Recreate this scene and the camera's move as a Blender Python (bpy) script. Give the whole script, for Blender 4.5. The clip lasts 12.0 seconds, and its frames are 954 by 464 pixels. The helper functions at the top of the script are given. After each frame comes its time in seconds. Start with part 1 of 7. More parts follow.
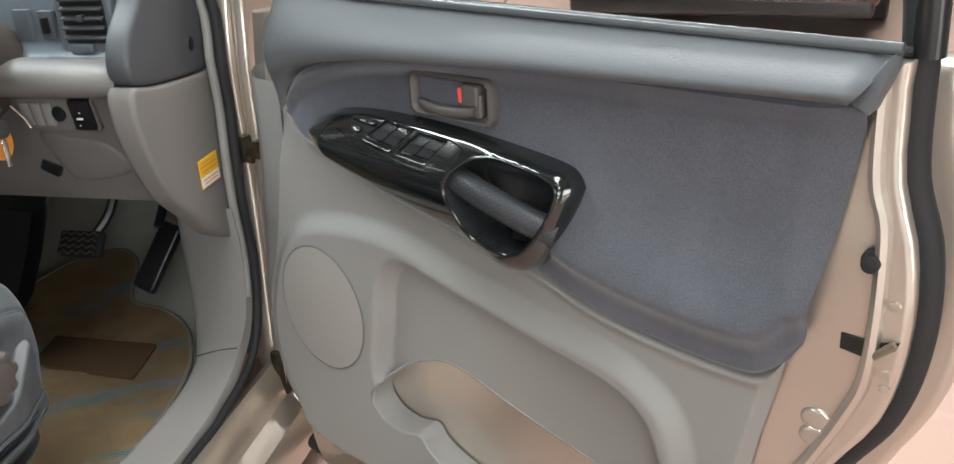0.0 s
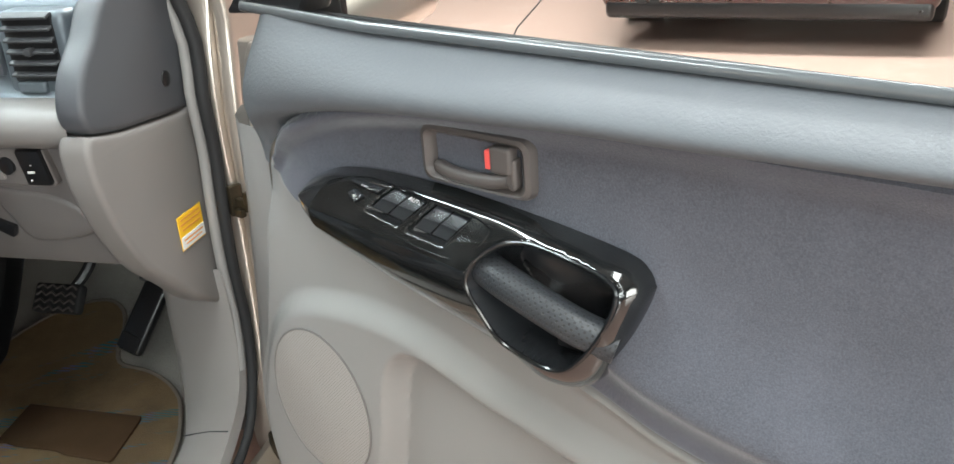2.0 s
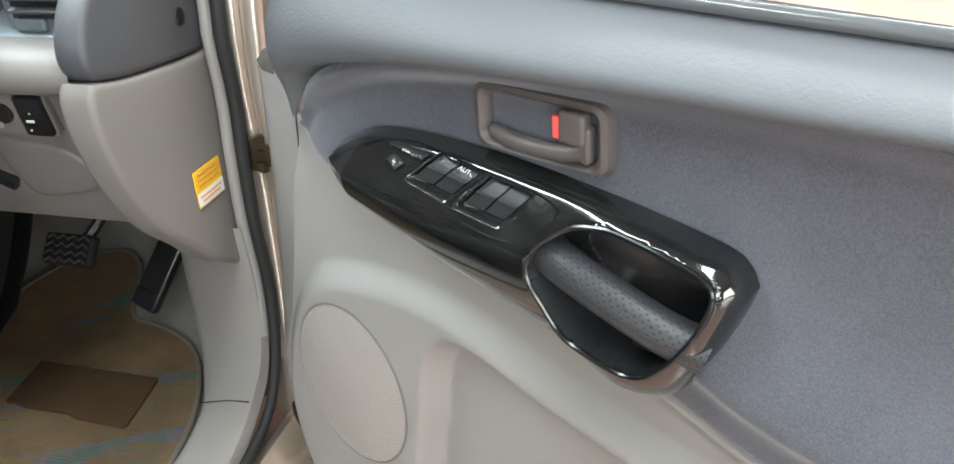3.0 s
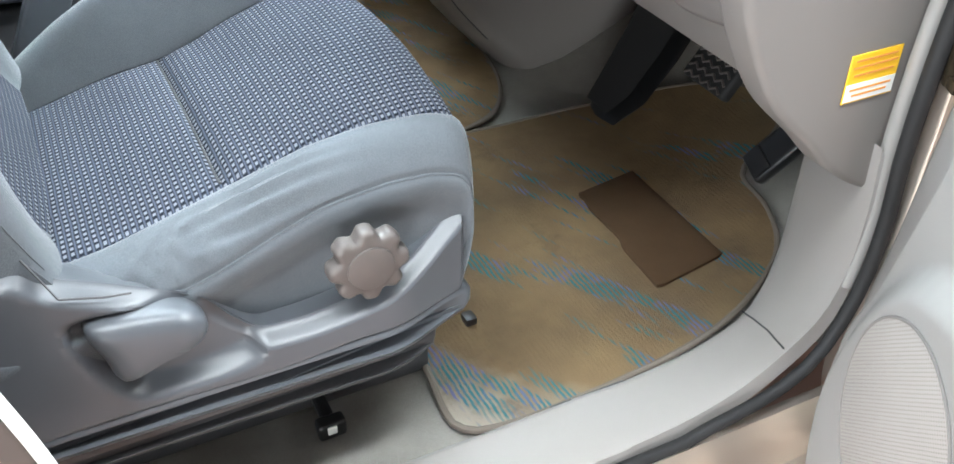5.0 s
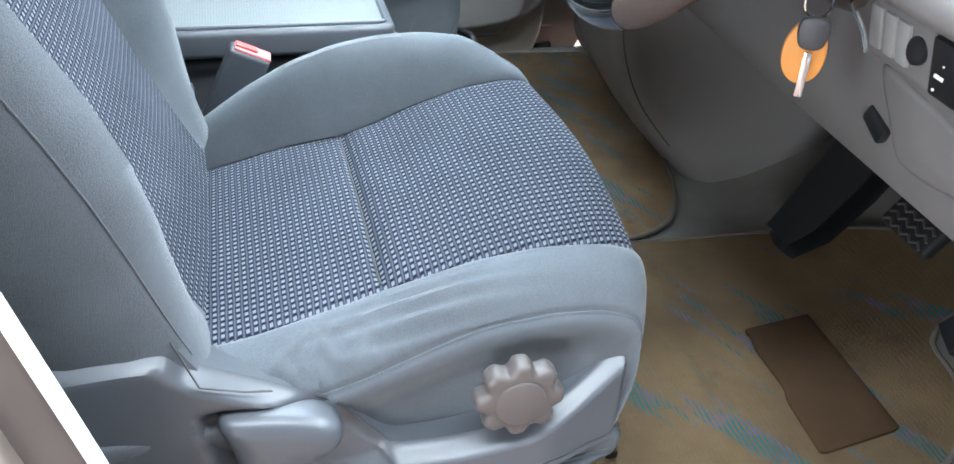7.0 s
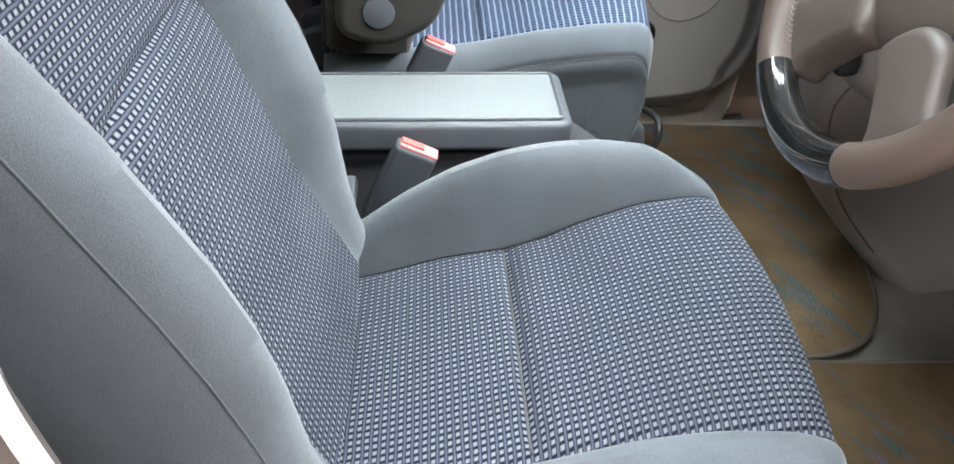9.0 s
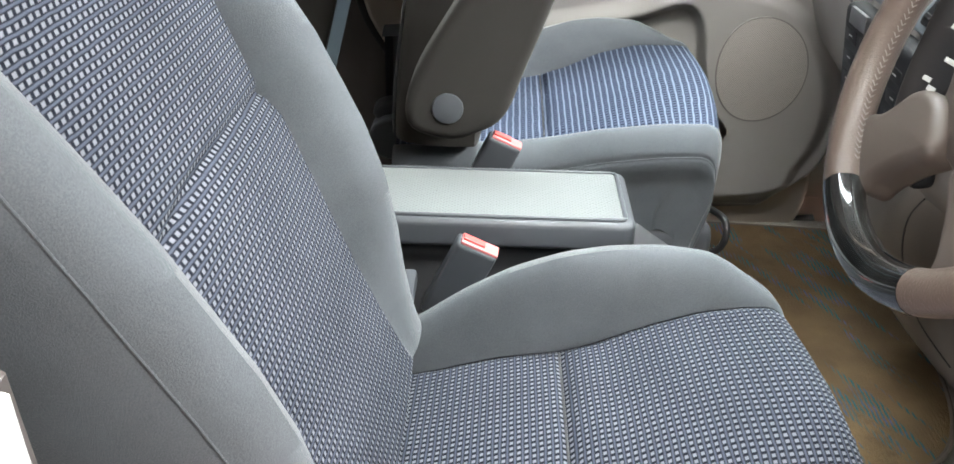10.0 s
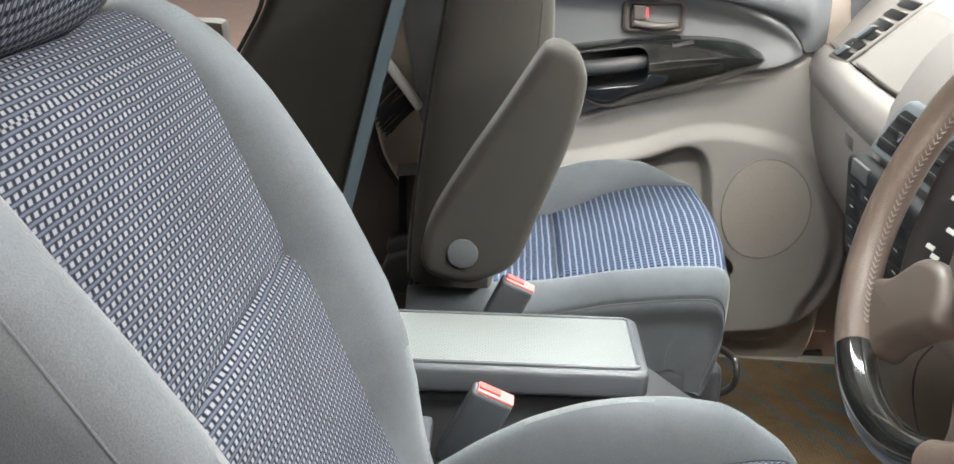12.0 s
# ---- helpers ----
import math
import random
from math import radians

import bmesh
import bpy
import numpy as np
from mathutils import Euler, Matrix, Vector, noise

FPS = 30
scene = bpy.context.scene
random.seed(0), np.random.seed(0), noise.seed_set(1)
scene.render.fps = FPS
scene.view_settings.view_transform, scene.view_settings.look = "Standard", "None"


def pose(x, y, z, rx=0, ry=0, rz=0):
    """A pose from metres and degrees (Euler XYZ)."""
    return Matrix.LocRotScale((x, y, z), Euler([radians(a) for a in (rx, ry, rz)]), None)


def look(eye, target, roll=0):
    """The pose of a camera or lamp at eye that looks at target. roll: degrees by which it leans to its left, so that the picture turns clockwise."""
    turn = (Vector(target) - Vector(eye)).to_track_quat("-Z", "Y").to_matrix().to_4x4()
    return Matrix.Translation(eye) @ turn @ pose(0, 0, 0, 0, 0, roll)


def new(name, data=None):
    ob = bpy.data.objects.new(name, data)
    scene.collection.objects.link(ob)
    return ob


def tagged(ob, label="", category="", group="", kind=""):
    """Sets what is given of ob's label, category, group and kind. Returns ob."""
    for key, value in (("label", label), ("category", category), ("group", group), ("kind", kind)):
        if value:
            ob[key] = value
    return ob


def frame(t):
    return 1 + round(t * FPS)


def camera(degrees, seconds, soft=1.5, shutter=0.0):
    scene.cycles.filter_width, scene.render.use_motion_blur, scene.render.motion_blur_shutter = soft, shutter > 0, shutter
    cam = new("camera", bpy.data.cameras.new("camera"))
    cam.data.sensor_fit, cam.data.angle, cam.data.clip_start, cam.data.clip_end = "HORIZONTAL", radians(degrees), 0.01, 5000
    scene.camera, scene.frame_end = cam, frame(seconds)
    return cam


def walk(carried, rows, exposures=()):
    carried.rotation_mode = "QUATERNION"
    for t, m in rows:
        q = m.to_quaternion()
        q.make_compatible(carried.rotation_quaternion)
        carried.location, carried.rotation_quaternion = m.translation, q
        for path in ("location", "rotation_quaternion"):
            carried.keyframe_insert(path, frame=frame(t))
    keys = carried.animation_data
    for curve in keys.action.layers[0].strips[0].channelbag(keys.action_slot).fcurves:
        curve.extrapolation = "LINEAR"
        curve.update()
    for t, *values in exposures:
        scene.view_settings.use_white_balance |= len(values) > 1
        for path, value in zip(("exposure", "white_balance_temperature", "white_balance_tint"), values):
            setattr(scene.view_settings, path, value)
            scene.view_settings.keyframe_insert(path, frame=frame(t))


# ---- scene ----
# ---------------------------------------------------------------- camera
cam = camera(53.01, 12.0)
PATH = [
    (0.0, 1.5910, -0.7959, 1.2569, 66.04, 3.12, 13.16),
    (0.5, 1.5641, -0.7877, 1.2682, 66.64, 3.39, 12.36),
    (1.0, 1.5410, -0.7201, 1.2610, 66.82, 3.88, 12.78),
    (1.5, 1.5222, -0.5989, 1.2472, 67.14, 3.96, 13.54),
    (2.0, 1.5229, -0.5201, 1.2366, 66.10, 4.03, 14.77),
    (2.5, 1.5040, -0.4695, 1.2318, 63.70, 4.38, 15.63),
    (3.0, 1.4553, -0.3964, 1.2161, 62.26, 3.65, 16.41),
    (3.5, 1.3800, -0.3463, 1.1980, 60.36, 3.08, 23.80),
    (3.7, 1.3603, -0.3075, 1.1927, 58.55, 4.30, 29.80),
    (5.3, 1.3292, -0.0959, 1.1339, 53.05, -1.25, 67.56),
    (5.5, 1.3246, -0.0986, 1.1392, 53.78, -1.56, 68.42),
    (6.0, 1.3150, -0.1019, 1.1509, 55.62, -1.97, 70.97),
    (6.5, 1.3042, -0.0993, 1.1526, 56.43, -2.10, 73.57),
    (7.0, 1.2472, -0.1005, 1.1503, 56.54, -3.02, 76.52),
    (7.5, 1.1741, -0.0917, 1.1501, 55.95, -2.92, 79.79),
    (7.7, 1.1548, -0.0940, 1.1593, 55.57, -2.46, 80.90),
    (9.3, 1.1067, -0.0730, 1.1860, 58.82, -0.81, 88.98),
    (9.5, 1.1038, -0.0710, 1.1883, 59.98, -0.97, 90.00),
    (10.0, 1.0965, -0.0667, 1.1985, 62.43, -1.03, 92.06),
    (10.5, 1.0994, -0.0682, 1.2121, 63.29, -1.21, 92.70),
    (11.0, 1.1058, -0.0726, 1.2230, 65.26, -1.35, 92.83),
    (11.5, 1.1061, -0.0784, 1.2326, 67.28, -1.22, 92.50),
    (12.0, 1.1055, -0.0817, 1.2432, 69.37, -1.18, 92.35),
]
walk(cam, [(t, pose(x, y, z, a, b, c)) for t, x, y, z, a, b, c in PATH],
     exposures=[(0.0, -1.2, 6500, 5), (1.4, -0.78, 6400, 4), (2.2, -0.74, 6400, 3), (3.5, -0.42, 6350, 4), (5.5, 0.06, 6000, 5), (7.5, -0.08, 5680, 5), (9.5, -0.10, 6620, 9), (10.6, -0.22, 6780, 9), (11.5, -0.24, 6940, 9.6), (12.0, -0.12, 7050, 10)])

# ---------------------------------------------------------------- light
world = bpy.data.worlds.new("world")
scene.world = world
world.use_nodes = True
wn = world.node_tree
sky = wn.nodes.new("ShaderNodeTexSky")
sky.sky_type = 'NISHITA'
sky.sun_disc = False
sky.sun_elevation = radians(40)
sky.sun_rotation = radians(60)
wn.links.new(sky.outputs[0], wn.nodes["Background"].inputs[0])
wn.nodes["Background"].inputs[1].default_value = 0.15


def area(name, eye, target, sx, sy, watts, color):
    l = bpy.data.lights.new(name, 'AREA')
    l.shape, l.size, l.size_y, l.energy, l.color = 'RECTANGLE', sx, sy, watts, color
    ob = new(name, l)
    ob.matrix_world = look(eye, target)
    return ob


# strip lamps under the workshop roof and daylight from the open front behind the van
area("ceiling_lamp", (1.85, -1.0, 4.2), (1.85, -1.0, 0), 0.5, 6.0, 470, (0.98, 0.99, 1.0))
area("ceiling_lamp", (1.2, 4.6, 4.3), (1.2, 4.6, 0), 5.0, 0.5, 1080, (0.98, 0.99, 1.0))
# added cool fill in place of daylight from the passenger's side, not a strip lamp
area("ceiling_lamp", (-1.75, 0.4, 4.3), (-1.75, 0.4, 0), 0.4, 5.0, 620, (0.86, 0.95, 1.0))
area("shutter_daylight", (3.6, -8.2, 2.6), (1.2, 0.0, 0.8), 5.0, 3.0, 760, (0.94, 0.98, 1.0))
# added fill from the right for footwell and seat side; no door there
area("footwell_fill", (7.2, -3.9, 1.2), (0.3, 0.7, 0.45), 2.4, 2.0, 350, (1.0, 0.975, 0.95))


# ---------------------------------------------------------------- materials
def node_mat(name):
    m = bpy.data.materials.new(name)
    m.use_nodes = True
    return m, m.node_tree, m.node_tree.nodes["Principled BSDF"]


def noise_node(nt, scale, detail=4.0, rough=0.6, space="Object", stretch=(1, 1, 1)):
    tc = nt.nodes.new("ShaderNodeTexCoord")
    mp = nt.nodes.new("ShaderNodeMapping")
    mp.inputs["Scale"].default_value = stretch
    nt.links.new(tc.outputs[space], mp.inputs[0])
    n = nt.nodes.new("ShaderNodeTexNoise")
    n.inputs["Scale"].default_value, n.inputs["Detail"].default_value, n.inputs["Roughness"].default_value = scale, detail, rough
    nt.links.new(mp.outputs[0], n.inputs["Vector"])
    return n


def math_node(nt, op, a, b=None, c=None, clamp=False):
    m = nt.nodes.new("ShaderNodeMath")
    m.operation, m.use_clamp = op, clamp
    for i, v in enumerate((a, b, c)):
        if v is None:
            continue
        if isinstance(v, (int, float)):
            m.inputs[i].default_value = v
        else:
            nt.links.new(v, m.inputs[i])
    return m.outputs[0]


def mix_color(nt, fac, a, b):
    m = nt.nodes.new("ShaderNodeMix")
    m.data_type = 'RGBA'
    for sock, v in ((m.inputs["Factor"], fac), (m.inputs["A"], a), (m.inputs["B"], b)):
        if isinstance(v, (int, float)):
            sock.default_value = v
        elif isinstance(v, tuple):
            sock.default_value = (*v, 1) if len(v) == 3 else v
        else:
            nt.links.new(v, sock)
    return m.outputs["Result"]


def bump(nt, bsdf, height, strength, distance):
    b = nt.nodes.new("ShaderNodeBump")
    b.inputs["Strength"].default_value, b.inputs["Distance"].default_value = strength, distance
    nt.links.new(height, b.inputs["Height"])
    nt.links.new(b.outputs[0], bsdf.inputs["Normal"])


def surface(name, base, rough, metal=0.0, var=0.10, big=9.0, fine=420.0, relief=0.25, depth=0.0006, coat=0.0, sheen=0.0, spec=0.5, stain=None, grain=0.35, sharp=1.0):
    """A worn surface: broad stains, fine grain in tone, roughness and relief."""
    m, nt, p = node_mat(name)
    n1, n2 = noise_node(nt, big), noise_node(nt, fine, 3)
    dark = tuple(c * (1 - var) for c in base)
    light = tuple(min(1, c * (1 + var)) for c in base)
    c1 = mix_color(nt, n1.outputs["Fac"], dark, light)
    g = math_node(nt, 'MULTIPLY_ADD', n2.outputs["Fac"], sharp, 0.5 - 0.5 * sharp, True)
    c2 = mix_color(nt, math_node(nt, 'MULTIPLY', g, grain), c1, stain or dark)
    nt.links.new(c2, p.inputs["Base Color"])
    r = math_node(nt, 'MULTIPLY_ADD', n1.outputs["Fac"], 0.16, rough - 0.08)
    nt.links.new(r, p.inputs["Roughness"])
    p.inputs["Metallic"].default_value = metal
    p.inputs["Specular IOR Level"].default_value = spec
    p.inputs["Coat Weight"].default_value = coat
    p.inputs["Coat Roughness"].default_value = 0.08
    p.inputs["Sheen Weight"].default_value = sheen
    p.inputs["Sheen Roughness"].default_value = 0.4
    if relief:
        bump(nt, p, n2.outputs["Fac"], relief, depth)
    return m


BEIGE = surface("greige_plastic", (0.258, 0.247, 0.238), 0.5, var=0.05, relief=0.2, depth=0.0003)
# lit copy of the greige: doorway light on the sill lightened into its colour
BEIGE_LIT = surface("greige_plastic_lit", (0.29, 0.272, 0.26), 0.42, var=0.05, big=25, relief=0.2, depth=0.0003)
# copy of the greige with the cabin's shade darkened into the dash
BEIGE_HALF_SHADED = surface("greige_plastic_half_shaded", (0.19, 0.176, 0.168), 0.5, var=0.05, relief=0.2, depth=0.0003)
# the same greige darkened again, for parts lying in deeper shade
BEIGE_SHADED = surface("greige_plastic_shaded", (0.155, 0.143, 0.138), 0.5, var=0.05, relief=0.2, depth=0.0003)
SILVER_PRINT = surface("grey_print", (0.38, 0.38, 0.37), 0.6, var=0.03, relief=0)
VINYL = surface("grey_vinyl", (0.112, 0.120, 0.131), 0.60, var=0.08, fine=260, relief=0.7, depth=0.0007)
DASH_GREY = surface("dash_grey_plastic", (0.070, 0.073, 0.081), 0.5, var=0.05, relief=0.3, depth=0.0004)
DASH_SILVER = surface("dash_silver_paint", (0.135, 0.158, 0.178), 0.36, metal=0.35, var=0.04, relief=0.05)
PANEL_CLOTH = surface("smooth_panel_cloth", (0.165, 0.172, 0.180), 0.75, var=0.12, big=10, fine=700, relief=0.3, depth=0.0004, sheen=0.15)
PANEL_BLACK = surface("matt_panel_black", (0.010, 0.0105, 0.0115), 0.55, var=0.15, relief=0.05, spec=0.18)
DOOR_CLOTH = surface("door_suede_cloth", (0.072, 0.073, 0.088), 0.95, var=0.55, big=10, fine=620, relief=0.7, depth=0.0008, sheen=0.35, stain=(0.19, 0.20, 0.24), grain=0.36, sharp=2.4)
VELOUR = surface("seat_velour", (0.081, 0.093, 0.106), 0.92, var=0.38, big=16, fine=900, relief=0.6, depth=0.0009, sheen=0.28, stain=(0.142, 0.154, 0.169), grain=0.46, sharp=3.2)
VELOUR_DARK = surface("seat_back_velour", (0.028, 0.0255, 0.023), 0.95, var=0.15, big=12, fine=1200, relief=0.5, depth=0.0005, sheen=0.12)
SEAT_PLASTIC = surface("seat_plastic", (0.085, 0.092, 0.104), 0.34, var=0.06, relief=0.2, depth=0.0003)
SEAT_DARK = surface("rail_plastic", (0.05, 0.051, 0.055), 0.45, var=0.06, relief=0.2, depth=0.0003)
TAUPE = surface("taupe_plastic", (0.098, 0.085, 0.080), 0.4, var=0.05, relief=0.2, depth=0.0003)
BLACK = surface("black_plastic", (0.012, 0.012, 0.013), 0.30, var=0.2, relief=0.1)
RUBBER = surface("black_rubber", (0.015, 0.015, 0.016), 0.7, var=0.3, relief=0.4)
WHEEL_TAUPE = surface("wheel_taupe_plastic", (0.066, 0.053, 0.046), 0.42, var=0.06, relief=0.25, depth=0.0003)
LEATHER = surface("taupe_leather", (0.082, 0.061, 0.051), 0.34, var=0.12, fine=500, relief=0.7, depth=0.0006)
DOT_LEATHER = None
SILVER, nt_, p_ = node_mat("champagne_paint")
flake_ = noise_node(nt_, 2600, 2)
nt_.links.new(mix_color(nt_, flake_.outputs["Fac"], (0.52, 0.46, 0.40), (0.66, 0.59, 0.52)), p_.inputs["Base Color"])
p_.inputs["Metallic"].default_value = 0.75
p_.inputs["Roughness"].default_value = 0.30
p_.inputs["Coat Weight"].default_value = 0.5
p_.inputs["Coat Roughness"].default_value = 0.06
STEEL = surface("hinge_steel", (0.30, 0.27, 0.22), 0.35, metal=0.9, var=0.2, relief=0.2)
HINGE = surface("greasy_hinge_steel", (0.085, 0.068, 0.045), 0.38, metal=0.7, var=0.4, big=60, relief=0.2)
CHROME = surface("chrome", (0.7, 0.7, 0.7), 0.12, metal=1.0, var=0.03, relief=0.0)
SEAL_GLOSS = surface("glass_seal_rubber", (0.11, 0.118, 0.125), 0.22, var=0.05, relief=0.0, coat=0.5)
GLOSS_BLACK = surface("gloss_black_plastic", (0.010, 0.011, 0.012), 0.18, var=0.2, relief=0.0)
KEY_BLACK = surface("satin_key_plastic", (0.024, 0.026, 0.029), 0.24, var=0.1, relief=0.05, spec=0.8)
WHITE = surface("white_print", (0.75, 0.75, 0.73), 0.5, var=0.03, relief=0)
RED = surface("red_plastic", (0.75, 0.10, 0.09), 0.35, var=0.05, relief=0)
PINKRED = surface("buckle_button_red", (0.72, 0.22, 0.22), 0.3, var=0.05, relief=0)
YELLOW = surface("yellow_label", (0.85, 0.50, 0.02), 0.5, var=0.04, relief=0)
ORANGE = surface("orange_leather_tag", (0.72, 0.30, 0.06), 0.55, var=0.12, fine=300, relief=0.4)
BELT = surface("seat_belt_web", (0.17, 0.235, 0.29), 0.7, var=0.1, relief=0.4)
CARPET = surface("cabin_carpet", (0.36, 0.34, 0.30), 1.0, var=0.25, big=30, fine=900, relief=1.0, depth=0.005, sheen=0.2, stain=(0.10, 0.09, 0.075), grain=0.5, sharp=3.0)
PAD = surface("heel_pad", (0.056, 0.032, 0.017), 0.85, var=0.3, big=20, fine=500, relief=0.5, spec=0.10)
MAT_EDGE = surface("mat_binding", (0.135, 0.112, 0.092), 0.9, var=0.15, fine=700, relief=0.6)
ROOF_LINING = surface("roof_lining", (0.45, 0.42, 0.39), 0.95, var=0.05)
CONCRETE = surface("garage_wall_paint", (0.20, 0.19, 0.18), 0.85, var=0.08, big=1.2, fine=40, relief=0.3, depth=0.002)
REDPAINT = surface("red_car_paint", (0.032, 0.0035, 0.0035), 0.28, var=0.05, big=2, relief=0, coat=0.8)
RED_PLASTIC = surface("tail_lamp_red", (0.4, 0.02, 0.02), 0.2, var=0.05, relief=0, coat=1.0)


def glass_mat(name, tint):
    m, nt, p = node_mat(name)
    p.inputs["Base Color"].default_value = (*tint, 1)
    p.inputs["Roughness"].default_value = 0.02
    p.inputs["Transmission Weight"].default_value = 1.0
    p.inputs["IOR"].default_value = 1.08
    return m


GLASS = glass_mat("window_glass", (0.93, 0.96, 0.94))


def glow(name, color, strength):
    m, nt, p = node_mat(name)
    p.inputs["Base Color"].default_value = (*color, 1)
    p.inputs["Emission Color"].default_value = (*color, 1)
    p.inputs["Emission Strength"].default_value = strength
    return m


KEY_LIGHT = glow("green_ring_light", (0.03, 0.7, 0.12), 0.6)


def wood_black():
    """Glossy black burr-wood trim with faint smoky figure."""
    m, nt, p = node_mat("piano_black_wood")
    n = noise_node(nt, 26, 8, 0.7, stretch=(1, 1, 2))
    n2 = noise_node(nt, 7, 3)
    f = math_node(nt, 'POWER', n.outputs["Fac"], 3.0)
    f = math_node(nt, 'MULTIPLY', f, math_node(nt, 'MULTIPLY', n2.outputs["Fac"], 2.4), clamp=True)
    nt.links.new(mix_color(nt, f, (0.003, 0.0033, 0.0037), (0.045, 0.050, 0.050)), p.inputs["Base Color"])
    p.inputs["Roughness"].default_value = 0.12
    p.inputs["Coat Weight"].default_value = 1.0
    p.inputs["Coat Roughness"].default_value = 0.04
    return m


WOOD = wood_black()


def uv_parts(nt):
    uv = nt.nodes.new("ShaderNodeUVMap")
    uv.uv_map = "UVMap"
    sep = nt.nodes.new("ShaderNodeSeparateXYZ")
    nt.links.new(uv.outputs[0], sep.inputs[0])
    return sep.outputs[0], sep.outputs[1]


def weave(name, pu, pv, gap, bead, ribbon, slant=0.30, step=0.14, rib=0.6):
    """Coarse jacquard: columns of square pale beads and dark gaps between plain ribbons. UVs are in metres."""
    m, nt, p = node_mat(name)
    u, v = uv_parts(nt)
    wob = noise_node(nt, 45, 2)
    cu = math_node(nt, 'ADD', math_node(nt, 'DIVIDE', u, pu), math_node(nt, 'MULTIPLY', wob.outputs["Fac"], 0.30))
    col = math_node(nt, 'FLOOR', cu)
    fu = math_node(nt, 'FRACT', cu)
    cv = math_node(nt, 'ADD', math_node(nt, 'DIVIDE', v, pv), math_node(nt, 'ADD', math_node(nt, 'MULTIPLY', col, step), math_node(nt, 'MULTIPLY', fu, slant)))
    fv = math_node(nt, 'FRACT', cv)
    near = lambda x, mid: math_node(nt, 'ABSOLUTE', math_node(nt, 'SUBTRACT', x, mid))
    in_col = math_node(nt, 'MULTIPLY_ADD', near(fu, 0.34), -9.0, 2.60, True)
    is_bead = math_node(nt, 'MULTIPLY_ADD', near(fv, 0.5), -7.0, 2.40, True)
    edge = math_node(nt, 'SUBTRACT', 1.0, math_node(nt, 'MULTIPLY_ADD', near(fu, 0.84), -9.0, 1.75, True))
    n = noise_node(nt, 1300, 2)
    n1 = noise_node(nt, 8, 3)
    bead_c = mix_color(nt, n.outputs["Fac"], tuple(c * 0.65 for c in bead), bead)
    rib_c = mix_color(nt, n.outputs["Fac"], tuple(c * 0.55 for c in ribbon), tuple(c * 1.25 for c in ribbon))
    rib_c = mix_color(nt, math_node(nt, 'MULTIPLY', edge, rib), rib_c, gap)
    out = mix_color(nt, in_col, rib_c, mix_color(nt, is_bead, gap, bead_c))
    out = mix_color(nt, math_node(nt, 'MULTIPLY_ADD', n1.outputs["Fac"], 0.9, -0.25, True), out, mix_color(nt, 0.5, out, gap))
    nt.links.new(out, p.inputs["Base Color"])
    p.inputs["Roughness"].default_value = 0.85
    p.inputs["Specular IOR Level"].default_value = 0.12
    h = math_node(nt, 'ADD', math_node(nt, 'MULTIPLY', math_node(nt, 'MULTIPLY', in_col, is_bead), 0.8), math_node(nt, 'MULTIPLY', math_node(nt, 'SUBTRACT', 1.0, in_col), math_node(nt, 'MULTIPLY_ADD', edge, -0.4, 0.6)))
    bump(nt, p, h, 0.9, 0.0012)
    return m


SEAT_WEAVE = weave("seat_weave", 0.0066, 0.0076, (0.009, 0.011, 0.018), (0.242, 0.253, 0.288), (0.080, 0.091, 0.124), rib=0.9)
PASS_WEAVE = weave("passenger_seat_weave", 0.0105, 0.0076, (0.016, 0.023, 0.046), (0.100, 0.128, 0.195), (0.215, 0.262, 0.350), rib=0.8)


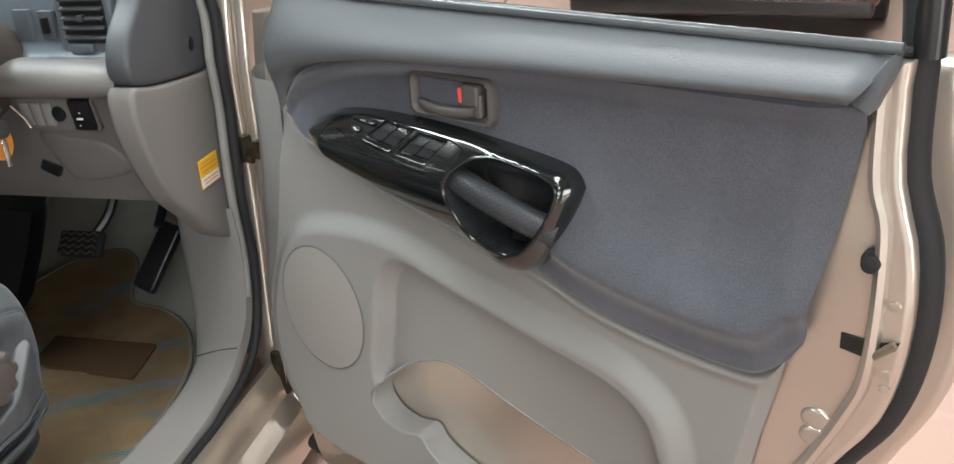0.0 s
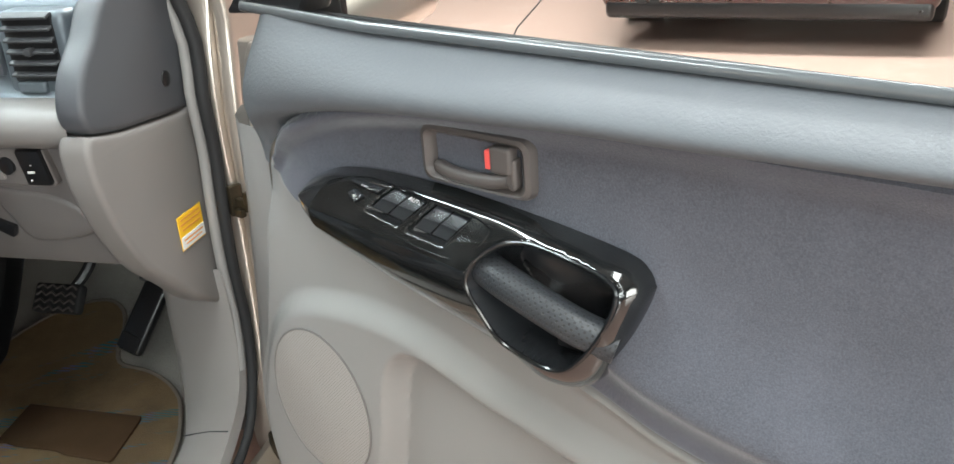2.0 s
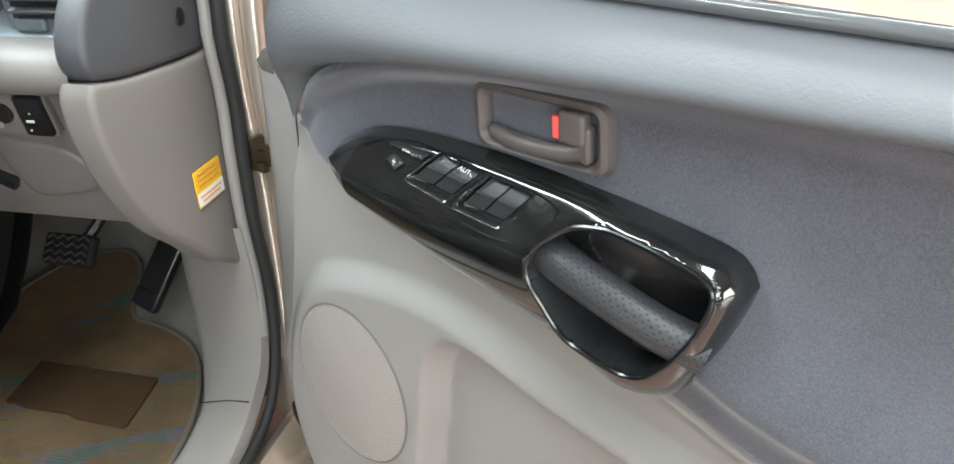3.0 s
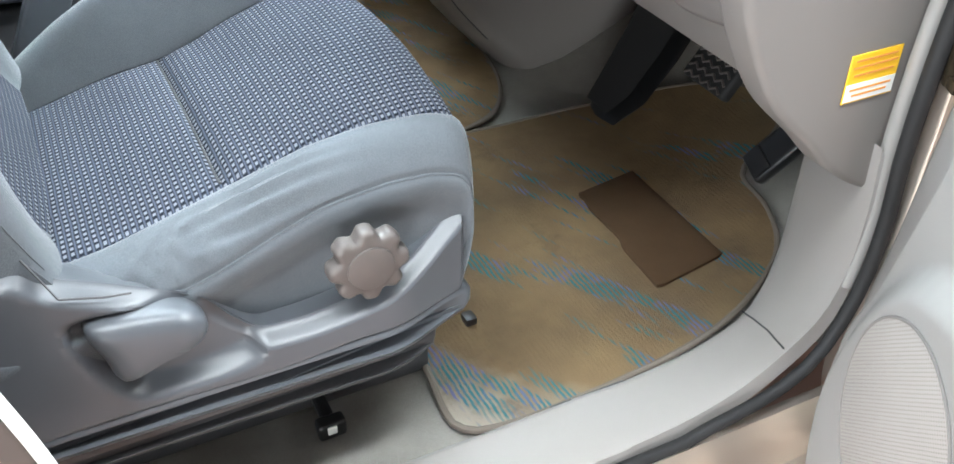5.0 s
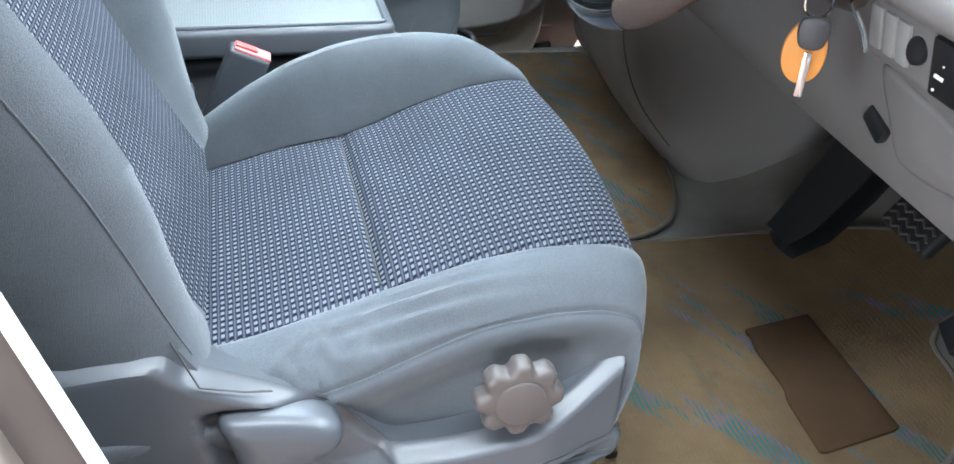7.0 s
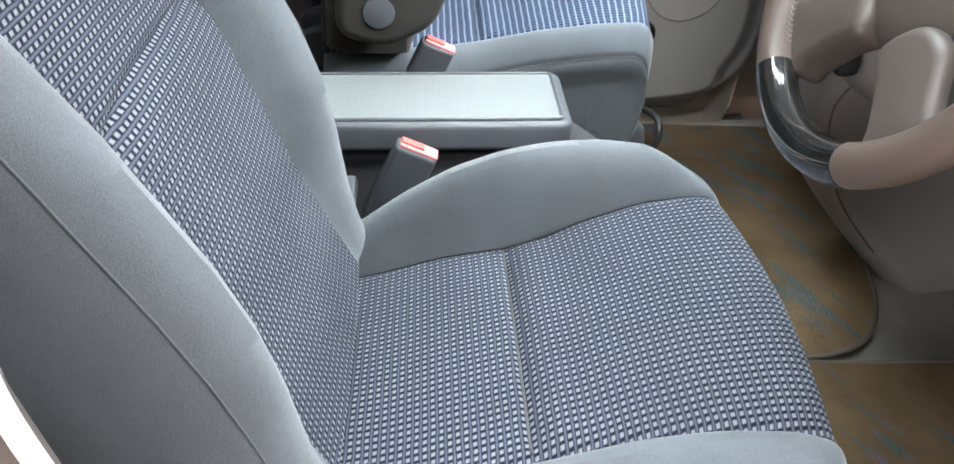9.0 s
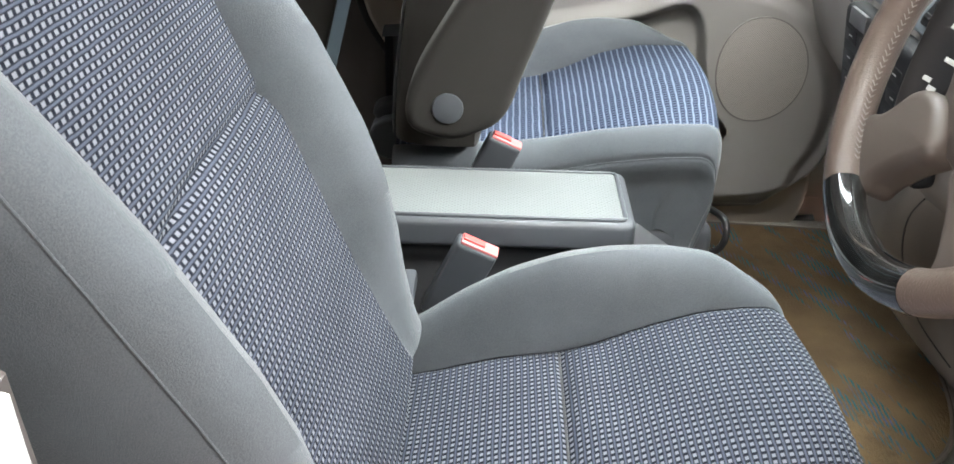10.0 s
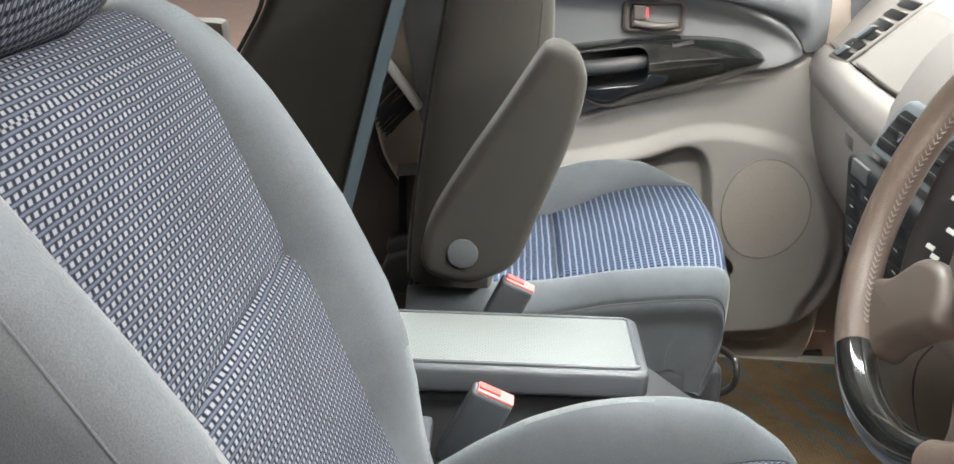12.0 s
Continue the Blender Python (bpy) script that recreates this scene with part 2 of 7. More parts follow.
def mat_carpet():
    """Tan looped pile with slanting broken strokes in teal and violet."""
    m, nt, p = node_mat("patterned_mat_pile")
    tc = nt.nodes.new("ShaderNodeTexCoord")
    mp = nt.nodes.new("ShaderNodeMapping")
    mp.inputs["Rotation"].default_value = (0, 0, radians(-25))
    nt.links.new(tc.outputs["Object"], mp.inputs[0])
    st = nt.nodes.new("ShaderNodeMapping")
    st.inputs["Scale"].default_value = (4.2, 34, 1)
    nt.links.new(mp.outputs[0], st.inputs[0])
    n = nt.nodes.new("ShaderNodeTexNoise")
    n.inputs["Scale"].default_value, n.inputs["Detail"].default_value, n.inputs["Roughness"].default_value = 1.0, 2.0, 0.55
    nt.links.new(st.outputs[0], n.inputs["Vector"])
    stroke = math_node(nt, 'MULTIPLY_ADD', n.outputs["Fac"], 16.0, -8.75, True)
    # loops break the strokes into stitches
    w = nt.nodes.new("ShaderNodeTexWave")
    w.inputs["Scale"].default_value, w.inputs["Distortion"].default_value = 46.0, 2.5
    w.bands_direction = 'Y'
    nt.links.new(tc.outputs["Object"], w.inputs["Vector"])
    stitch = math_node(nt, 'MULTIPLY', stroke, math_node(nt, 'MULTIPLY_ADD', w.outputs["Fac"], 3.0, -0.9, True), clamp=True)
    hue = noise_node(nt, 30, 1)
    col = mix_color(nt, math_node(nt, 'MULTIPLY_ADD', hue.outputs["Fac"], 6.0, -2.9, True), (0.010, 0.105, 0.125), (0.090, 0.095, 0.20))
    dirt = noise_node(nt, 5, 4)
    fine = noise_node(nt, 900, 2)
    tan = mix_color(nt, math_node(nt, 'MULTIPLY_ADD', dirt.outputs["Fac"], 2.6, -0.8, True), (0.095, 0.056, 0.022), (0.235, 0.152, 0.068))
    tan = mix_color(nt, math_node(nt, 'MULTIPLY', fine.outputs["Fac"], 0.5), tan, (0.06, 0.048, 0.034))
    # the strip beside the sill is cleaner and paler than the trodden middle
    sp = nt.nodes.new("ShaderNodeSeparateXYZ")
    nt.links.new(tc.outputs["Object"], sp.inputs[0])
    reach = math_node(nt, 'SUBTRACT', math_node(nt, 'MULTIPLY_ADD', sp.outputs[0], 0.75, -0.19), sp.outputs[1])
    reach = math_node(nt, 'ADD', reach, math_node(nt, 'MULTIPLY_ADD', dirt.outputs["Fac"], 0.30, -0.15))
    clean = math_node(nt, 'MULTIPLY_ADD', reach, 7.0, 0.3, True)
    tan = mix_color(nt, math_node(nt, 'MULTIPLY', clean, 0.85), tan, (0.30, 0.275, 0.235))
    soil = noise_node(nt, 9, 5, 0.7)
    tan = mix_color(nt, math_node(nt, 'MULTIPLY_ADD', soil.outputs["Fac"], 4.0, -2.3, True), tan, (0.055, 0.036, 0.018))
    nt.links.new(mix_color(nt, math_node(nt, 'MULTIPLY', stitch, 0.95), tan, col), p.inputs["Base Color"])
    p.inputs["Roughness"].default_value = 1.0
    bump(nt, p, math_node(nt, 'ADD', fine.outputs["Fac"], math_node(nt, 'MULTIPLY', w.outputs["Fac"], 0.15)), 0.8, 0.003)
    return m


MAT_PILE = mat_carpet()


def perforated(name, base, pitch, hole):
    """Dotted relief on a grid of UVs in metres."""
    m, nt, p = node_mat(name)
    u, v = uv_parts(nt)
    su = math_node(nt, 'SINE', math_node(nt, 'MULTIPLY', u, 2 * math.pi / pitch))
    sv = math_node(nt, 'SINE', math_node(nt, 'MULTIPLY', v, 2 * math.pi / pitch))
    d = math_node(nt, 'MULTIPLY_ADD', math_node(nt, 'MULTIPLY', su, sv), 4.0, -1.6, True)
    n = noise_node(nt, 300, 3)
    nt.links.new(mix_color(nt, d, base, hole), p.inputs["Base Color"])
    p.inputs["Roughness"].default_value = 0.42
    bump(nt, p, math_node(nt, 'SUBTRACT', math_node(nt, 'MULTIPLY', n.outputs["Fac"], 0.3), d), 0.6, 0.0008)
    return m


GRILLE = perforated("speaker_grille", (0.33, 0.305, 0.285), 0.0042, (0.17, 0.155, 0.145))
DOT_LEATHER = perforated("dimpled_grip", (0.036, 0.039, 0.044), 0.0068, (0.015, 0.015, 0.016))
LID_GRAIN = perforated("dimpled_lid", (0.19, 0.205, 0.21), 0.007, (0.13, 0.14, 0.145))


def floor_paint():
    m, nt, p = node_mat("red_floor_paint")
    n, n2, n3 = noise_node(nt, 0.6, 5), noise_node(nt, 14, 5), noise_node(nt, 3, 6, 0.75)
    c = mix_color(nt, n.outputs["Fac"], (0.47, 0.31, 0.26), (0.53, 0.37, 0.31))
    c = mix_color(nt, math_node(nt, 'MULTIPLY_ADD', n3.outputs["Fac"], 3.0, -1.6, True), c, (0.60, 0.46, 0.40))
    nt.links.new(c, p.inputs["Base Color"])
    nt.links.new(math_node(nt, 'MULTIPLY_ADD', n2.outputs["Fac"], 0.16, 0.06), p.inputs["Roughness"])
    return m


FLOOR = floor_paint()

# ---------------------------------------------------------------- building blocks
from mathutils.geometry import tessellate_polygon


def spline(pts, n, closed=False):
    """n points at even steps along a smooth curve through pts."""
    p = [np.array(q, float) for q in pts]
    k = len(p)
    out = []
    for i in range(k if closed else k - 1):
        a, b, c, d = (p[(i - 1) % k], p[i], p[(i + 1) % k], p[(i + 2) % k]) if closed else (p[max(i - 1, 0)], p[i], p[i + 1], p[min(i + 2, k - 1)])
        for j in range(12):
            t = j / 12
            out.append(0.5 * (2 * b + (c - a) * t + (2 * a - 5 * b + 4 * c - d) * t * t + (3 * b - a - 3 * c + d) * t ** 3))
    out.append(p[0] if closed else p[-1])
    return even(out, n, closed)


def even(pts, n, closed=False):
    p = np.array(pts, float)
    d = np.concatenate([[0], np.cumsum(np.linalg.norm(np.diff(p, axis=0), axis=1))])
    s = np.linspace(0, d[-1], n + 1)[:-1] if closed else np.linspace(0, d[-1], n)
    return np.stack([np.interp(s, d, p[:, i]) for i in range(p.shape[1])], 1)


def mesh_of(bm, name, smooth=True, angle=40):
    bmesh.ops.recalc_face_normals(bm, faces=bm.faces)
    for e in bm.edges:
        e.smooth = not (len(e.link_faces) == 2 and e.calc_face_angle(0) > radians(angle))
    for f in bm.faces:
        f.smooth = smooth
    me = bpy.data.meshes.new(name)
    bm.to_mesh(me)
    bm.free()
    return me


def part(name, bm, material, parent, label="", angle=40):
    me = mesh_of(bm, name, angle=angle)
    me.materials.append(material)
    ob = new(name, me)
    ob.parent = parent
    if label:
        tagged(ob, label)
    return ob


def thing(name, at, label, category, group="", kind="", turn=0):
    ob = new(name)
    ob.empty_display_size = 0.05
    ob.matrix_world = pose(*at, 0, 0, turn)
    return tagged(ob, label, category, group, kind)


def single(name, bm, material, label, category="", group="", kind="", angle=40):
    me = mesh_of(bm, name, angle=angle)
    me.materials.append(material)
    return tagged(new(name, me), label, category, group, kind)


def box(bm, c, s, bevel=0.004, seg=2, m=None):
    """A box of size s about c with rounded edges; m turns it about c."""
    r = bmesh.ops.create_cube(bm, size=1)
    mat = Matrix.Translation(c) @ (m or Matrix()) @ Matrix.Diagonal((*s, 1))
    vs = r["verts"]
    bmesh.ops.transform(bm, matrix=mat, verts=vs)
    if bevel:
        es = {e for v in vs for e in v.link_edges}
        bmesh.ops.bevel(bm, geom=list(es), offset=min(bevel, min(s) * 0.45), segments=seg, affect='EDGES', profile=0.6)
    return bm


def boxes(*items):
    bm = bmesh.new()
    for it in items:
        box(bm, *it)
    return bm


def grid(pts, close_u=False, close_v=False, bm=None, uv=None):
    """A sheet through rows of points; uv: same rows of (u, v) in metres, else lengths along the sheet."""
    bm = bm or bmesh.new()
    lay = bm.loops.layers.uv.get("UVMap") or bm.loops.layers.uv.new("UVMap")
    P = np.array(pts, float)
    nu, nv = P.shape[:2]
    if uv is None:
        du = np.linalg.norm(np.diff(P, axis=0), axis=2)
        dv = np.linalg.norm(np.diff(P, axis=1), axis=2)
        U = np.concatenate([[0], np.cumsum(du.mean(1))])
        V = np.concatenate([[0], np.cumsum(dv.mean(0))])
        uv = np.stack(np.meshgrid(U, V, indexing="ij"), 2)
    vs = [[bm.verts.new(P[i, j]) for j in range(nv)] for i in range(nu)]
    for i in range(nu if close_u else nu - 1):
        for j in range(nv if close_v else nv - 1):
            q = [(i, j), ((i + 1) % nu, j), ((i + 1) % nu, (j + 1) % nv), (i, (j + 1) % nv)]
            try:
                f = bm.faces.new([vs[a][b] for a, b in q])
            except ValueError:
                continue
            for l, (a, b) in zip(f.loops, q):
                l[lay].uv = uv[a][b]
    return bm


def tube(bm, path, r, seg=10, closed=False, flat=1.0, caps=True):
    """A round bar along path; r: one radius or one for each point; flat: squash across its side."""
    P = [Vector(p) for p in path]
    n = len(P)
    rs = [float(q) for q in r] if hasattr(r, "__len__") else [r] * n
    rings = []
    up = None
    for i in range(n):
        a = P[(i - 1) % n] if closed or i else P[i]
        b = P[(i + 1) % n] if closed or i < n - 1 else P[i]
        t = (b - a).normalized()
        if up is None:
            up = Vector((0, 0, 1)) if abs(t.z) < 0.9 else Vector((1, 0, 0))
        side = t.cross(up).normalized()
        up = side.cross(t).normalized()
        rings.append([P[i] + rs[i] * (math.cos(k * 2 * math.pi / seg) * side * flat + math.sin(k * 2 * math.pi / seg) * up) for k in range(seg)])
    grid(rings, closed, True, bm)
    if caps and not closed:
        for ring in (rings[0], rings[-1]):
            bm.faces.new([bm.verts.new(v) for v in ring])
    bmesh.ops.remove_doubles(bm, verts=bm.verts, dist=1e-5)
    return bm


def slab(outline, a, b, place, bevel=0.003, seg=2, bm=None):
    """A plate: a closed 2-D outline between depths a and b; place(u, v, d) gives the point. Both rims are rounded."""
    bm = bm or bmesh.new()
    o = np.array(outline, float)
    k = len(o)
    area2 = sum(o[i][0] * o[(i + 1) % k][1] - o[(i + 1) % k][0] * o[i][1] for i in range(k))
    t = np.roll(o, -1, 0) - np.roll(o, 1, 0)
    t /= np.maximum(np.linalg.norm(t, axis=1, keepdims=True), 1e-9)
    nrm = np.stack([-t[:, 1], t[:, 0]], 1) * (1 if area2 > 0 else -1)
    sg = 1 if b > a else -1
    levels = []
    if bevel:
        for j in range(seg + 1):
            w = j / seg * math.pi / 2
            levels.append((bevel * (1 - math.sin(w)), a + sg * bevel * (1 - math.cos(w))))
        for j in range(seg + 1):
            w = (1 - j / seg) * math.pi / 2
            levels.append((bevel * (1 - math.sin(w)), b - sg * bevel * (1 - math.cos(w))))
    else:
        levels = [(0, a), (0, b)]
    rows = [[place(*(o[i] + nrm[i] * inset), d) for i in range(k)] for inset, d in levels]
    grid(rows, False, True, bm)
    for row, inset in ((rows[0], levels[0][0]), (rows[-1], levels[-1][0])):
        flat = o + nrm * inset
        tris = tessellate_polygon([[Vector((p[0], p[1], 0)) for p in flat]])
        vs = [bm.verts.new(v) for v in row]
        for tri in tris:
            try:
                bm.faces.new([vs[i] for i in tri])
            except ValueError:
                pass
    bmesh.ops.remove_doubles(bm, verts=bm.verts, dist=1e-6)
    return bm


def coons(top, bottom, left, right, nu, nv):
    """A sheet of (nu, nv) plane points between four border curves; top and bottom run left to right, left and right run from bottom to top."""
    T, B, L, R = even(top, nu), even(bottom, nu), even(left, nv), even(right, nv)
    u, v = np.linspace(0, 1, nu)[:, None, None], np.linspace(0, 1, nv)[None, :, None]
    c = (1 - v) * B[:, None] + v * T[:, None] + (1 - u) * L[None] + u * R[None]
    return c - ((1 - u) * (1 - v) * B[0] + u * (1 - v) * B[-1] + (1 - u) * v * T[0] + u * v * T[-1])


def inside(poly, q):
    """How far the points q (.., 2) lie inside a closed outline (negative outside)."""
    P = np.array(poly, float)
    A, Bq = P, np.roll(P, -1, 0)
    q = np.asarray(q)[..., None, :]
    d = Bq - A
    t = np.clip(((q - A) * d).sum(-1) / np.maximum((d * d).sum(-1), 1e-12), 0, 1)
    dist = np.linalg.norm(q - (A + t[..., None] * d), axis=-1).min(-1)
    x, y = q[..., 0], q[..., 1]
    cross = ((A[:, 1] > y) != (Bq[:, 1] > y)) & (x < (Bq[:, 0] - A[:, 0]) * (y - A[:, 1]) / np.where(np.abs(d[:, 1]) < 1e-12, 1e-12, d[:, 1]) + A[:, 0])
    return np.where(cross.sum(-1) % 2 == 1, dist, -dist)


def snap(g, outline, reach):
    """Moves the points of a plane grid that lie within reach of a closed outline onto it."""
    o = even(np.concatenate([outline, outline[:1]]), 900)
    d = np.linalg.norm(g[:, :, None] - o[None, None, ::6], axis=-1).min(-1)
    g = g.copy()
    for i, j in zip(*np.where(d < reach * 2.2)):
        k = int(np.argmin(((o - g[i, j]) ** 2).sum(1)))
        if np.linalg.norm(o[k] - g[i, j]) < reach:
            g[i, j] = o[k]
    return g


def soft(x, a, b):
    t = np.clip((x - a) / (b - a), 0, 1)
    return t * t * (3 - 2 * t)


def print_text(words, size, material, parent, m):
    """Flat printed words as a mesh part; m places the text's own plane."""
    c = bpy.data.curves.new("print", 'FONT')
    c.body, c.size, c.align_x, c.align_y, c.extrude = words, size, 'CENTER', 'CENTER', 0.0001
    tmp = bpy.data.objects.new("print", c)
    me = bpy.data.meshes.new_from_object(tmp)
    bpy.data.objects.remove(tmp)
    me.transform(m)
    me.materials.clear()
    me.materials.append(material)
    ob = new("printed_word", me)
    ob.parent = parent
    return ob


def ring(c, r, n, place):
    return [place(c[0] + r[0] * math.cos(i * 2 * math.pi / n), c[1] + r[1] * math.sin(i * 2 * math.pi / n)) for i in range(n)]

# ---------------------------------------------------------------- garage
def garage():
    bm = bmesh.new()
    box(bm, (0, 0, -0.05), (60, 60, 0.1), 0)
    single("floor", bm, FLOOR, "worn pinkish red painted concrete workshop floor", kind="structure")
    for nm, c, s in (("wall_front", (0, 12.1, 2.2), (24, 0.2, 4.4)), ("wall_left", (-9.1, 0, 2.2), (0.2, 24, 4.4)), ("wall_back", (0, -9.1, 2.2), (24, 0.2, 4.4)), ("wall_right", (10.1, 0, 2.2), (0.2, 24, 4.4))):
        single(nm, boxes((c, s, 0)), CONCRETE, "plain pale painted workshop wall", kind="structure")
    single("ceiling", boxes(((1.5, 1.5, 4.5), (22, 22, 0.2), 0)), CONCRETE, "plain pale workshop ceiling", kind="structure")
    # saw-cut joint in the floor paint
    bm = bmesh.new()
    tube(bm, [(0.30, 4.2, -0.001), (0.19, 5.16, -0.001), (0.15, 6.8, -0.001), (0.1, 9, -0.001)], 0.006, 6)
    single("floor_joint", bm, RUBBER, "dark cracked joint line in the red floor", kind="structure")


garage()


def red_car():
    """Rear end of the dark red saloon parked ahead."""
    car = thing("parked_car", (1.60, 4.55, 0), "dark red saloon car parked with its rear towards the open door", "car", turn=-8)
    sec = [(0.0, 0.80, 0.24, 0.62), (0.12, 0.84, 0.21, 0.86), (0.5, 0.87, 0.18, 0.98), (1.2, 0.88, 0.18, 1.02), (1.9, 0.88, 0.18, 1.03), (3.9, 0.84, 0.2, 0.85), (4.3, 0.72, 0.25, 0.7)]
    rows = []
    for y, w, z0, z1 in sec:
        rows.append(spline([(-w * 0.9, y, z0), (-w, y, z0 + 0.12), (-w, y, (z0 + z1) / 2), (-w * 0.93, y, z1 - 0.06), (-w * 0.75, y, z1), (0, y, z1 + 0.02), (w * 0.75, y, z1), (w * 0.93, y, z1 - 0.06), (w, y, (z0 + z1) / 2), (w, y, z0 + 0.12), (w * 0.9, y, z0)], 40))
    bm = grid(rows)
    bm.faces.new([bm.verts.new(p) for p in rows[0]])
    bmesh.ops.remove_doubles(bm, verts=bm.verts, dist=1e-4)
    part("body", bm, REDPAINT, car)
    rows = [[(x * k, y, z) for x, k in ((-0.7, 1), (-0.55, 1), (0, 1), (0.55, 1), (0.7, 1))] for y, z in ((1.0, 1.0), (1.5, 1.36), (2.0, 1.42), (2.6, 1.38), (3.1, 1.0))]
    part("cabin", grid(rows), BLACK, car, "dark glasshouse")
    bm = bmesh.new()
    tube(bm, [(-0.85, 0.14, 0.34), (-0.6, -0.065, 0.34), (0, -0.075, 0.34), (0.6, -0.065, 0.34), (0.85, 0.14, 0.34)], 0.014, 8)
    part("bumper_strip", bm, CHROME, car, "bright chrome bumper strip")
    part("bumper", boxes(((0, 0.06, 0.33), (1.66, 0.24, 0.24), 0.08, 4)), REDPAINT, car)
    part("valance", boxes(((0, 0.07, 0.215), (1.60, 0.25, 0.11), 0.04, 4)), BLACK, car, "black lower valance")
    for x in (-0.60, -0.53):
        bm = bmesh.new()
        tube(bm, [(x, -0.06, 0.27), (x, 0.2, 0.27)], 0.032, 14)
        part("exhaust_pipe", bm, RUBBER, car, "dark round exhaust tailpipe")
    for x in (-0.78, 0.78):
        for y in (0.75, 3.4):
            bm = bmesh.new()
            a = [(x + d, y + r * math.cos(k * math.pi / 14), 0.31 + r * math.sin(k * math.pi / 14)) for k in range(28) for d, r in ()]
            prof = [(-0.10, 0.20), (-0.10, 0.29), (-0.085, 0.31), (0.085, 0.31), (0.10, 0.29), (0.10, 0.20)]
            grid([[(x + d, y + r * math.cos(k * math.pi / 14), 0.31 + r * math.sin(k * math.pi / 14)) for d, r in prof] for k in range(28)], True, False, bm)
            w = part("wheel", bm, RUBBER, car, "black rubber tyre")
            bm = bmesh.new()
            bm.faces.new([bm.verts.new((x + 0.07 * (1 if x > 0 else -1), y + 0.2 * math.cos(k * math.pi / 10), 0.31 + 0.2 * math.sin(k * math.pi / 10))) for k in range(20)])
            part("rim", bm, CHROME, w, "alloy wheel rim")
    for s in (-1, 1):
        part("tail_lamp", boxes(((s * 0.7, 0.05, 0.74), (0.26, 0.14, 0.15), 0.03, 3)), RED_PLASTIC, car, "red tail lamp")


red_car()

# ---------------------------------------------------------------- car shell
def shell():
    """Body of the van round the cabin: sill, pillars, roof, bulkhead and far side."""
    # carpeted floor with a rising toe board
    xs = np.linspace(-0.74, 0.70, 30)
    prof = [(-2.2, 0.292), (-1.0, 0.292), (0.0, 0.292), (0.5, 0.292), (0.74, 0.292), (0.80, 0.315), (0.95, 0.385), (1.05, 0.47), (1.12, 0.60), (1.14, 0.80)]
    pr = even(prof, 60)
    single("cabin_floor", grid([[(x, y, z) for y, z in pr] for x in xs]), CARPET, "light beige looped cabin carpet with rising toe board", kind="structure")
    van = thing("van_body", (0, 0, 0), "champagne silver van body round the open driver's doorway", "van body", kind="structure")
    for sgn in (1, -1):
        # sill trim, scuff plate curving up to the hinge pillar
        if sgn > 0:
            a3 = [(0.705, -1.3, 0.33), (0.702, 0.20, 0.33), (0.70, 0.317, 0.33), (0.702, 0.393, 0.33), (0.693, 0.498, 0.33), (0.674, 0.583, 0.333), (0.655, 0.632, 0.36), (0.648, 0.652, 0.42), (0.646, 0.657, 0.50), (0.648, 0.657, 0.62)]
            b3 = [(0.795, -1.3, 0.338), (0.795, 0.20, 0.338), (0.794, 0.30, 0.338), (0.793, 0.40, 0.342), (0.791, 0.48, 0.358), (0.790, 0.541, 0.391), (0.790, 0.583, 0.430), (0.790, 0.603, 0.49), (0.790, 0.606, 0.56), (0.788, 0.602, 0.64)]
            rows = []
            for q in spline([p + r for p, r in zip(a3, b3)], 90):
                a, b = q[:3], q[3:]
                up = np.array([0, -0.3, 1]) if b[2] < 0.42 else np.array([0, -1, 0.3])
                rows.append([a + (-0.014, 0.012, -0.045), a + (-0.006, 0.004, -0.010), a + up * 0.001, a * 0.9 + b * 0.1 + up * 0.004, a * 0.5 + b * 0.5 + up * 0.005, a * 0.12 + b * 0.88 + up * 0.004, b, b + (0.003, 0.010, -0.022)])
            part("sill_trim", grid(rows), BEIGE_LIT, van, "pale greige plastic sill scuff plate")
            bm = bmesh.new()
            tube(bm, [(0.672, 0.586, 0.340), (0.70, 0.577, 0.3535), (0.74, 0.562, 0.3735), (0.786, 0.541, 0.394)], 0.0012, 6)
            part("sill_joint", bm, SEAT_DARK, van, "dark seam across the sill trim")
            part("sill_clip", boxes(((0.706, 0.345, 0.318), (0.02, 0.10, 0.02), 0.003)), SEAT_DARK, van, "dark grey sill clip")
        # painted sill and door step
        rows = [[(sgn * (0.80 + d), y, z) for d, z in ((0, 0.32), (0.015, 0.325), (0.03, 0.30), (0.035, 0.255), (0.075, 0.245), (0.085, 0.22), (0.085, 0.16), (0.04, 0.13))] for y in np.linspace(-1.6, 0.62, 24)]
        part("rocker_panel", grid(rows), SILVER, van, "champagne silver painted rocker sill")
    # hinge pillar, painted, and its inner trim strip
    pil = [(0.74, 0.12), (0.66, 0.20), (0.61, 0.28), (0.62, 0.42), (0.635, 0.56), (0.640, 0.70), (0.638, 0.86), (0.655, 1.0), (0.66, 1.10), (0.82, 1.15), (0.95, 0.9), (0.95, 0.12)]
    o = spline(pil, 60, True)
    part("hinge_pillar", slab(o, 0.818, 0.845, lambda u, v, d: (d, u, v), 0.008, 3), SILVER, van, "champagne painted hinge pillar")
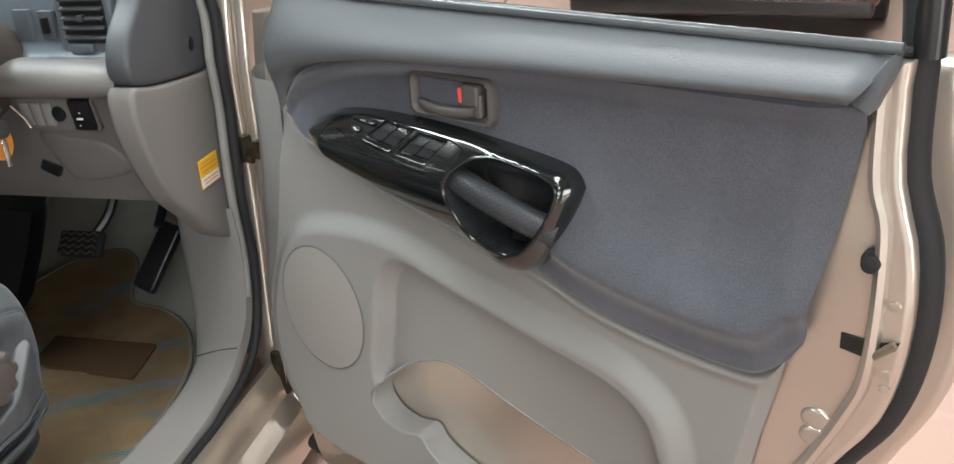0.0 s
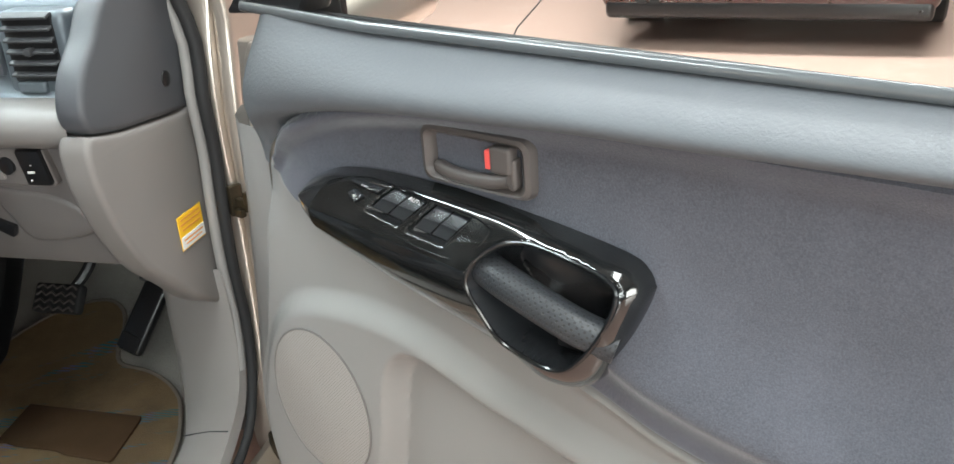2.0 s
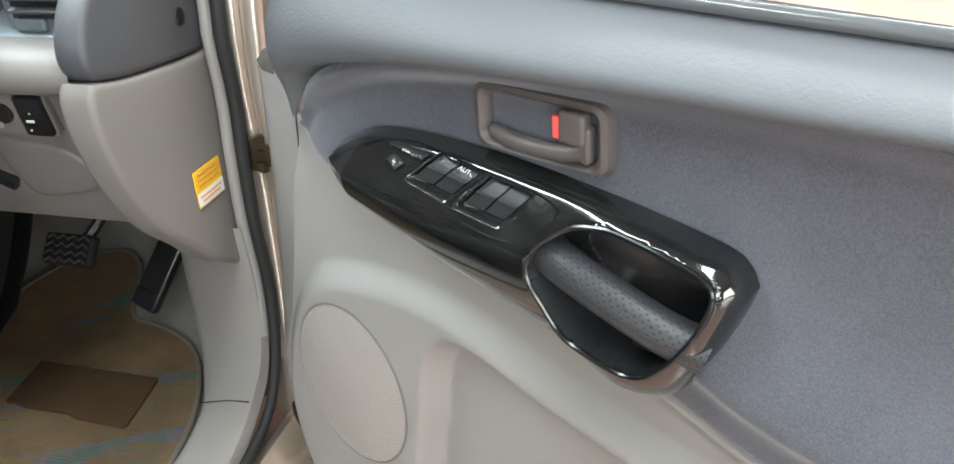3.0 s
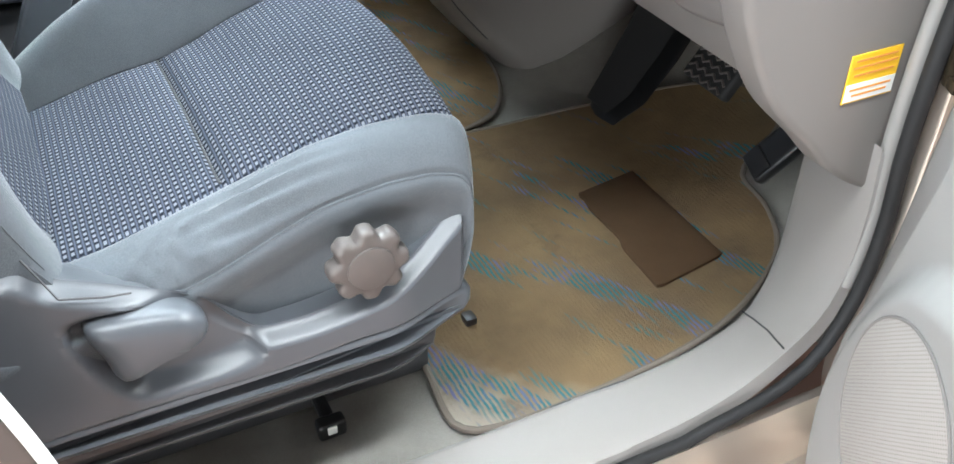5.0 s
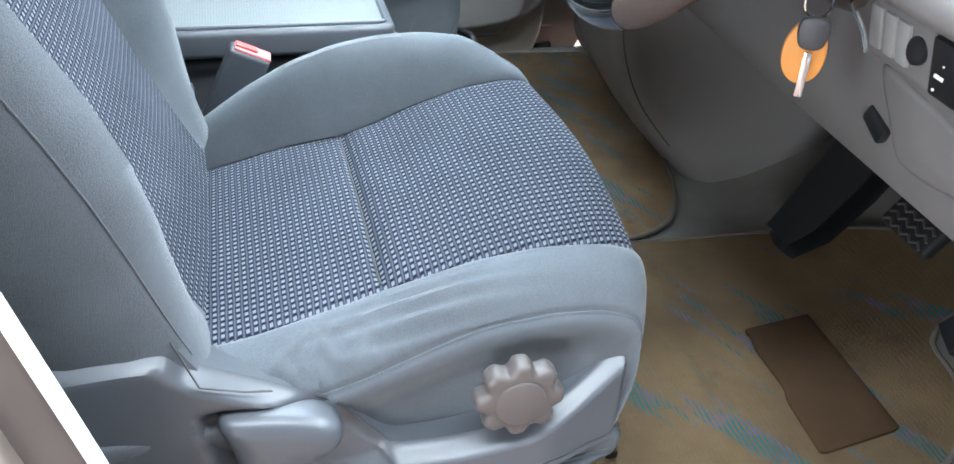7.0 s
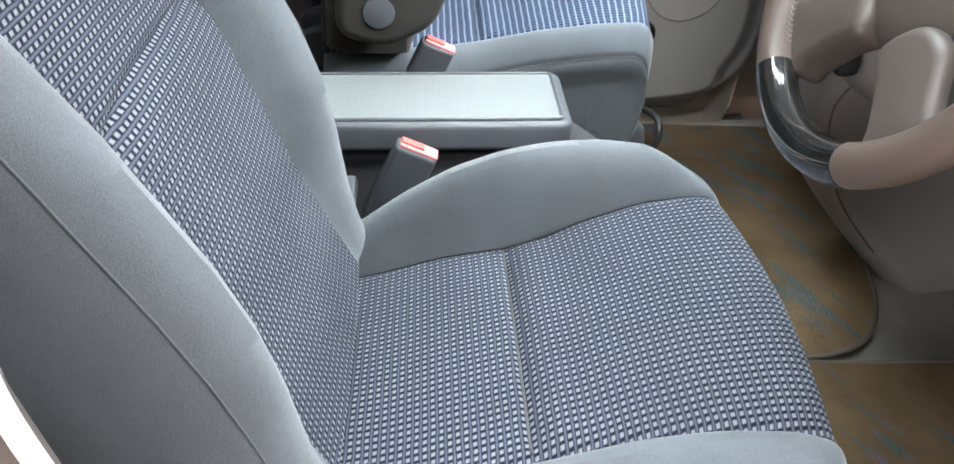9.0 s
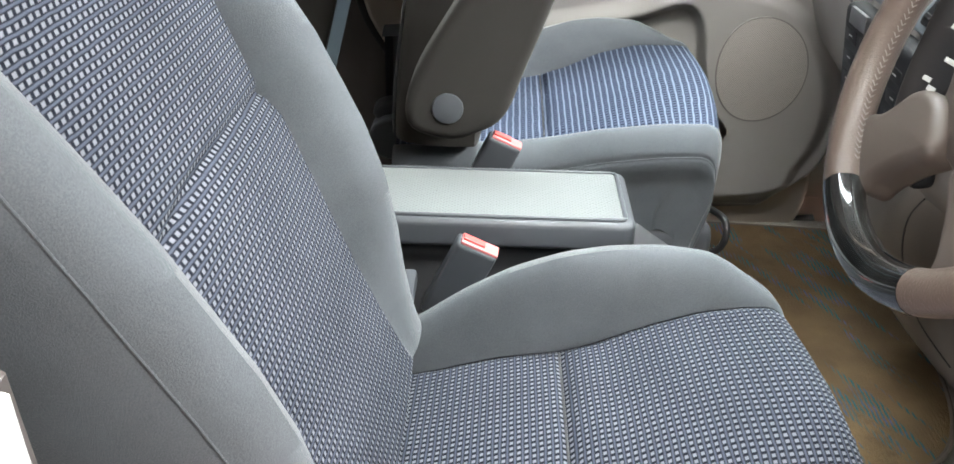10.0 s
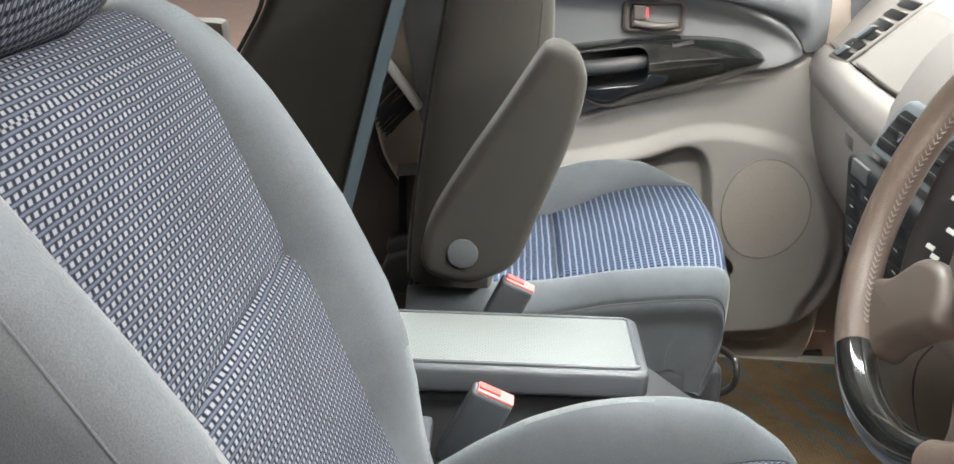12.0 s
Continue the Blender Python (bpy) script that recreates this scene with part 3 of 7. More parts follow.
    pil2 = [(0.76, 0.12), (0.66, 0.22), (0.62, 0.32), (0.622, 0.45), (0.63, 0.56), (0.635, 0.70), (0.630, 0.86), (0.65, 1.0), (0.72, 1.15), (0.95, 0.9), (0.95, 0.12)]
    part("pillar_inner", slab(spline(pil2, 60, True), 0.78, 0.818, lambda u, v, d: (d, u, v), 0.005, 2), SILVER, van)
    # weatherstrip round the doorway
    bm = bmesh.new()
    path = spline([(0.806, -1.5, 0.325), (0.806, -0.6, 0.325), (0.806, 0.30, 0.325), (0.808, 0.42, 0.335), (0.808, 0.545, 0.365), (0.808, 0.598, 0.44), (0.808, 0.615, 0.54), (0.806, 0.612, 0.64), (0.806, 0.615, 0.74), (0.806, 0.622, 0.82), (0.806, 0.618, 0.90), (0.80, 0.630, 0.99), (0.77, 0.60, 1.10), (0.73, 0.42, 1.28), (0.68, 0.15, 1.44), (0.66, -0.15, 1.51), (0.655, -0.6, 1.54), (0.655, -1.5, 1.54)], 150)
    tube(bm, path, [0.0075] * 62 + list(np.linspace(0.0075, 0.010, 20)) + [0.010] * 68, 10)
    part("weatherstrip", bm, RUBBER, van, "black rubber door weatherstrip")
    bm = bmesh.new()
    tube(bm, [(p[0] - 0.020, p[1] + 0.002, p[2]) for p in path[64:112]], 0.0085, 10)
    part("pillar_trim", bm, BEIGE, van, "pale greige pillar trim edge")
    # roof, pillars, windscreen surround
    rows = []
    for y, w, z in ((0.62, 0.70, 1.16), (0.45, 0.68, 1.30), (0.2, 0.64, 1.44), (-0.1, 0.62, 1.53), (-0.6, 0.62, 1.56), (-1.6, 0.62, 1.56), (-3.2, 0.62, 1.54)):
        rows.append([(x * w, y, z + 0.05 * (1 - x * x)) for x in np.linspace(-1, 1, 15)])
    part("roof", grid(rows[3:]), ROOF_LINING, van, "pale headlining under the roof")
    rows.insert(0, [(x * 0.72, 0.72, 1.075 + 0.05 * (1 - x * x)) for x in np.linspace(-1, 1, 15)])
    bm = grid([[(x, y - 0.004, z + 0.004) for x, y, z in r] for r in rows[:5]])
    bmesh.ops.solidify(bm, geom=list(bm.faces), thickness=0.005)
    part("windscreen", bm, GLASS, van, "clear curved windscreen").visible_shadow = False
    for sgn in (1, -1):
        bm = bmesh.new()
        tube(bm, [(sgn * 0.79, 0.70, 1.05), (sgn * 0.745, 0.43, 1.30), (sgn * 0.69, 0.12, 1.48), (sgn * 0.67, -0.15, 1.55)], 0.035, 10)
        part("windscreen_pillar", bm, SILVER, van)
        bm = bmesh.new()
        tube(bm, [(sgn * 0.66, -0.1, 1.555), (sgn * 0.655, -1.0, 1.58), (sgn * 0.655, -3.2, 1.56)], 0.045, 10)
        part("roof_rail", bm, SILVER, van)
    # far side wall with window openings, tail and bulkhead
    # these panels take the shade-darkened copy of the greige
    part("far_side_panel", boxes(((-0.80, -1.9, 0.60), (0.06, 2.5, 0.72), 0.02)), BEIGE_SHADED, van, "greige trimmed far side panel")
    part("tailgate", boxes(((0, -3.2, 0.8), (1.5, 0.06, 1.1), 0.02)), BEIGE_SHADED, van)
    part("rear_side_panel", boxes(((0.80, -2.5, 0.60), (0.06, 1.5, 0.72), 0.02)), BEIGE_SHADED, van)
    part("bulkhead", boxes(((0, 1.16, 0.65), (1.6, 0.03, 0.8), 0.005)), BLACK, van)
    part("bonnet", boxes(((0, 1.55, 0.82), (1.5, 0.8, 0.16), 0.07, 4)), SILVER, van)
    for x in (-0.74, 0.74):
        for y in (1.18, -1.75):
            prof = [(-0.09, 0.20), (-0.10, 0.28), (-0.085, 0.305), (0.085, 0.305), (0.10, 0.28), (0.09, 0.20)]
            w = part("wheel", grid([[(x + q, y + r * math.cos(k * math.pi / 16), 0.305 + r * math.sin(k * math.pi / 16)) for q, r in prof] for k in range(32)], True), RUBBER, van, "black rubber tyre")
            rim = [(0.03, 0.01), (0.035, 0.06), (0.07, 0.10), (0.08, 0.19), (0.09, 0.20)]
            part("rim", grid([[(x + q * (1 if x > 0 else -1), y + r * math.cos(k * math.pi / 12), 0.305 + r * math.sin(k * math.pi / 12)) for q, r in rim] for k in range(24)], True), CHROME, w, "alloy wheel rim")
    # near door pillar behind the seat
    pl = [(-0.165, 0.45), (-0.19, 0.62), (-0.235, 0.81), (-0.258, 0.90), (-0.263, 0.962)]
    # white tube puts the bright highlight of the pillar edge into colour
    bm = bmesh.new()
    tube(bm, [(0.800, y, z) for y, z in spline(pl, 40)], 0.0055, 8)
    part("pillar_edge", bm, WHITE, van, "pillar edge strip with its highlight painted white")
    part("near_pillar", slab([(y - 0.004, z) for y, z in pl] + [(-0.30, 0.985), (-0.38, 1.06), (-0.40, 1.54), (-0.50, 1.54), (-0.46, 0.45)], 0.78, 0.802, lambda u, v, d: (d, u, v), 0.004), TAUPE, van, "taupe door pillar trim")
    part("near_pillar_skin", slab([(y - 0.034, z - 0.01) for y, z in pl] + [(-0.33, 0.985), (-0.41, 1.06), (-0.43, 1.54), (-0.55, 1.54), (-0.50, 0.45)], 0.795, 0.822, lambda u, v, d: (d, u, v), 0.006), SILVER, van, "champagne painted door pillar")
    # closed sliding door behind the near pillar; unseen solid uppers added to keep light out
    part("side_light_block", boxes(((0.735, -1.20, 1.27), (0.03, 1.40, 0.56), 0.01)), SILVER, van)
    part("tail_light_block", boxes(((0, -3.2, 1.44), (1.3, 0.05, 0.22), 0.01)), BEIGE_SHADED, van)
    part("rear_side_light_block", boxes(((0.735, -2.55, 1.25), (0.03, 1.28, 0.60), 0.01)), BEIGE_SHADED, van)
    part("sliding_door", boxes(((0.80, -1.15, 0.62), (0.07, 1.28, 0.78), 0.03, 3)), SILVER, van, "champagne sliding door")
    part("sliding_door_frame", boxes(((0.72, -1.15, 1.50), (0.05, 1.28, 0.12), 0.02), ((0.75, -1.76, 1.25), (0.05, 0.06, 0.5), 0.02)), BLACK, van)
    # far B pillar trim and window line
    rows = [[(-0.765 + 0.05 * max(0, (z - 1.0)) * 0.8, y, z) for y in (-0.46, -0.44, -0.34, -0.26, -0.24)] for z in np.linspace(0.3, 1.56, 20)]
    part("far_door_pillar", grid(rows), TAUPE, van, "taupe trimmed door pillar")
    bm = bmesh.new()
    tube(bm, spline([(-0.70, -0.335, 1.30), (-0.695, -0.33, 1.0), (-0.675, -0.31, 0.9), (-0.665, -0.27, 0.80)], 20), 0.03, 12)


shell()

# ---------------------------------------------------------------- front doors
def front_door(driver):
    sg = 1 if driver else -1
    P = lambda s, z, n: (s if driver else float(np.interp(s, (0, 0.2, 0.315, 0.45, 0.58, 1.2), (0, 0.235, 0.357, 0.476, 0.58, 1.2))), -n * sg, z)
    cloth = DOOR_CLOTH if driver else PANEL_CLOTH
    if driver:
        d = thing("driver_door", (0.831, 0.624, 0), "open driver's door with grey cloth and greige trim", "car door", "front doors", turn=-25)
    else:
        d = thing("passenger_door", (-0.81, 0.745, 0.060), "closed passenger door with grey cloth and greige trim", "car door", "front doors", turn=-90)
    # metal shell, outer skin, inner flange
    inner = spline([(0.16, 0.24), (0.15, 0.60), (0.17, 0.96), (0.22, 1.01), (0.55, 1.022), (1.03, 1.028), (1.064, 1.022), (1.072, 0.92), (1.094, 0.84), (1.098, 0.745), (1.08, 0.65), (1.03, 0.56), (0.985, 0.44), (0.93, 0.27), (0.85, 0.22), (0.3, 0.22)], 110, True)
    part("inner_panel", slab(inner, 0.02, 0.082, lambda u, v, q: P(u, v, q), 0.010, 3), SILVER, d, "champagne painted inner door steel")
    outer = spline([(0.05, 0.20), (0.035, 0.60), (0.05, 0.94), (0.12, 0.99), (0.55, 1.00), (1.04, 1.012), (1.092, 1.01), (1.105, 0.93), (1.132, 0.85), (1.136, 0.74), (1.12, 0.64), (1.07, 0.53), (1.02, 0.40), (0.97, 0.25), (0.88, 0.18), (0.3, 0.17)], 110, True)
    part("outer_skin", slab(outer, -0.055, 0.004, lambda u, v, q: P(u, v, q), 0.012, 3), SILVER, d, "champagne painted outer door skin")
    bm = bmesh.new()
    tube(bm, [P(*q, 0.05) for q in spline([(1.06, 1.10), (1.066, 1.04), (1.072, 0.92), (1.095, 0.84), (1.100, 0.745), (1.082, 0.65), (1.032, 0.56), (0.985, 0.43), (0.93, 0.26), (0.84, 0.20), (0.4, 0.19), (0.12, 0.22)], 110)], 0.017, 10)
    part("door_seal", bm, RUBBER, d, "black rubber door seal")
    if driver:
        bm = bmesh.new()
        tube(bm, [P(*q, 0.084) for q in spline([(1.046, 1.02), (1.050, 0.92), (1.064, 0.86), (1.064, 0.72), (1.045, 0.65), (1.0, 0.55)], 40)], 0.008, 8, flat=1.4)
        part("pressed_rib", bm, SILVER, d)
        bm = bmesh.new()
        for r, n0, n1 in ((0.0120, 0.08, 0.092), (0.009, 0.09, 0.102)):
            slab(ring((1.058, 0.836), (r, r), 24, lambda a, b: (a, b)), n0, n1, lambda u, v, q: P(u, v, q), 0.002, 2, bm)
        part("rubber_plug", bm, RUBBER, d, "round black rubber buffer plug")
        part("latch_slot", slab(even([(1.034, 0.747), (1.034, 0.729), (1.062, 0.725), (1.088, 0.742), (1.091, 0.752), (1.070, 0.746), (1.034, 0.747)], 40, True), 0.078, 0.0845, lambda u, v, q: P(u, v, q), 0.001), BLACK, d, "black latch opening")
        bm = bmesh.new()
        tube(bm, [P(1.066, 0.728, 0.085), P(1.072, 0.736, 0.09), P(1.088, 0.751, 0.088)], 0.0045, 8)
        part("latch_claw", bm, STEEL, d, "brass-toned latch claw")
        for z in (0.79, 0.712, 0.695):
            part("screw_head", slab(ring((1.082, z), (0.0055, 0.0055), 16, lambda a, b: (a, b)), 0.075, 0.0845, lambda u, v, q: P(u, v, q), 0.001), SILVER, d)
        bm = bmesh.new()
        for cz in (0.635, 0.612):
            slab(ring((1.018, cz), (0.017, 0.013), 20, lambda a, b: (a, b)), 0.07, 0.0865, lambda u, v, q: P(u, v, q), 0.004, 3, bm)
        part("pressed_boss", bm, SILVER, d)
    # trim: belt roll
    ftop = [(0.250, 0.884), (0.254, 0.896), (0.266, 0.913), (0.297, 0.940), (0.349, 0.963), (0.419, 0.980), (0.513, 0.990), (0.624, 0.994), (0.708, 0.996), (0.784, 0.995), (0.854, 0.995), (0.918, 0.995), (0.978, 0.995), (1.028, 0.996)]
    flow = [(0.250, 0.884), (0.256, 0.868), (0.28, 0.853), (0.311, 0.840), (0.402, 0.815), (0.509, 0.785), (0.570, 0.767), (0.640, 0.750), (0.690, 0.735), (0.751, 0.713), (0.824, 0.698), (0.900, 0.689), (0.955, 0.689), (0.978, 0.699), (0.990, 0.718)]
    if not driver:
        flow = [(a, b + 0.027 * max(0.0, math.sin(math.pi * (a - 0.25) / 0.60)) if a < 0.85 else b) for a, b in flow]
    FT, FL = spline(ftop, 160), spline(flow, 160)
    btop = spline([(0.185, 1.045), (0.22, 1.058), (0.27, 1.052), (0.36, 1.043), (0.6, 1.041), (1.057, 1.041)], 160)
    bleft = spline([(0.250, 0.884), (0.225, 0.885), (0.188, 0.90), (0.180, 0.95), (0.185, 1.045)], 40)
    g = coons(btop, FT, bleft, spline([(1.028, 0.996), (1.045, 1.015), (1.057, 1.041)], 20), 140, 26)
    v = np.linspace(0, 1, 26)[None]
    lead = soft(g[..., 0], 0.17, 0.30)
    n = 0.122 + lead * 0.030 * np.sin(np.clip(v * 1.12, 0, 1) * math.pi) ** 1.1 + 0.006 * v - 0.040 * v ** 4
    n = n * (0.45 + 0.55 * soft(g[..., 0], 0.165, 0.26)) * (0.80 + 0.20 * soft(-g[..., 0], -1.06, -1.03))
    part("belt_trim", grid([[P(a[0], a[1], q) for a, q in zip(r, nn)] for r, nn in zip(g, n)]), VINYL, d, "grey grained vinyl belt roll")
    # end cap of the belt roll
    part("belt_end", slab([(1.030, 0.999), (1.058, 1.041), (1.062, 1.03), (1.048, 0.99)], 0.085, 0.125, lambda u, w, q: P(u, w, q), 0.003), VINYL, d)
    # cloth
    g = coons(FT, FL, [FT[0], FT[0] + (0, 1e-5)], spline([(0.990, 0.718), (1.004, 0.735), (1.014, 0.80), (1.032, 0.92), (1.040, 0.985), (1.028, 0.996)], 30), 130, 60)
    depth = inside(np.concatenate([FT, [(1.040, 0.985), (1.032, 0.92), (1.014, 0.80), (1.004, 0.735)], FL[::-1]]), g)
    low = np.interp(g[..., 0], FL[:, 0], FL[:, 1])
    h = g[..., 1] - low
    cloth_n = 0.112 + (0.036 if driver else 0.006) * np.exp(-(np.abs(h - 0.062) / np.where(h > 0.062, 0.055, 0.030)) ** 1.7) * soft(g[..., 0], 0.45, 0.80) + 0.010 * soft(-h, -0.05, 0.0) + 0.014 * soft(-(np.interp(g[..., 0], FT[:, 0], FT[:, 1]) - g[..., 1]), -0.035, -0.002)
    cloth_n += 0.010 * soft(-g[..., 0], -0.40, -0.28) - 0.006 * soft(-depth, -0.006, 0.0) - 0.016 * soft(g[..., 0] - (0.99 + (g[..., 1] - 0.718) * 0.15), -0.035, 0.02)
    roll = np.linalg.norm(g[:, :, None] - FT[None, None, ::3], axis=-1).min(-1)
    # the padded cloth rolls over at its leading end
    brim = 1 - np.clip(roll / 0.012, 0, 1)
    cloth_n -= 0.012 * (1 - np.sqrt(1 - np.minimum(brim, 0.999) ** 2)) * soft(-g[..., 0], -0.62, -0.32)
    cloth_n += 0.010 * np.exp(-((roll - 0.014) / 0.012) ** 2) * soft(-g[..., 0], -0.70, -0.40) * soft(g[..., 0], 0.265, 0.33)
    cloth_n *= 0.93 + 0.07 * soft(g[..., 0], 0.25, 0.33)
    cloth_n -= 0.010 * np.exp(-(np.linalg.norm(g - np.array([0.250, 0.884]), axis=-1) / 0.026) ** 2)
    under = np.array([(0.40, 0.875), (0.45, 0.895), (0.58, 0.880), (0.70, 0.868), (0.735, 0.855), (0.70, 0.785), (0.65, 0.770), (0.50, 0.812)])
    if not driver:
        crest = np.interp(under[:, 0], (0.40, 0.51, 0.66, 0.75), (0.905, 0.907, 0.8955, 0.870))
        under = np.stack([under[:, 0], crest - (crest - under[:, 1]) * 0.72], 1)
    cloth_n -= 0.055 * soft(inside(under, g), -0.002, 0.006)
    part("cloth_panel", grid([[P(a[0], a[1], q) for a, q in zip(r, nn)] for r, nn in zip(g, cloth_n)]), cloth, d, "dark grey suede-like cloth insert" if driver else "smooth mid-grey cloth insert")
    bm = bmesh.new()
    tube(bm, [P(q[0], q[1], 0.121) for q in FT[24:150]], 0.0010, 6)
    part("cloth_edge", bm, SEAT_DARK, d, "dark joint above the cloth")
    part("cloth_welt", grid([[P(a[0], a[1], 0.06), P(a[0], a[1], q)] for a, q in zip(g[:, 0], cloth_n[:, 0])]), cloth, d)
    # lower greige panel with speaker boss and map pocket
    pocket = spline([(0.372, 0.447), (0.385, 0.475), (0.419, 0.505), (0.471, 0.534), (0.515, 0.541), (0.56, 0.530), (0.641, 0.503), (0.80, 0.455), (0.86, 0.41), (0.86, 0.335), (0.62, 0.345), (0.53, 0.370), (0.485, 0.392), (0.466, 0.414), (0.43, 0.408), (0.392, 0.418)], 140, True)
    bulge = spline([(0.885, 0.50), (0.868, 0.595), (0.815, 0.643), (0.748, 0.663), (0.677, 0.675), (0.56, 0.70), (0.447, 0.729), (0.34, 0.729), (0.24, 0.70), (0.18, 0.62), (0.15, 0.5), (0.18, 0.38), (0.28, 0.30), (0.86, 0.30)], 110, True)
    field = spline([(0.40, 0.60), (0.44, 0.695), (0.56, 0.672), (0.677, 0.645), (0.80, 0.612), (0.845, 0.56), (0.855, 0.47), (0.80, 0.44), (0.42, 0.44)], 80, True)
    top = spline([(0.185, 0.882), (0.250, 0.8835)], 8).tolist() + FL[2:].tolist()
    g = coons(top, spline([(0.215, 0.275), (0.5, 0.262), (0.905, 0.275)], 60), spline([(0.215, 0.275), (0.135, 0.35), (0.105, 0.45), (0.108, 0.55), (0.140, 0.64), (0.18, 0.80), (0.185, 0.882)], 80), spline([(0.905, 0.275), (0.935, 0.42), (0.954, 0.558), (0.975, 0.66), (0.990, 0.72)], 60), 230, 200)
    ib, fi = inside(bulge, g), inside(field, g)
    edge = inside(np.concatenate([[(0.215, 0.275), (0.135, 0.35), (0.105, 0.45), (0.108, 0.55), (0.140, 0.64), (0.18, 0.80), (0.185, 0.882)], top, [(0.975, 0.66), (0.954, 0.558), (0.935, 0.42), (0.905, 0.275)]]), g)
    lf = spline([(0.215, 0.275), (0.135, 0.35), (0.105, 0.45), (0.108, 0.55), (0.140, 0.64), (0.18, 0.80), (0.185, 0.882)], 60)
    dleft = np.linalg.norm(g[:, :, None] - lf[None, None], axis=-1).min(-1)
    n = 0.108 + 0.022 * soft(ib, -0.012, 0.02) - 0.029 * soft(fi, -0.005, 0.016) - 0.05 * soft(-dleft, -0.03, 0.004) - 0.02 * soft(-edge, -0.015, 0.002)
    n += 0.012 * soft(-np.abs(g[..., 1] - np.interp(g[..., 0], FL[:, 0], FL[:, 1])), -0.03, 0.0) * soft(g[..., 0], 0.25, 0.33)
    n -= 0.020 * soft(-g[..., 0], -0.26, -0.19) * soft(g[..., 1], 0.78, 0.86)
    cut = snap(g, pocket, 0.0021)
    bm = grid([[P(a[0], a[1], q) for a, q in zip(r, nn)] for r, nn in zip(cut, n)])
    bm.faces.ensure_lookup_table()
    mids = np.array([[((q := f.calc_center_median()).x, q.z) for f in bm.faces]])
    hole = inside(pocket, mids)[0]
    bmesh.ops.delete(bm, geom=[f for f, h in zip(list(bm.faces), hole) if h > 0.0002], context='FACES')
    low_panel = part("lower_panel", bm, BEIGE, d, "pale greige moulded lower trim with map pocket")
    flat_n = n.reshape(-1)
    lay = lambda q: float(flat_n[np.argmin(((g - q) ** 2).sum(-1))])
    rim = np.array([lay(q) for q in pocket])
    rim = np.convolve(np.concatenate([rim[-5:], rim, rim[:5]]), np.ones(11) / 11, 'valid')
    bm = bmesh.new()
    tube(bm, [P(*q, h - 0.0016) for q, h in zip(pocket, rim)], 0.0026, 8, True)
    part("pocket_rim", bm, BEIGE, low_panel)
    # the pocket reaches down behind its lip
    bm = grid([[P(a, b, q) for a, b, q in zip(pocket[:, 0], pocket[:, 1], rim - e)] for e in (0.002, 0.012, 0.046)], False, True)
    grid([[P(a, b, float(rim.min()) - 0.044) for b in np.linspace(0.255, 0.56, 12)] for a in np.linspace(0.33, 0.885, 20)], bm=bm)
    part("map_pocket", bm, BEIGE, low_panel, "deep greige map pocket")
    # speaker grille
    ell = ring((0.288, 0.578), (0.086, 0.102), 64, lambda a, b: (a, b))
    rows = [[P(0.288 + (a - 0.288) * k, 0.578 + (b - 0.578) * k, 0.1315 + 0.004 * (1 - k * k)) for a, b in ell] for k in (1.0, 0.985, 0.8, 0.6, 0.4, 0.2, 0.01)]
    uv = [[(0.288 + (a - 0.288) * k, 0.578 + (b - 0.578) * k) for a, b in ell] for k in (1.0, 0.985, 0.8, 0.6, 0.4, 0.2, 0.01)]
    uv = np.array([r + r[:1] for r in uv])
    rows = [r + r[:1] for r in rows]
    part("speaker_grille", grid(rows, uv=uv), GRILLE, d, "fine perforated oval speaker grille")
    bm = bmesh.new()
    tube(bm, [P(a, b, 0.131) for a, b in ell], 0.0014, 6, True)
    part("grille_ring", bm, BEIGE_SHADED, d)
    # armrest pod of black burr wood with pull cup
    ptop = spline([(0.315, 0.868), (0.322, 0.877), (0.3366, 0.8869), (0.3759, 0.9008), (0.4357, 0.9072), (0.5119, 0.9072), (0.5846, 0.9030), (0.6577, 0.8955), (0.7242, 0.8850), (0.7430, 0.8745), (0.750, 0.860)], 280)
    pbot = spline([(0.315, 0.868), (0.3185, 0.8576), (0.3344, 0.8388), (0.3871, 0.8086), (0.457, 0.781), (0.5241, 0.7630), (0.5824, 0.7480), (0.6302, 0.7404), (0.6532, 0.7393), (0.6829, 0.7453), (0.7086, 0.7659), (0.7316, 0.8068), (0.7445, 0.840), (0.750, 0.860)], 280)
    cup = spline([(0.5818, 0.8498), (0.5912, 0.865), (0.6118, 0.8805), (0.6312, 0.8855), (0.6519, 0.8862), (0.7014, 0.8800), (0.7270, 0.8735), (0.7345, 0.8650), (0.7315, 0.8480), (0.7190, 0.8207), (0.6990, 0.7934), (0.6772, 0.7750), (0.6488, 0.7725), (0.6105, 0.7856), (0.5916, 0.8172), (0.582, 0.8362)], 90, True)
    if not driver:
        zt_ = lambda q: np.interp(q[:, 0], ptop[:, 0], ptop[:, 1])
        pbot = ptop + (pbot - ptop) * 0.80
        cup = np.array([(0.655 + sx * 0.055 + 0.022 * math.cos(radians(t)), 0.046 + sy * 0.013 + 0.022 * math.sin(radians(t))) for sx, sy, t0 in ((1, 1, 0), (-1, 1, 90), (-1, -1, 180), (1, -1, 270)) for t in range(t0, t0 + 91, 10)])
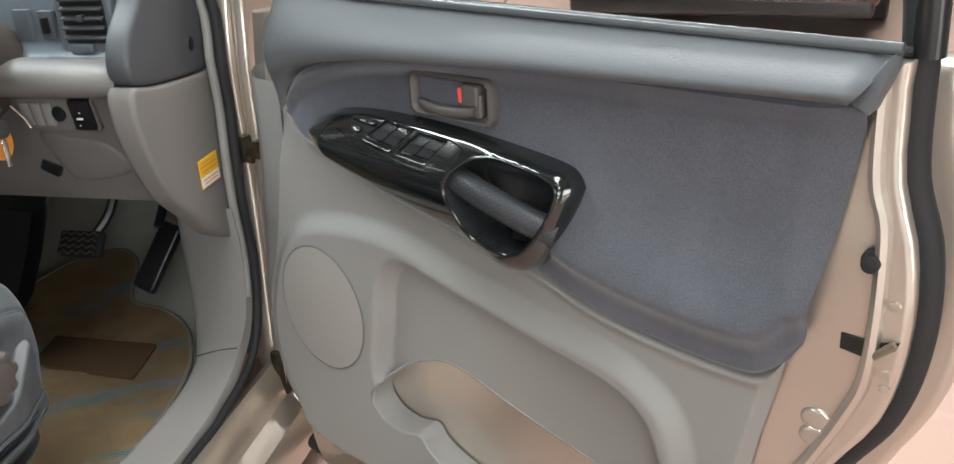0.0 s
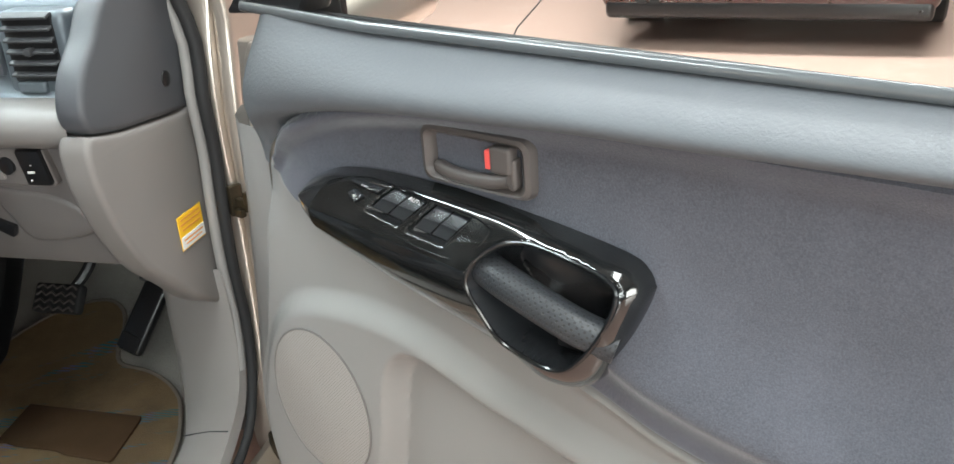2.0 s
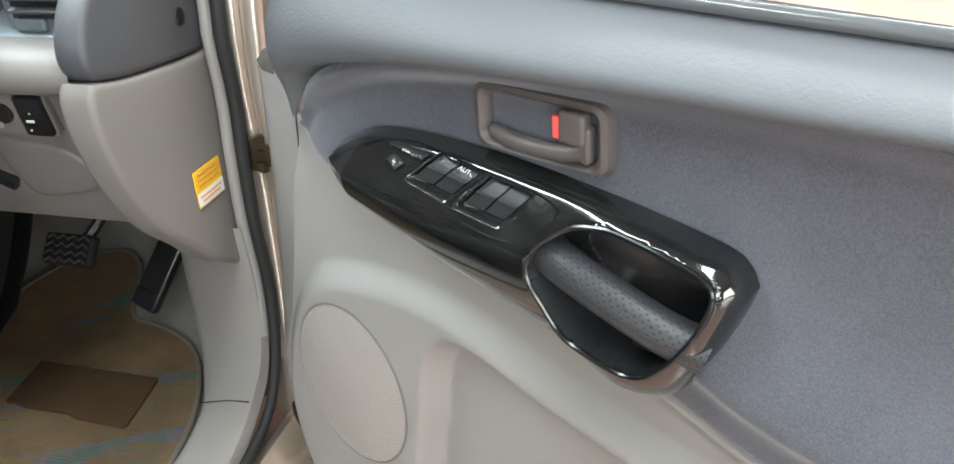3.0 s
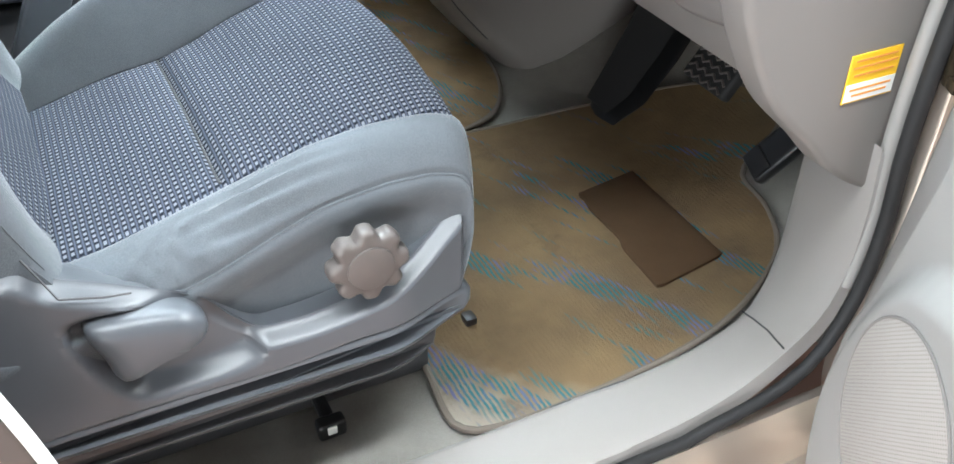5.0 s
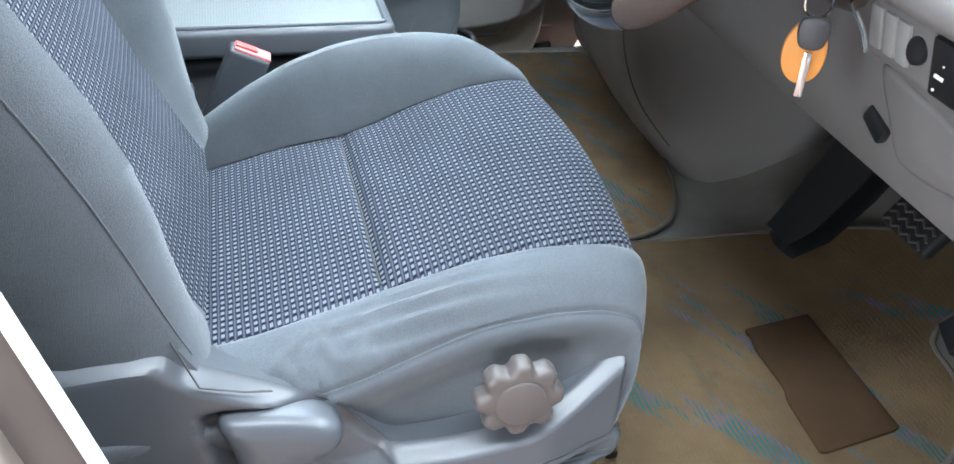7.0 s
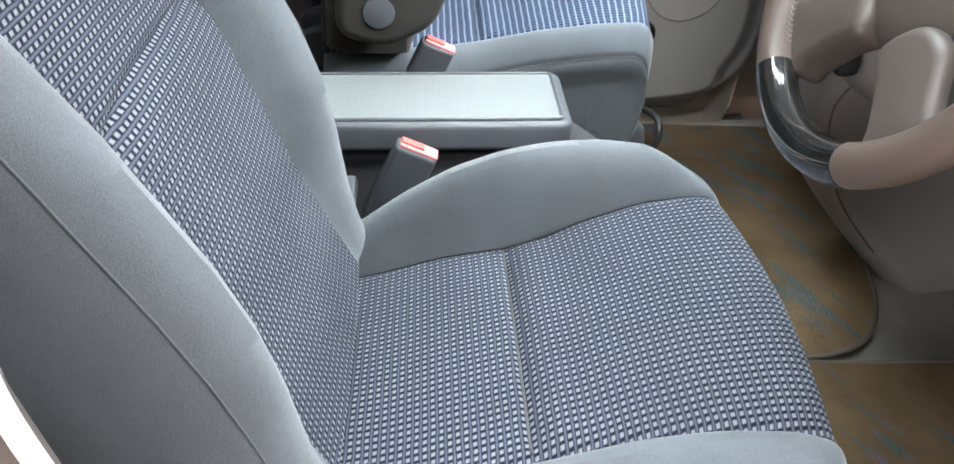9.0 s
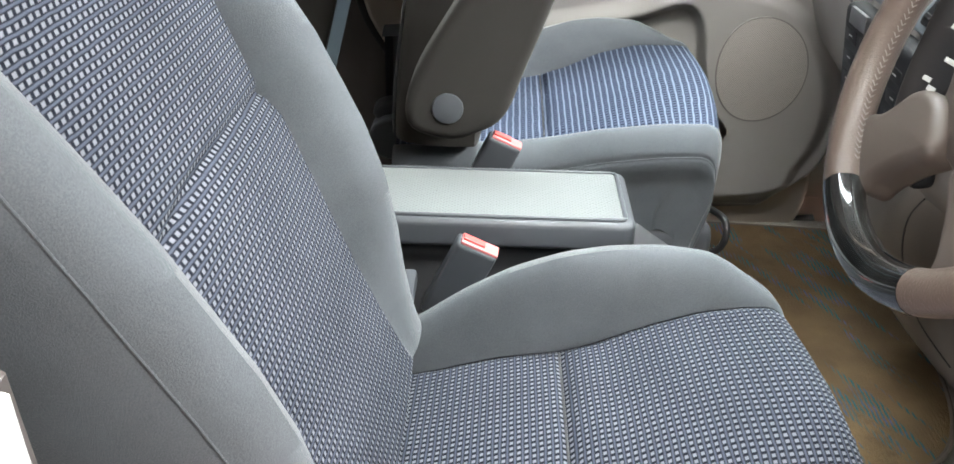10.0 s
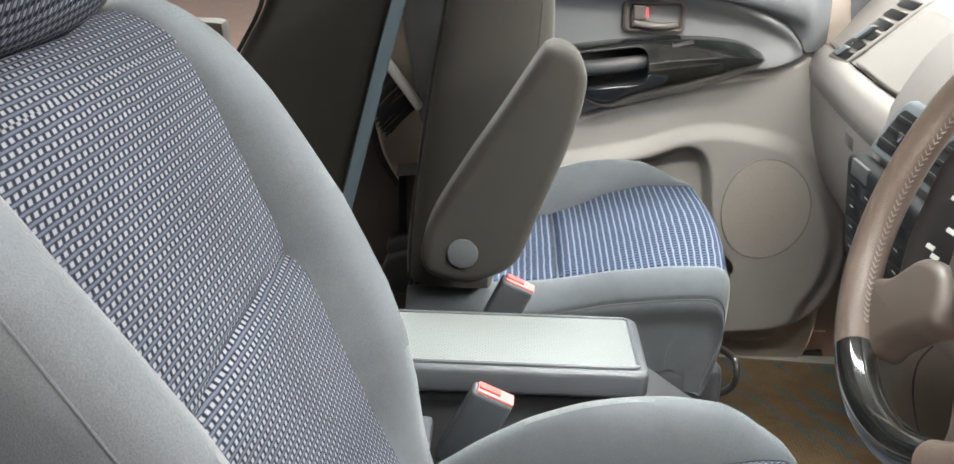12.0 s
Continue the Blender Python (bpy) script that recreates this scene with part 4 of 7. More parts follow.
        cup = even(np.stack([cup[:, 0], zt_(cup) - cup[:, 1]], 1), 90, True)
    NV = 110
    g = np.stack([pbot + (ptop - pbot) * w for w in np.linspace(0, 1, NV)], 1)
    v = np.linspace(0, 1, NV)[None]
    wide = np.clip(np.linalg.norm(ptop - pbot, axis=1) / 0.085, 0, 1)[:, None] ** 0.7
    ridge = 0.66
    prof = np.where(v < ridge, 1 - np.clip(1 - v / ridge, 0, 1) ** 2.4, 1 - 0.72 * np.clip((v - ridge - 0.02) / (1 - ridge - 0.02), 0, 1) ** 1.1)
    prof = prof - 0.28 * soft(v, 0.96, 1.0)
    base = 0.116
    pod = base + 0.056 * prof * wide
    tail = soft(g[..., 0], 0.58, 0.66)
    pod = pod * (1 - tail) + tail * (base + 0.050 * np.clip(np.sin(np.clip(v, 0, 1) * math.pi), 0, 1) ** 0.30 * wide)
    pod_n = pod.copy()
    ic = inside(cup, g)
    pod = pod - 0.075 * soft(ic, 0.0, 0.010)
    wells = (((0.4657, 0.9020), (0.5155, 0.8975), (0.4933, 0.8756), (0.4463, 0.8821)), ((0.5235, 0.8965), (0.5694, 0.8920), (0.5512, 0.8691), (0.5046, 0.8738))) if driver else ()
    for w in wells:
        pod = pod - 0.014 * soft(inside(w, g), -0.0010, 0.0030)
    cut = snap(g, cup, 0.0016)
    bm = grid([[P(a[0], a[1], q) for a, q in zip(r, nn)] for r, nn in zip(cut, pod)])
    sel = inside(cup, np.array([[(f.calc_center_median().x, f.calc_center_median().z) for f in bm.faces]]))[0]
    liner = bm.copy()
    for b_, keep in ((bm, sel < 0.0002), (liner, sel >= 0.0002)):
        b_.faces.ensure_lookup_table()
        bmesh.ops.delete(b_, geom=[f for f, k in zip(list(b_.faces), keep) if not k], context='FACES')
    podp = part("armrest_pod", bm, WOOD, d, "glossy black burr-wood armrest pod")
    part("pull_cup", liner, KEY_BLACK, podp, "satin black pull cup")

    def pod_at(s, z):
        k = np.argmin((g[..., 0] - s) ** 2 + (g[..., 1] - z) ** 2)
        return pod_n.reshape(-1)[k]
    bm = bmesh.new()
    def along(outline, lift, width=7):
        h = np.array([pod_at(a, b) for a, b in outline])
        h = np.convolve(np.concatenate([h[-width:], h, h[:width]]), np.ones(2 * width + 1) / (2 * width + 1), 'valid')
        return [P(a, b, q + lift) for (a, b), q in zip(outline, h)]
    tube(bm, along(cup, 0.0), 0.0024, 8, True)
    part("cup_rim", bm, GLOSS_BLACK, podp)
    # grip bar across the cup
    bm = bmesh.new()
    gp = [(0.574, 0.850, 0.136), (0.596, 0.847, 0.147), (0.640, 0.836, 0.152), (0.690, 0.820, 0.150), (0.726, 0.807, 0.140)]
    if not driver:
        gp = [(0.580 + k * 0.037, 0.862 - k * 0.0045, c) for k, (a, b, c) in enumerate(gp)]
    gp = spline(gp, 30)
    tube(bm, [P(*q) for q in gp], 0.0168 if driver else 0.014, 20)
    part("pull_grip", bm, DOT_LEATHER if driver else SEAT_DARK, d, "black dimpled rubber pull grip" if driver else "smooth dark grey pull grip")
    if driver:
        part("cup_plug", boxes(((0.668, -0.128 * sg, 0.79), (0.026, 0.008, 0.018), 0.003)), BLACK, d)
    # switch plate set on the pod's upper face
    zt = lambda s: np.interp(s, ptop[:, 0], ptop[:, 1])

    def facing(s, z, lift=0.0):
        nn = pod_at(s, z)
        return Matrix.Translation(P(s, z, nn + lift)) @ Matrix.Rotation(radians(-42 * sg), 4, 'X') @ Matrix.Rotation(radians(14), 4, 'Y')

    def on_face(s, z, items, name, material, label="", parent=None):
        bm = boxes(*items)
        bmesh.ops.transform(bm, matrix=facing(s, z), verts=bm.verts)
        return part(name, bm, material, parent or d, label)
    if driver:
        plate = spline([(0.3785, 0.8892), (0.3857, 0.8970), (0.42, 0.9030), (0.46, 0.9035), (0.53, 0.8985), (0.590, 0.8915), (0.5932, 0.8814), (0.582, 0.8684), (0.5634, 0.861), (0.5104, 0.8659), (0.4399, 0.8778), (0.40, 0.885)], 90, True)
        bm = bmesh.new()
        tube(bm, along(plate, 0.0, 4), 0.0009, 6, True)
        part("plate_edge", bm, GLOSS_BLACK, podp, "thin raised edge of the switch plate")
        for k, w in enumerate(wells):
            c0, c1, c2, c3 = (np.array(q) for q in w)
            at = lambda a, b: (c0 + (c1 - c0) * a) * (1 - b) + (c3 + (c2 - c3) * a) * b
            low = [pod_at(*at(0.5, b)) for b in (0, 0.5, 1)]
            lvl = lambda b: float(np.interp(b, (0, 0.5, 1), low))
            sw = None
            for a0 in (0.05, 0.52):
                prof = ((0.05, -0.0085), (0.40, -0.0055), (0.49, -0.0030), (0.53, -0.0032), (0.56, -0.0055), (0.94, -0.0075), (0.97, -0.0125))
                bm = grid([[P(*at(a, b), lvl(b) + q + e) for b, q in prof] for a, e in ((a0 - 0.004, -0.010), (a0, 0), (a0 + 0.43, 0), (a0 + 0.434, -0.010))])
                if sw is None:
                    sw = part("window_switch", bm, KEY_BLACK, podp, "black power window rocker switch", 25)
                else:
                    part("rocker", bm, KEY_BLACK, sw, "", 25)
            if k == 0:
                mid = at(0.74, 0.24)
                tilt = Matrix.Translation(P(*mid, lvl(0.24) - 0.0062)) @ Matrix.Rotation(radians(14), 4, 'Y') @ Matrix.Rotation(radians(32), 4, 'X')
                print_text("AUTO", 0.0062, WHITE, sw, tilt)
        for pts, nm, lb, up in ((((0.4146, 0.8909), (0.4203, 0.8953), (0.4374, 0.8914), (0.4298, 0.886)), "lock_switch", "black door lock button", 0.003), (((0.4097, 0.9001), (0.4135, 0.9024), (0.4582, 0.9005), (0.4533, 0.8964)), "mirror_switch", "black window lock lever", 0.0045)):
            q = np.array(pts)
            o = even(np.concatenate([q, q[:1]]), 32, True)
            c = q.mean(0)
            n0 = {tuple(np.round(p, 6)): pod_at(*p) for p in o}
            bm = slab(o, -0.002, up, lambda u, w, e: P(u, w, pod_at(u, w) + e), 0.0012, 2)
            b = part(nm, bm, KEY_BLACK, podp, lb)
            part("print_bar", slab(c + (o - c) * 0.22, up, up + 0.0003, lambda u, w, e: P(u, w, pod_at(u, w) + e), 0), WHITE, b)
    else:
        on_face(0.50, 0.897, (((0, -0.0005 * sg, 0), (0.040, 0.003, 0.009), 0.001),), "window_switch", BLACK, "black power window switch", podp)
    # inner door handle
    hz, hs = 0.9405, 0.561

    def hframe(u, w, q):
        return P(hs + u, hz + w, q)
    ro = lambda a, b, r: [(sx * (a - r) + r * math.cos(t), sy * (b - r) + r * math.sin(t)) for sx, sy, t0 in ((1, 1, 0), (-1, 1, 90), (-1, -1, 180), (1, -1, 270)) for t in [radians(t0 + k * 15) for k in range(7)]]
    bm = bmesh.new()
    o, i = ro(0.067, 0.0295, 0.013), ro(0.053, 0.0195, 0.007)
    prof = [(0, 0.106), (0.0, 0.116), (0.15, 0.1215), (0.5, 0.1235), (0.85, 0.120), (1.0, 0.114), (1.0, 0.085)]
    grid([[hframe(a[0] + (b[0] - a[0]) * f, a[1] + (b[1] - a[1]) * f, q) for a, b in zip(o, i)] for f, q in prof], False, True, bm)
    hb = part("door_handle", bm, TAUPE, d, "taupe plastic inner door handle bezel")
    part("handle_recess", slab(ro(0.054, 0.023, 0.008), 0.075, 0.104, hframe, 0.002), TAUPE, hb, "shaded handle recess")
    bm = bmesh.new()
    tube(bm, [hframe(*q) for q in spline([(-0.050, -0.013, 0.117), (-0.02, -0.016, 0.123), (0.02, -0.015, 0.124), (0.046, -0.010, 0.122)], 20)], [0.005] + [0.007] * 18 + [0.010], 12)
    box(bm, hframe(0.040, -0.004, 0.120), (0.022, 0.012, 0.030), 0.004, 3)
    part("handle_lever", bm, TAUPE, hb, "taupe pull lever")
    part("lock_knob", boxes((hframe(0.036, 0.008, 0.122), (0.024, 0.014, 0.026), 0.004, 3)), TAUPE, hb)
    part("lock_mark", boxes((hframe(0.0225, 0.008, 0.1235), (0.005, 0.0125, 0.018), 0.001)), RED, hb, "red unlocked mark")
    # window: seals, glass, frame
    bm = bmesh.new()
    tube(bm, [P(0.20, 1.052, 0.085), P(0.4, 1.046, 0.093), P(1.062, 1.044, 0.093)], 0.0062, 12)
    part("glass_seal", bm, SEAL_GLOSS if driver else BLACK, d, "glossy grey belt-line glass seal")
    bm = bmesh.new()
    tube(bm, [P(0.24, 1.046, 0.066), P(1.064, 1.036, 0.066)], 0.005, 8)
    part("outer_glass_seal", bm, RUBBER, d)
    gl = part("window_pane", slab([(0.27, 1.03), (1.062, 1.03), (1.03, 1.40), (0.66, 1.40)], 0.052, 0.056, lambda u, w, q: P(u, w, q), 0), GLASS, d, "clear door glass")
    gl.visible_shadow = False
    bm = bmesh.new()
    tube(bm, [P(1.073, 1.03, 0.055), P(1.065, 1.22, 0.05), P(1.035, 1.40, 0.03), P(0.98, 1.44, 0.03), P(0.68, 1.43, 0.03), P(0.42, 1.25, 0.045), P(0.20, 1.06, 0.05)], 0.016, 10)
    part("window_frame", bm, BLACK, d, "black window frame")
    bm = bmesh.new()
    tube(bm, [P(1.105, 1.03, 0.01), P(1.098, 1.22, 0.01), P(1.06, 1.42, 0.0), P(0.98, 1.475, 0.0), P(0.66, 1.465, 0.0), P(0.39, 1.28, 0.0), P(0.16, 1.06, 0.0)], 0.020, 10)
    part("outer_frame", bm, SILVER, d)
    part("mirror_sail", slab([(0.17, 1.04), (0.30, 1.05), (0.36, 1.16), (0.20, 1.08)], 0.04, 0.085, lambda u, w, q: P(u, w, q), 0.006, 2), BLACK, d, "black mirror mounting triangle")
    mi = part("wing_mirror", boxes((P(0.33, 1.16, -0.14), (0.12, 0.24, 0.17), 0.05, 5)), BLACK, d, "dark wing mirror housing")
    bm = bmesh.new()
    tube(bm, [P(0.27, 1.075, 0.03), P(0.30, 1.085, -0.08), P(0.33, 1.11, -0.14)], 0.025, 10)
    part("mirror_arm", bm, BLACK, mi)
    if driver:
        # check link and hinge in the gap
        part("door_check", boxes(((0.010, 0.0, 0.738), (0.05, 0.010, 0.018), 0.003), ((-0.012, 0.0, 0.742), (0.010, 0.022, 0.046), 0.003), ((0.006, -0.008, 0.728), (0.016, 0.010, 0.012), 0.002), ((0.022, 0.0, 0.752), (0.010, 0.016, 0.020), 0.002)), HINGE, d, "greasy steel door check link")
        part("lower_hinge", boxes(((0.02, 0.0, 0.30), (0.09, 0.02, 0.07), 0.006), ((0.0, -0.01, 0.30), (0.022, 0.03, 0.10), 0.009), ((0.05, 0.01, 0.31), (0.03, 0.03, 0.03), 0.006)), HINGE, d, "greasy steel door hinge")
        rows = [[P(float(np.interp(z, [0.52, 0.62, 0.79, 0.88], [0.035, 0.054, 0.075, 0.081])) + e, z, q) for e, q in ((0.0, 0.0), (0.002, 0.030), (0.03, 0.060), (0.065, 0.080), (0.12, 0.085))] for z in np.linspace(0.50, 0.905, 14)]
        part("front_edge_trim", grid(rows), BEIGE, d)
    return d


front_door(True)
front_door(False)

# ---------------------------------------------------------------- front seats
def eased(x, xs, ys, width=0.012):
    """ys over xs, smoothed over a width on either side."""
    d = np.linspace(-1, 1, 9)
    w = (1 - d * d)[:, None]
    x = np.asarray(x, float)
    return (np.interp(x[None] + d[:, None] * width, xs, ys) * w).sum(0) / w.sum()


def seat_cushion(st, cloth, far, near, crest, lip, worn_edge):
    """A woven centre between its far and near borders (y, x, z), a high far bolster up to crest (y, z) and a low near one."""
    base = np.array(st.matrix_world.translation)
    top = np.linspace(-0.235, lip, 94)
    roll = spline([(lip + a, c) for a, c in ((0.0, 0.0), (0.012, -0.005), (0.021, -0.017), (0.025, -0.040), (0.022, -0.08), (-0.003, -0.17))], 26)[1:]
    Y = np.concatenate([top, roll[:, 0]])
    drop = np.concatenate([top * 0, roll[:, 1]])
    yt = np.minimum(Y, lip)
    yt[len(top):] = lip
    ya, xa, za = zip(*far)
    yb, xb, zb = zip(*near)
    xi, zi = eased(yt, ya, xa), eased(yt, ya, za, 0.02)
    xo, zo = eased(yt, yb, xb), eased(yt, yb, zb, 0.02)
    peak = eased(yt, *zip(*crest), 0.02)
    rise = np.maximum(peak - zi, 0.0) * np.clip(1 + drop / 0.03, 0, 1)
    front = np.maximum(soft(Y, lip - 0.088, lip + 0.007), np.arange(len(Y)) >= len(top))
    L = np.concatenate([[0], np.cumsum(np.hypot(np.diff(Y), np.diff((zi + zo) / 2 + drop)))])
    W = np.linspace(0, 1, 41)
    rows, uv = [], []
    for k in range(len(Y)):
        hump = np.sin(W * math.pi)
        groove = 0.006 * math.exp(-(Y[k] / 0.0042) ** 2) - 0.004 * math.exp(-((Y[k] - 0.022) / 0.016) ** 2)
        z = zi[k] + (zo[k] - zi[k]) * W + drop[k] + 0.007 * hump - groove * np.clip(hump * 4, 0, 1) - 0.003 * np.exp(-(np.minimum(W, 1 - W) / 0.012) ** 2)
        y = Y[k] + 0.010 * hump * front[k]
        x = xi[k] + (xo[k] - xi[k]) * W
        rows.append(np.stack([x, np.broadcast_to(y, x.shape), z], 1) - base)
        uv.append([(L[k], q) for q in x])
    m = len(top) + 10
    part("cushion_insert", grid(rows[:m], uv=uv[:m]), cloth, st, "dotted woven cushion centre")
    part("cushion_front", grid(rows[m - 1:]), VELOUR, st)
    bm = bmesh.new()
    k0 = int(np.argmin(np.abs(Y)))
    tube(bm, [Vector(p) + Vector((0, 0, 0.0008)) for p in rows[k0][1:-1]], 0.0013, 6)
    part("cushion_seam", bm, SEAT_DARK, st)
    # inner bolster
    prof = spline([(0, 0, -0.002), (0.007, 0.22, 0.002), (0.018, 0.62, 0.002), (0.030, 0.90, 0.001), (0.041, 1.0, 0), (0.054, 0.95, -0.001), (0.066, 0.76, -0.004), (0.076, 0.44, -0.010), (0.083, 0.12, -0.022), (0.087, 0, -0.05), (0.088, 0, -0.10), (0.088, 0, -0.16)], 40)
    rows = []
    for k in range(len(Y)):
        d, a, c = prof.T
        back = 0.034 * front[k] * (d / 0.088) ** 1.5
        rows.append(np.stack([xi[k] - d, Y[k] - back, np.maximum(zi[k] + drop[k] + a * rise[k] + c, 0.475)], 1) - base)
    part("cushion_bolster", grid(rows), VELOUR, st, "grey velour cushion bolster")
    # outer bolster, creased where people slide in
    prof = spline([(0, -0.002), (0.006, 0.004), (0.016, 0.0065), (0.028, 0.004), (0.040, -0.005), (0.050, -0.018), (0.056, -0.031), (0.059, -0.05), (0.060, -0.08), (0.058, -0.12), (0.055, -0.16)], 64)
    rows = []
    for k in range(len(Y)):
        d, c = prof.T
        sl = np.arange(len(d)) / len(d)
        worn = math.exp(-((Y[k] + 0.055) / 0.050) ** 2)
        band = soft(sl, 0.05, 0.20) * soft(-sl, -0.62, -0.42)
        crease = worn_edge * worn * band * (0.0062 * (0.6 - np.abs(np.sin(75 * (Y[k] + 0.75 * d) + 3.2 * np.sin(52 * d + 14 * Y[k])))) + 0.0030 * (0.6 - np.abs(np.sin(150 * (Y[k] - 1.1 * d) + 2 * np.sin(90 * Y[k])))))
        fold = worn_edge * 0.0022 * math.exp(-((Y[k] - 0.02) / 0.07) ** 2) * soft(sl, 0.05, 0.14) * soft(-sl, -0.46, -0.30) * np.sin(520 * d - 34 * Y[k])
        tuck = 0.0035 * np.exp(-((c + 0.031) / 0.0035) ** 2)
        back = front[k] * (0.016 * (d / 0.06) ** 1.6 + 0.05 * soft(-c, 0.05, 0.14))
        slack = 1 + 0.20 * math.exp(-((Y[k] + 0.04) / 0.07) ** 2)
        tucked = 1 - 0.22 * soft(-c, 0.036, 0.085)
        rows.append(np.stack([xo[k] + d * slack * tucked + crease * 0.7 - tuck, Y[k] - back, np.maximum(zo[k] + drop[k] + c + crease * 0.7 + fold, 0.475)], 1) - base)
    part("cushion_bolster", grid(rows), VELOUR, st, "grey velour cushion bolster with worn creases" if worn_edge else "grey velour cushion bolster")
    bm = bmesh.new()
    j = int(np.argmin(np.abs(prof[:, 1] + 0.031)))
    tube(bm, [Vector(r[j]) for r in rows[22:len(top) + 4]], 0.0014, 6)
    part("bolster_piping", bm, VELOUR, st)


def front_seat(driver):
    sg = 1 if driver else -1      # +x is the outer side of the driver's seat
    if driver:
        st = thing("driver_car_seat", (0.475, 0, 0.292), "grey velour driver's seat with dotted dark blue woven centre", "car seat", "front seats")
        cloth = SEAT_WEAVE
    else:
        st = thing("passenger_car_seat", (-0.466, 0.040, 0.292), "grey-blue velour passenger seat with ribbed blue woven centre", "car seat", "front seats")
        cloth = PASS_WEAVE
    Z0 = 0.292
    Q = lambda x, y, z: (x * sg, y, z - Z0)
    IW = 0.160
    ui = np.linspace(-0.160, 0.160, 33)
    puff = [(0, -0.004 + 0.005 * math.cos(u / 0.160 * math.pi / 2)) for u in ui]
    if driver:
        seat_cushion(st, cloth,
                     [(-0.24, 0.292, 0.594), (-0.19, 0.289, 0.602), (-0.126, 0.284, 0.614), (-0.063, 0.280, 0.630), (0.0, 0.276, 0.637), (0.03, 0.273, 0.645), (0.085, 0.269, 0.667), (0.14, 0.264, 0.683), (0.20, 0.259, 0.689), (0.235, 0.258, 0.684)],
                     [(-0.24, 0.640, 0.642), (-0.165, 0.634, 0.640), (-0.114, 0.622, 0.639), (-0.061, 0.609, 0.645), (-0.004, 0.599, 0.655), (0.078, 0.600, 0.679), (0.135, 0.601, 0.687), (0.195, 0.602, 0.685), (0.233, 0.606, 0.673)],
                     [(-0.24, 0.594), (-0.2, 0.607), (-0.15, 0.648), (-0.1, 0.683), (-0.05, 0.710), (0, 0.727), (0.05, 0.734), (0.1, 0.734), (0.16, 0.724), (0.2, 0.705), (0.225, 0.680)], 0.208, 1.0)
    else:
        seat_cushion(st, cloth,
                     [(-0.24, -0.600, 0.610), (-0.10, -0.600, 0.628), (-0.017, -0.600, 0.641), (0.028, -0.600, 0.654), (0.103, -0.600, 0.690), (0.167, -0.598, 0.707), (0.244, -0.592, 0.710)],
                     [(-0.24, -0.290, 0.622), (-0.04, -0.286, 0.639), (0.017, -0.285, 0.648), (0.082, -0.284, 0.661), (0.174, -0.285, 0.672), (0.239, -0.290, 0.672)],
                     [(-0.24, 0.620), (-0.12, 0.670), (-0.05, 0.702), (0.014, 0.724), (0.06, 0.737), (0.11, 0.742), (0.17, 0.738), (0.228, 0.718), (0.253, 0.700)], 0.246, 0.0)
    part("cushion_base", boxes(((-0.01, -0.04, 0.20), (0.34, 0.34, 0.17), 0.02)), SEAT_DARK, st, "dark seat base")
    # backrest
    bp = spline([(-0.150, 0.650), (-0.172, 0.69), (-0.200, 0.752), (-0.232, 0.83), (-0.268, 0.92), (-0.302, 1.01), (-0.330, 1.075), (-0.350, 1.106), (-0.376, 1.126), (-0.41, 1.132), (-0.44, 1.112)], 170)
    bt = np.gradient(bp, axis=0)
    bt /= np.linalg.norm(bt, axis=1, keepdims=True)
    bn = np.stack([bt[:, 1], -bt[:, 0]], 1)
    BL = np.concatenate([[0], np.cumsum(np.linalg.norm(np.diff(bp, axis=0), axis=1))])
    # the passenger's backrest is tipped forward
    lean = 0.0 if driver else radians(30)
    back_cloth = VELOUR if driver else VELOUR_DARK

    def BQ(x, y, z):
        dy, dz = y + 0.15, z - 0.65
        return Q(x, -0.15 + dy * math.cos(lean) + dz * math.sin(lean), 0.65 + dz * math.cos(lean) - dy * math.sin(lean))
    swell = np.interp(bp[:, 1], [0.65, 0.70, 0.76, 0.81, 0.86, 0.95, 1.05, 1.12], [0.15, 0.45, 0.82, 1.02, 1.08, 0.98, 0.62, 0.18])
    slim = 1 - 0.15 * soft(bp[:, 1], 0.92, 1.16)
    # half width and middle of the woven panel over its height
    half = np.interp(bp[:, 1], [0.65, 0.75, 0.90, 1.05, 1.13], [0.138, 0.143, 0.156, 0.164, 0.164]) if driver else np.full(len(bp), IW)
    shift = np.interp(bp[:, 1], [0.70, 0.80, 0.90, 1.05], [-0.012, -0.005, 0.004, 0.026]) if driver else 0.026 * soft(bp[:, 1], 0.72, 1.05)

    def bacross(us, offs, lum=True):
        rows = []
        for k in range(len(bp)):
            r = []
            for u, o in zip(us, offs):
                oo = o * swell[k] * (0.86 if u > 0 else 0.92) if o > 0 else o
                if lum and abs(u) <= IW:
                    # lumbar pad below a gently arched seam
                    zs = 0.932 - (0.026 if u > 0 else 0.005) * (u / IW) ** 2
                    oo += 0.007 * float(soft(zs - bp[k][1], 0.0, 0.03)) - 0.005 * math.exp(-((zs - bp[k][1]) / 0.0045) ** 2)
                y, z = bp[k] + bn[k] * oo
                uw = math.copysign(half[k] + (abs(u) - IW) * slim[k], u) if abs(u) > IW else u / IW * half[k]
                r.append(BQ(uw + shift[k], y, z))
            rows.append(r)
        return rows
    part("back_insert", grid(bacross(ui, [p[1] for p in puff])[:142], uv=[[(l, u) for u in ui] for l in BL[:142]]), cloth, st, "dotted woven backrest centre")
